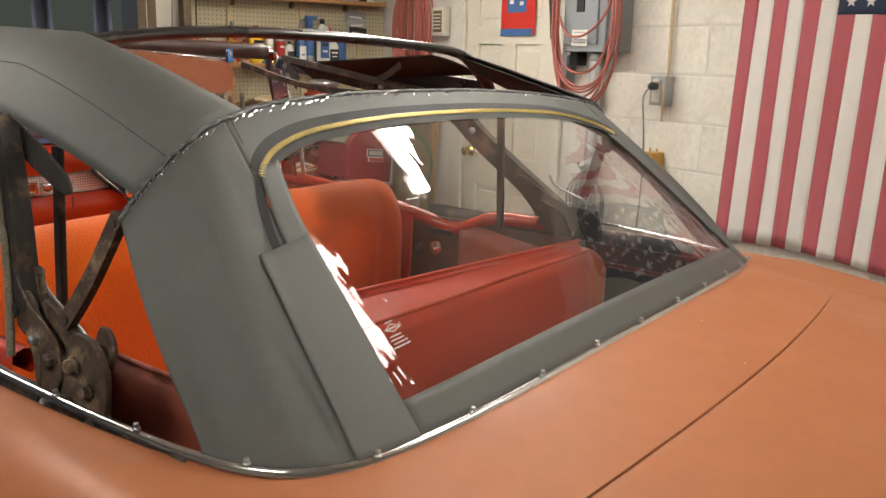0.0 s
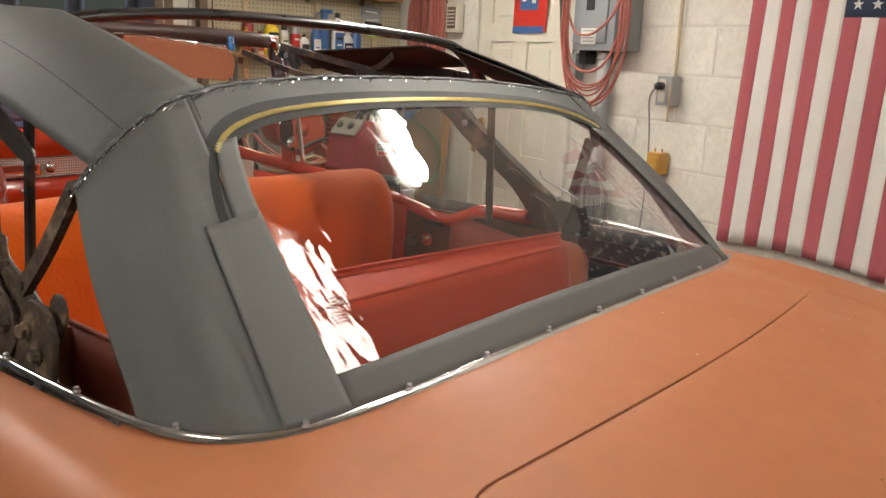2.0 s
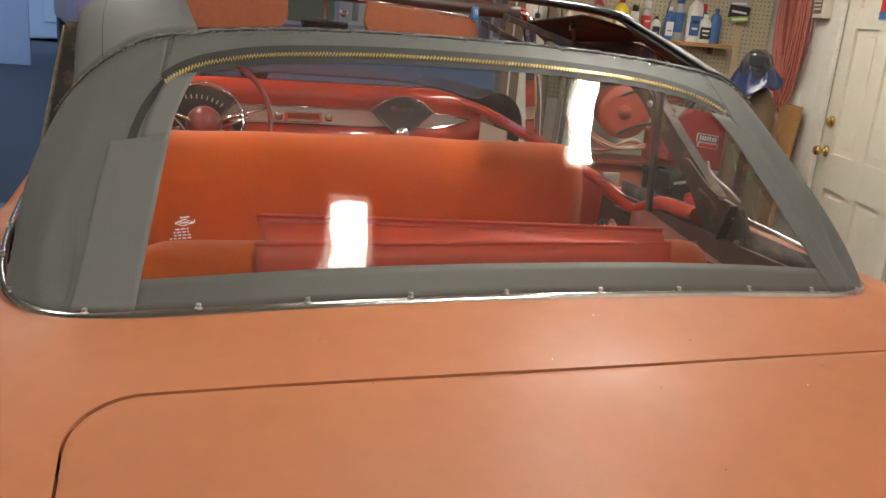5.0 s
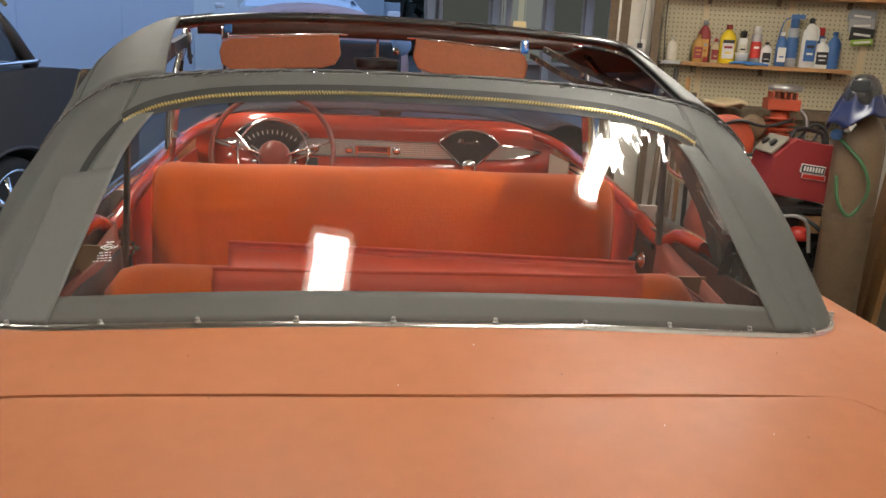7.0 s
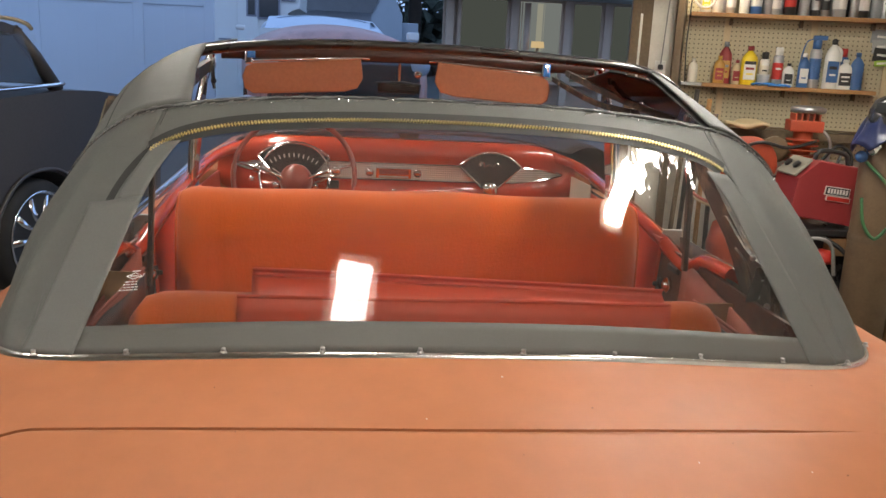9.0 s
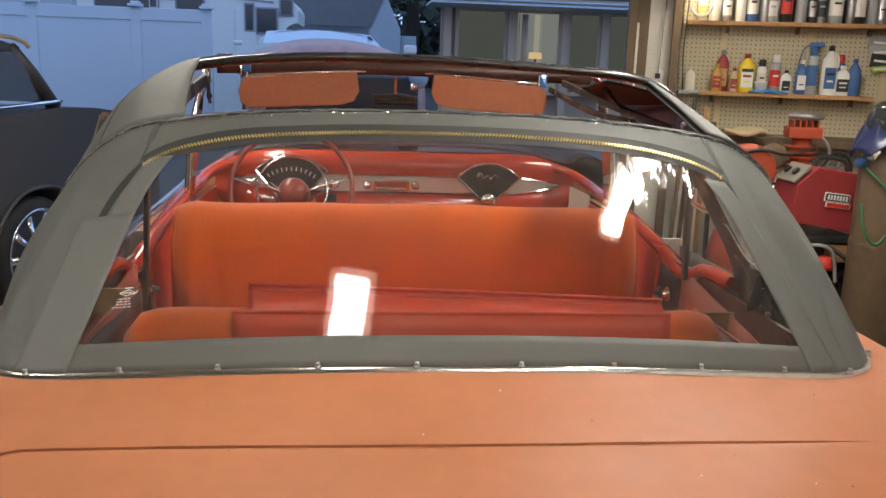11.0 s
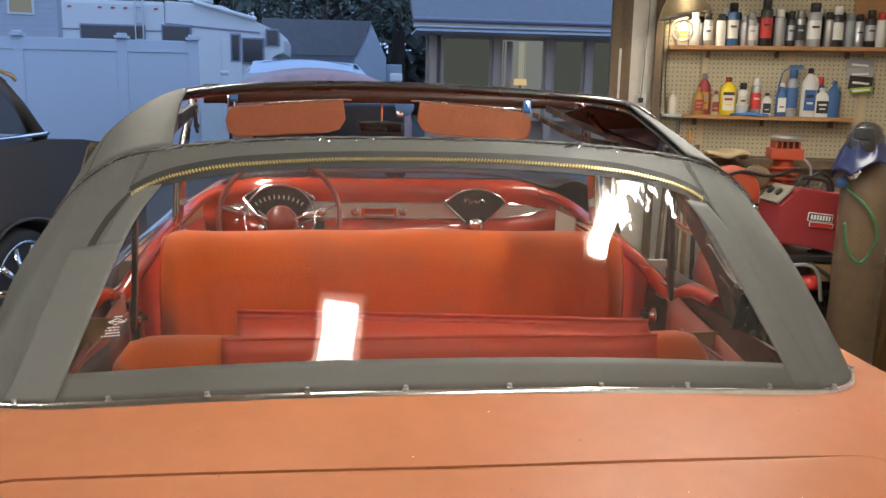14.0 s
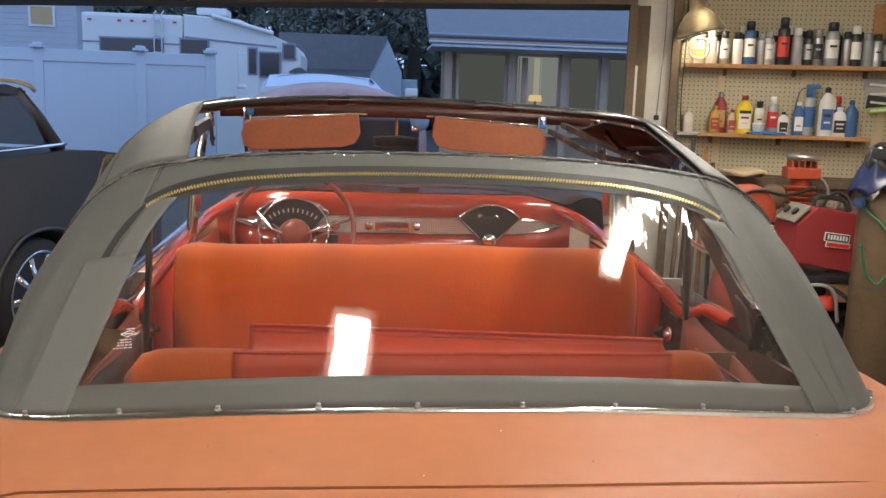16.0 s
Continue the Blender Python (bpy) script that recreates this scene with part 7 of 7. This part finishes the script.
for i, (u, v, h, col) in enumerate(((0.62, 3.74, 1.25, M_WOODD), (0.68, 3.78, 1.35, M_IRON), (0.74, 3.75, 1.2, M_WOODD), (0.80, 3.80, 1.3, M_WOOD), (0.86, 3.77, 1.22, M_IRON))):
    tl = thing("long_handled_tool", gpose(u, v, 0, 0, 3, 2 - i), "long-handled yard tool leaning on the front wall", "tool", "leaning tools")
    part("handle", tube(bmesh.new(), [(0, 0, 0.02), (0, 0, h)], 0.014, 8), col, tl, smooth=True)
    part("blade", bm_box((0, 0, 0.10), (0.10, 0.02, 0.18), 0.006), M_STEEL, tl)

# ---- black car beside ----
bc = thing("black_car", gpose(-3.0, 2.99, 0), "satin black vintage car with chrome wheels parked in the next bay", "car")
prof = [(-2.6, 0.35), (-2.6, 0.95), (-1.2, 1.06), (-0.3, 1.13), (0.25, 1.16), (0.6, 1.145), (1.0, 1.10), (1.3, 1.0), (1.36, 0.8), (1.34, 0.4), (0.41, 0.33)] + [(0.40 * math.cos(a), 0.34 + 0.37 * math.sin(a)) for a in lin(0.05, math.pi - 0.05, 25)] + [(-0.41, 0.33)]
part("body", prism(bmesh.new(), prof, "x", -1.75, 0.07, 0.03), M_CARBLK, bc, "satin black body side", smooth=False)
part("arch_lip", tube(bmesh.new(), smooth_path([(0.07, -0.40, 0.34), (0.075, -0.36, 0.52), (0.08, -0.2, 0.68), (0.08, 0, 0.72), (0.08, 0.2, 0.68), (0.075, 0.36, 0.52), (0.07, 0.40, 0.34)], 5), 0.012, 6), M_CARBLK, bc, smooth=True)
roofp = [(-1.3, 1.15), (-1.15, 1.45), (-0.7, 1.52), (-0.1, 1.53), (0.05, 1.50), (0.02, 1.46), (-0.12, 1.49), (-0.7, 1.48), (-1.1, 1.42), (-1.25, 1.15)]
part("roof", prism(bmesh.new(), roofp, "x", -1.6, -0.02, 0.01), M_CARBLK, bc)
part("rear_pillar", tube(bmesh.new(), [(-0.03, -0.02, 1.50), (0.0, 0.10, 1.36), (0.03, 0.24, 1.16)], 0.035, 8, taper=[0.8, 1, 1.2]), M_CARBLK, bc, smooth=True)
part("drip_rail", tube(bmesh.new(), smooth_path([(0.0, -0.7, 1.545), (0.005, -0.15, 1.55), (0.005, 0.03, 1.53), (0.0, 0.09, 1.50)], 5), 0.012, 6), M_TAN, bc, "tan lit drip rail", smooth=True)
part("belt_moulding", tube(bmesh.new(), smooth_path([(0.075, -1.2, 1.14), (0.078, -0.3, 1.178), (0.075, 0.15, 1.192), (0.05, 0.28, 1.197)], 5), 0.012, 6), M_CHROME, bc, "chrome belt moulding", smooth=True)
part("side_glass", sheet(bmesh.new(), lambda y, z: (0.02 - 0.05 * (z - 1.15), y, z), lin(-1.2, 0.12, 4), lin(1.17, 1.47, 4)), M_GLASS, bc, "side window glass", smooth="keep")
part("rear_glass", sheet(bmesh.new(), lambda x, t: (x, 0.02 + 0.30 * t, 1.48 - 0.30 * t), lin(-1.5, -0.05, 4), lin(0, 1, 4)), M_GLASS, bc)
wh = part("wheel", lathe(bmesh.new(), [(0.2, -0.14), (0.30, -0.15), (0.335, -0.11), (0.335, 0.01), (0.315, 0.055), (0.268, 0.05)], 36, (0, 0, 0.33), "x"), M_TYRE, bc, "black rear tyre", smooth=True)
part("rim", lathe(bmesh.new(), [(0.262, 0.05), (0.27, 0.06), (0.258, 0.064), (0.25, 0.05), (0.243, 0.012), (0.225, 0.004), (0.21, -0.03), (0.08, -0.05)], 40, (0, 0, 0.33), "x", cap=False), M_CHROME, wh, "chrome rim", smooth=True)
for k in range(10):
    a = k * math.pi / 5
    part("spoke", tube(bmesh.new(), [(0.03, 0.06 * math.cos(a), 0.33 + 0.06 * math.sin(a)), (0.05, 0.14 * math.cos(a + 0.05), 0.33 + 0.14 * math.sin(a + 0.05)), (0.03, 0.235 * math.cos(a), 0.33 + 0.235 * math.sin(a))], 0.021, 7, taper=[1.1, 0.8, 1.5]), M_CHROME, wh, smooth=True)
    part("lug", lathe(bmesh.new(), [(0.012, -0.01), (0.013, 0.02), (0.006, 0.03)], 8, (0.02, 0.085 * math.cos(a + 0.31), 0.33 + 0.085 * math.sin(a + 0.31)), "x"), M_CHROME, wh, smooth=True)
part("hub_cap", lathe(bmesh.new(), [(0.062, 0.0), (0.062, 0.05), (0.045, 0.068), (0.002, 0.072)], 18, (0, 0, 0.33), "x"), M_CHROME, wh, smooth=True)

# ---- outside at dusk ----
def gz(y):
    return 0.0 if y < 4.6 else min(0.56, (y - 4.6) * 0.165)
ground = bmesh.new()
sheet(ground, lambda x, y: (x, y, gz(y) - 0.03), lin(-60, 60, 13), [-20, 4.3, 4.7, 5.5, 6.5, 7.4, 9, 15, 30, 60, 120, 400])
tagged(part("ground", ground, M_GROUND, smooth=True), "dark driveway and lawn in dusk light", "ground", kind="structure")

fence = thing("vinyl_fence", pose(-1.98, 9.0, 0.32), "tall white vinyl privacy fence with capped posts", "fence")
FX = [0.0, -0.80, -1.95, -3.1, -4.3]
for i, x in enumerate(FX):
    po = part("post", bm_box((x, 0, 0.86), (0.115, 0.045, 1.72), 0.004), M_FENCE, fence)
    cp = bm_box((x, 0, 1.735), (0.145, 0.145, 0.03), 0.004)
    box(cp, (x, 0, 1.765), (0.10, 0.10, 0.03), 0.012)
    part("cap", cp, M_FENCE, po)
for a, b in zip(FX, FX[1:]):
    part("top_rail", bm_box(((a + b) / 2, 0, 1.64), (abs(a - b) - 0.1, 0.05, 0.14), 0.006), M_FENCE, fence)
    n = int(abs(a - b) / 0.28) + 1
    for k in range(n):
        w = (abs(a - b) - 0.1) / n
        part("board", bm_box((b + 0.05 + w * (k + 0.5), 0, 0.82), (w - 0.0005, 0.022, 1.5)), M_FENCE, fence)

rv = thing("camper_van", pose(-3.2, 13.2, 0.32), "white camper with dark windows and grey stripes", "camper")
part("rear_wall", bm_box((-0.78, 0.4, 1.35), (1.62, 0.8, 2.42), 0.06), M_RV, rv)
part("side_wall", prism(bmesh.new(), [(0.03, 0.2), (0.03, 2.58), (0.94, 2.53), (1.66, 2.22), (1.88, 2.12), (1.95, 2.0), (1.94, 1.79), (1.72, 1.74), (1.68, 0.3)], "y", 0.02, 1.6, 0.03), M_RV, rv)
for x0, x1, z0, z1 in ((-1.28, -0.31, 1.76, 2.15), (0.0, 0.42, 1.76, 2.17), (1.10, 1.21, 1.66, 2.06), (1.28, 1.59, 1.63, 2.0), (1.67, 1.84, 1.93, 2.15)):
    wd = part("window", bm_box(((x0 + x1) / 2, 0.0, (z0 + z1) / 2), (x1 - x0 + 0.06, 0.03, z1 - z0 + 0.06), 0.012), M_RVSTR, rv)
    part("pane", bm_box(((x0 + x1) / 2, -0.018, (z0 + z1) / 2), (x1 - x0, 0.012, z1 - z0), 0.01), M_DARKWIN, wd)
part("stripe", bm_box((-0.78, -0.004, 2.09), (1.6, 0.012, 0.025)), M_RVSTR, rv)
part("stripe", bm_box((0.8, 0.014, 2.16), (1.5, 0.012, 0.03), 0, Matrix.Rotation(radians(4), 4, "Y")), M_RVSTR, rv)
for x in (-1.45, -0.98, -0.78, -0.58, -0.1):
    part("marker_lamp", bm_box((x, -0.008, 2.44), (0.06, 0.02, 0.03), 0.006), M_REDP, rv)
for x in (-0.42, -0.30):
    part("ladder_rail", tube(bmesh.new(), [(x, -0.06, 1.5), (x, -0.06, 2.55), (x, 0.1, 2.62)], 0.012, 6), M_STEEL, rv)
for z in (1.7, 1.95, 2.2, 2.45):
    part("ladder_rung", tube(bmesh.new(), [(-0.42, -0.06, z), (-0.30, -0.06, z)], 0.01, 6), M_STEEL, rv)
part("awning", tube(bmesh.new(), [(0.5, -0.04, 2.57), (1.5, -0.04, 2.32)], 0.035, 8), M_RV, rv)
part("roof_vent", bm_box((0.45, 0.5, 2.66), (0.5, 0.5, 0.12), 0.03), M_RV, rv)
part("door_frame", bm_box((1.09, 0.005, 1.25), (0.34, 0.02, 1.5), 0.01), M_RV, rv)
for x in (-1.2, -0.35, 1.2):
    part("wheel", lathe(bmesh.new(), [(0.15, -0.1), (0.28, -0.1), (0.29, 0.1), (0.15, 0.1)], 18, (x, 0.3, 0.29), "y"), M_TYRE, rv, smooth=True)
for z in (1.05, 1.15, 1.25):
    part("vent_slot", bm_box((0.72, 0.006, z), (0.2, 0.02, 0.03)), M_RVSTR, rv)

hs = thing("neighbour_house", pose(-6.6, 16.0, 0.32), "pale sided neighbouring house with a lit window", "house")
part("wall", bm_box((-0.6, 0.5, 1.6), (2.9, 1.0, 3.2)), M_SIDING, hs)
for k in range(16):
    part("siding_board", bm_box((-0.6, -0.006, 1.6 + 0.11 * k), (2.9, 0.02, 0.104), 0.003, Matrix.Rotation(radians(4), 4, "X")), M_SIDING, hs)
w0 = part("window", bm_box((0.2, -0.02, 2.72), (0.50, 0.05, 0.42), 0.01), M_RV, hs)
part("pane", bm_box((0.2, -0.048, 2.72), (0.40, 0.01, 0.33)), M_WINDIM, w0, "softly lit pane")
part("roof", prism(bmesh.new(), [(-2.3, 3.2), (1.1, 3.2), (-0.6, 4.6)], "y", -0.2, 1.2), M_ROOF, hs)

shed = thing("garage_shed", pose(0.3, 20.0, 0.32), "small pale gabled shed with a grey roof", "shed")
part("gable_wall", prism(bmesh.new(), [(-0.36, 0), (0.42, 0), (0.42, 2.05), (0.04, 2.88), (-0.36, 2.1)], "y", 0.0, 0.1), M_GABLE, shed)
part("side_wall", bm_box((-1.4, 0.4, 1.05), (2.1, 0.1, 2.1)), M_SIDING, shed)
part("roof", prism(bmesh.new(), [(-2.6, 2.08), (-0.33, 2.08), (0.06, 2.92), (-2.6, 2.92)], "y", -0.05, 0.0), M_ROOF, shed)
part("lean_to", bm_box((0.62, 0.3, 0.95), (0.4, 0.4, 1.9), 0.02), M_GABLE, shed)

h2 = thing("sunroom_house", pose(2.6, 14.0, 0.32), "dark grey house with a deep eave and tall sunroom windows", "house")
part("wall", bm_box((3.7, 1.3, 1.2), (10.0, 0.1, 2.4)), M_SIDE2, h2)
part("fascia", bm_box((3.55, 0.0, 2.42), (10.4, 0.05, 0.19), 0.01), M_SIDE2, h2)
part("gutter", tube(bmesh.new(), [(-1.65, -0.05, 2.48), (8.75, -0.05, 2.48)], 0.035, 8), M_RVSTR, h2)
part("gutter", tube(bmesh.new(), [(-1.65, -0.05, 2.36), (8.75, -0.05, 2.36)], 0.02, 8), M_GABLE, h2)
part("roof", prism(bmesh.new(), [(-0.05, 2.5), (3.5, 4.4), (3.5, 4.3), (0.0, 2.34)], "x", -1.65, 8.75), M_ROOF, h2)
part("soffit", bm_box((3.55, 0.6, 2.30), (10.3, 1.3, 0.04)), M_SIDING, h2)
for x0, x1, kind in ((-0.98, -0.12, 0), (0.14, 0.92, 1), (1.18, 1.7, 0), (1.95, 2.7, 0), (3.1, 3.9, 0), (4.3, 5.1, 0), (5.5, 6.3, 0), (6.7, 7.5, 0)):
    w_ = part("window", bm_box(((x0 + x1) / 2, 1.0, 1.5), (x1 - x0 + 0.14, 0.10, 1.6), 0.01), M_SIDE2, h2)
    part("pane", bm_box(((x0 + x1) / 2, 0.94, 1.5), (x1 - x0, 0.02, 1.44)), M_TREEGLOW if kind == 0 else M_WINDIM, w_, "pane glowing in place of tree reflections" if kind == 0 else "pane with a dim curtain")
    if kind == 1:
        part("curtain", sheet(bmesh.new(), lambda x, z: (x, 0.92 + 0.012 * math.sin(x * 46), z), lin(x0 + 0.30, x0 + 0.46, 14), lin(0.86, 2.2, 2), 0.004), M_WARMWIN, w_, "thin warm-lit curtain")
        part("curtain", sheet(bmesh.new(), lambda x, z: (x, 0.92 + 0.014 * math.sin(x * 40), z), lin(x0 + 0.02, x0 + 0.22, 14), lin(0.86, 2.2, 2), 0.004), M_SIDE2, w_, "grey curtain", smooth=True)
for x in (-1.2, 0.02, 1.05, 1.83):
    part("mullion", bm_box((x, 0.95, 1.2), (0.14, 0.14, 2.2), 0.01), M_SIDE2, h2)
tl = thing("table_lamp", pose(3.08, 14.82, 0.32), "small lit table lamp behind the sunroom window", "lamp")
part("shade", lathe(bmesh.new(), [(0.13, 1.38), (0.12, 1.50)], 4, cap=True), M_WINGLOW, tl)
part("stand", tube(bmesh.new(), [(0, 0, 0.0), (0, 0, 1.38)], 0.03, 8), M_WOODD, tl)

pc = thing("pale_car", pose(-0.52, 8.0, gz(8.0), 0, 0, 9), "pale primer-spotted old car parked on the driveway", "car")
def car_body(a, y):
    e = min(1.0, max(0.0, (y + 1.1) / 0.5), max(0.0, (3.4 - y) / 0.5))
    k = math.sqrt(max(0.0, 1 - (1 - e) ** 2))
    s = math.sin(a)
    return (0.90 * math.cos(a) * (0.75 + 0.25 * k) * (1 if e > 0 else 0.01), y, 0.50 + (0.68 * max(0.0, s) ** 0.5 + 0.25 * min(0, s)) * k - 0.05 * max(0, 0.4 - y) ** 2)
part("body", sheet(bmesh.new(), car_body, lin(-0.6, math.pi + 0.6, 33), [-1.1, -1.08, -1.02, -0.92, -0.75, -0.6] + lin(-0.4, 2.9, 14) + [3.1, 3.25, 3.35, 3.4]), M_PINKCAR, pc, smooth=True)
part("roof", sheet(bmesh.new(), lambda a, y: (0.66 * math.cos(a), y, 1.12 + (0.19 - 0.05 * (y - 1.6) ** 2) * math.sin(a) ** 0.6), lin(0.02, math.pi - 0.02, 25), lin(1.0, 2.4, 8)), M_FENCE, pc, "pale blue-white roof", smooth=True)
# Sky reflection on this windscreen is put into the material's colour.
part("windscreen", sheet(bmesh.new(), lambda x, t: (x * (1 - 0.1 * t), 0.55 + 0.45 * t + 0.25 * x * x, 1.14 + 0.15 * t - 0.06 * x * x), lin(-0.68, 0.68, 14), lin(0, 1, 4)), M_SKYTINT, pc, "windscreen with sky reflection put into its pale tint", smooth=True)
part("side_window", sheet(bmesh.new(), lambda y, t: (0.69 - 0.12 * t, y, 1.12 + 0.13 * t), lin(0.9, 2.1, 5), lin(0, 1, 3), 0.01), M_DARKWIN, pc, "dark side window")
for sx in (-0.80, 0.80):
    for sy in (-0.3, 2.5):
        part("wheel", lathe(bmesh.new(), [(0.2, -0.08), (0.32, -0.08), (0.33, 0.08), (0.2, 0.08)], 20, (sx, sy, 0.33), "x"), M_TYRE, pc, smooth=True)
# Added grille box and bars that darken the car's pink front.
gr = part("grille", bm_box((0, -1.10, 0.62), (1.46, 0.06, 0.40), 0.03), M_DARKWIN, pc, "dark box added as a grille")
for z in (0.54, 0.64, 0.74):
    part("grille_bar", bm_box((0, -1.135, z), (1.36, 0.02, 0.010), 0.003), M_DARKWIN, gr)
for x in (-0.72, 0.72):
    part("headlamp", lathe(bmesh.new(), [(0.10, 0.02), (0.105, -0.03), (0.085, -0.06), (0.03, -0.075)], 18, (x, -1.08, 0.80), "y"), M_SKYTINT, pc, "dull round headlamp", smooth=True)
part("bumper", tube(bmesh.new(), smooth_path([(-0.92, -0.95, 0.40), (-0.8, -1.17, 0.40), (0, -1.22, 0.40), (0.8, -1.17, 0.40), (0.92, -0.95, 0.40)], 6), 0.06, 10), M_STEEL, pc, "dull chrome bumper", smooth=True)
part("wing_mirror", bm_box((0.95, 0.35, 1.10), (0.14, 0.07, 0.09), 0.02), M_RV, pc)
part("wing_mirror", bm_box((-0.95, 0.35, 1.10), (0.10, 0.07, 0.05), 0.02), M_RV, pc)


def tree(x, y, h, w, seed):
    rnd = random.Random(seed)
    t = thing("tree", pose(x, y, 0.28), "tall dark leafy tree against the dusk sky", "tree", "background trees")
    tr = bmesh.new()
    tube(tr, [(0, 0, 0), (0.1, 0, h * 0.3), (0.05, 0.1, h * 0.6), (0, 0, h * 0.9)], 0.28, 8, taper=[1, 0.8, 0.5, 0.15])
    for k in range(9):
        a, z0 = rnd.uniform(0, 6.28), h * rnd.uniform(0.25, 0.7)
        tube(tr, [(0.05, 0, z0), (math.cos(a) * w * 0.3, math.sin(a) * w * 0.3, z0 + h * 0.1), (math.cos(a) * w * 0.55, math.sin(a) * w * 0.55, z0 + h * 0.22)], 0.1, 6, taper=[1, 0.6, 0.2])
    part("trunk", tr, M_BARK, t, smooth=True)
    verts, faces = [], []
    for c in range(34):
        th, u = rnd.uniform(0, 6.28), rnd.uniform(0.12, 1.0)
        rr = w * 0.62 * math.sqrt(rnd.random()) * (1.05 - 0.45 * u)
        cx, cy, cz = rr * math.cos(th), rr * math.sin(th), h * (0.15 + 0.85 * u)
        s = rnd.uniform(0.5, 1.0) * w * 0.2
        for l in range(260):
            p = Vector((rnd.gauss(0, 1), rnd.gauss(0, 1), rnd.gauss(0, 0.8)))
            p = p.normalized() * s * rnd.uniform(0.5, 1.1) + Vector((cx, cy, cz))
            a, b = Vector((rnd.gauss(0, 1), rnd.gauss(0, 1), rnd.gauss(0, 1))).normalized(), Vector((rnd.gauss(0, 1), rnd.gauss(0, 1), rnd.gauss(0, 1))).normalized()
            q = rnd.uniform(0.05, 0.11)
            i = len(verts)
            verts += [p - a * q, p + b * q * 0.5, p + a * q, p - b * q * 0.5]
            faces.append((i, i + 1, i + 2, i + 3))
    me = bpy.data.meshes.new("crown")
    me.from_pydata([tuple(v) for v in verts], [], faces)
    me.materials.append(M_TREE)
    cr = new("crown", me)
    cr.parent = t
    return t


for i, (x, y, h, w) in enumerate(((-9, 27, 11, 6), (-4.5, 29, 12, 6.5), (-1, 27, 10, 6), (1.5, 30, 13, 7), (4.5, 28, 12, 7), (9, 27, 12, 7), (-14, 30, 12, 7), (14, 30, 12, 7))):
    tree(x, y, h, w, 20 + i)
woods = bmesh.new()
rw = random.Random(4)
for k in range(9000):
    a = rw.uniform(-0.75, 0.75)
    d = rw.uniform(38, 46)
    p = Vector((math.sin(a) * d, math.cos(a) * d, 0.3 + 9 * rw.random() ** 1.2))
    r = rw.uniform(0.22, 0.5)
    vs = [woods.verts.new(p + Vector((rw.gauss(0, 1), rw.gauss(0, 1), rw.gauss(0, 0.8))) * r) for _ in range(5)]
    for tri in ((0, 1, 2), (0, 2, 3), (1, 3, 4), (0, 3, 4)):
        woods.faces.new([vs[j] for j in tri])
tagged(part("far_woods", woods, M_TREE), "dark far woods behind the houses", "woods", kind="stuff")

# ---- painted blocks of the side wall ----
CO, BL = 0.209, 0.405
bmk = bmesh.new()
box(bmk, (0, 0, 0), (0.014, BL - 0.010, CO - 0.010), 0.004)
me_block = bpy.data.meshes.new("block")
bmk.to_mesh(me_block)
bmk.free()
me_block.materials.append(M_BLOCK)
n_blocks = 0
for row in range(2, 11):
    z = 0.76 + CO * (row - 3) - CO / 2
    off = 1.37 if row % 2 else 1.55
    for k in range(-5, 8):
        v = off + BL * (k + 0.5)
        a, b = v - BL / 2, v + BL / 2
        if b > FRONT_V - 0.02 or (b > DOOR_A - 0.07 and a < DOOR_B + 0.13 and z < DOOR_H + 0.1):
            continue
        ob = new("block", me_block)
        ob.parent = wall_east
        ob.location = (WALL_U + 0.0128 + 0.0006 * ((n_blocks * 7) % 3), v, z)
        n_blocks += 1
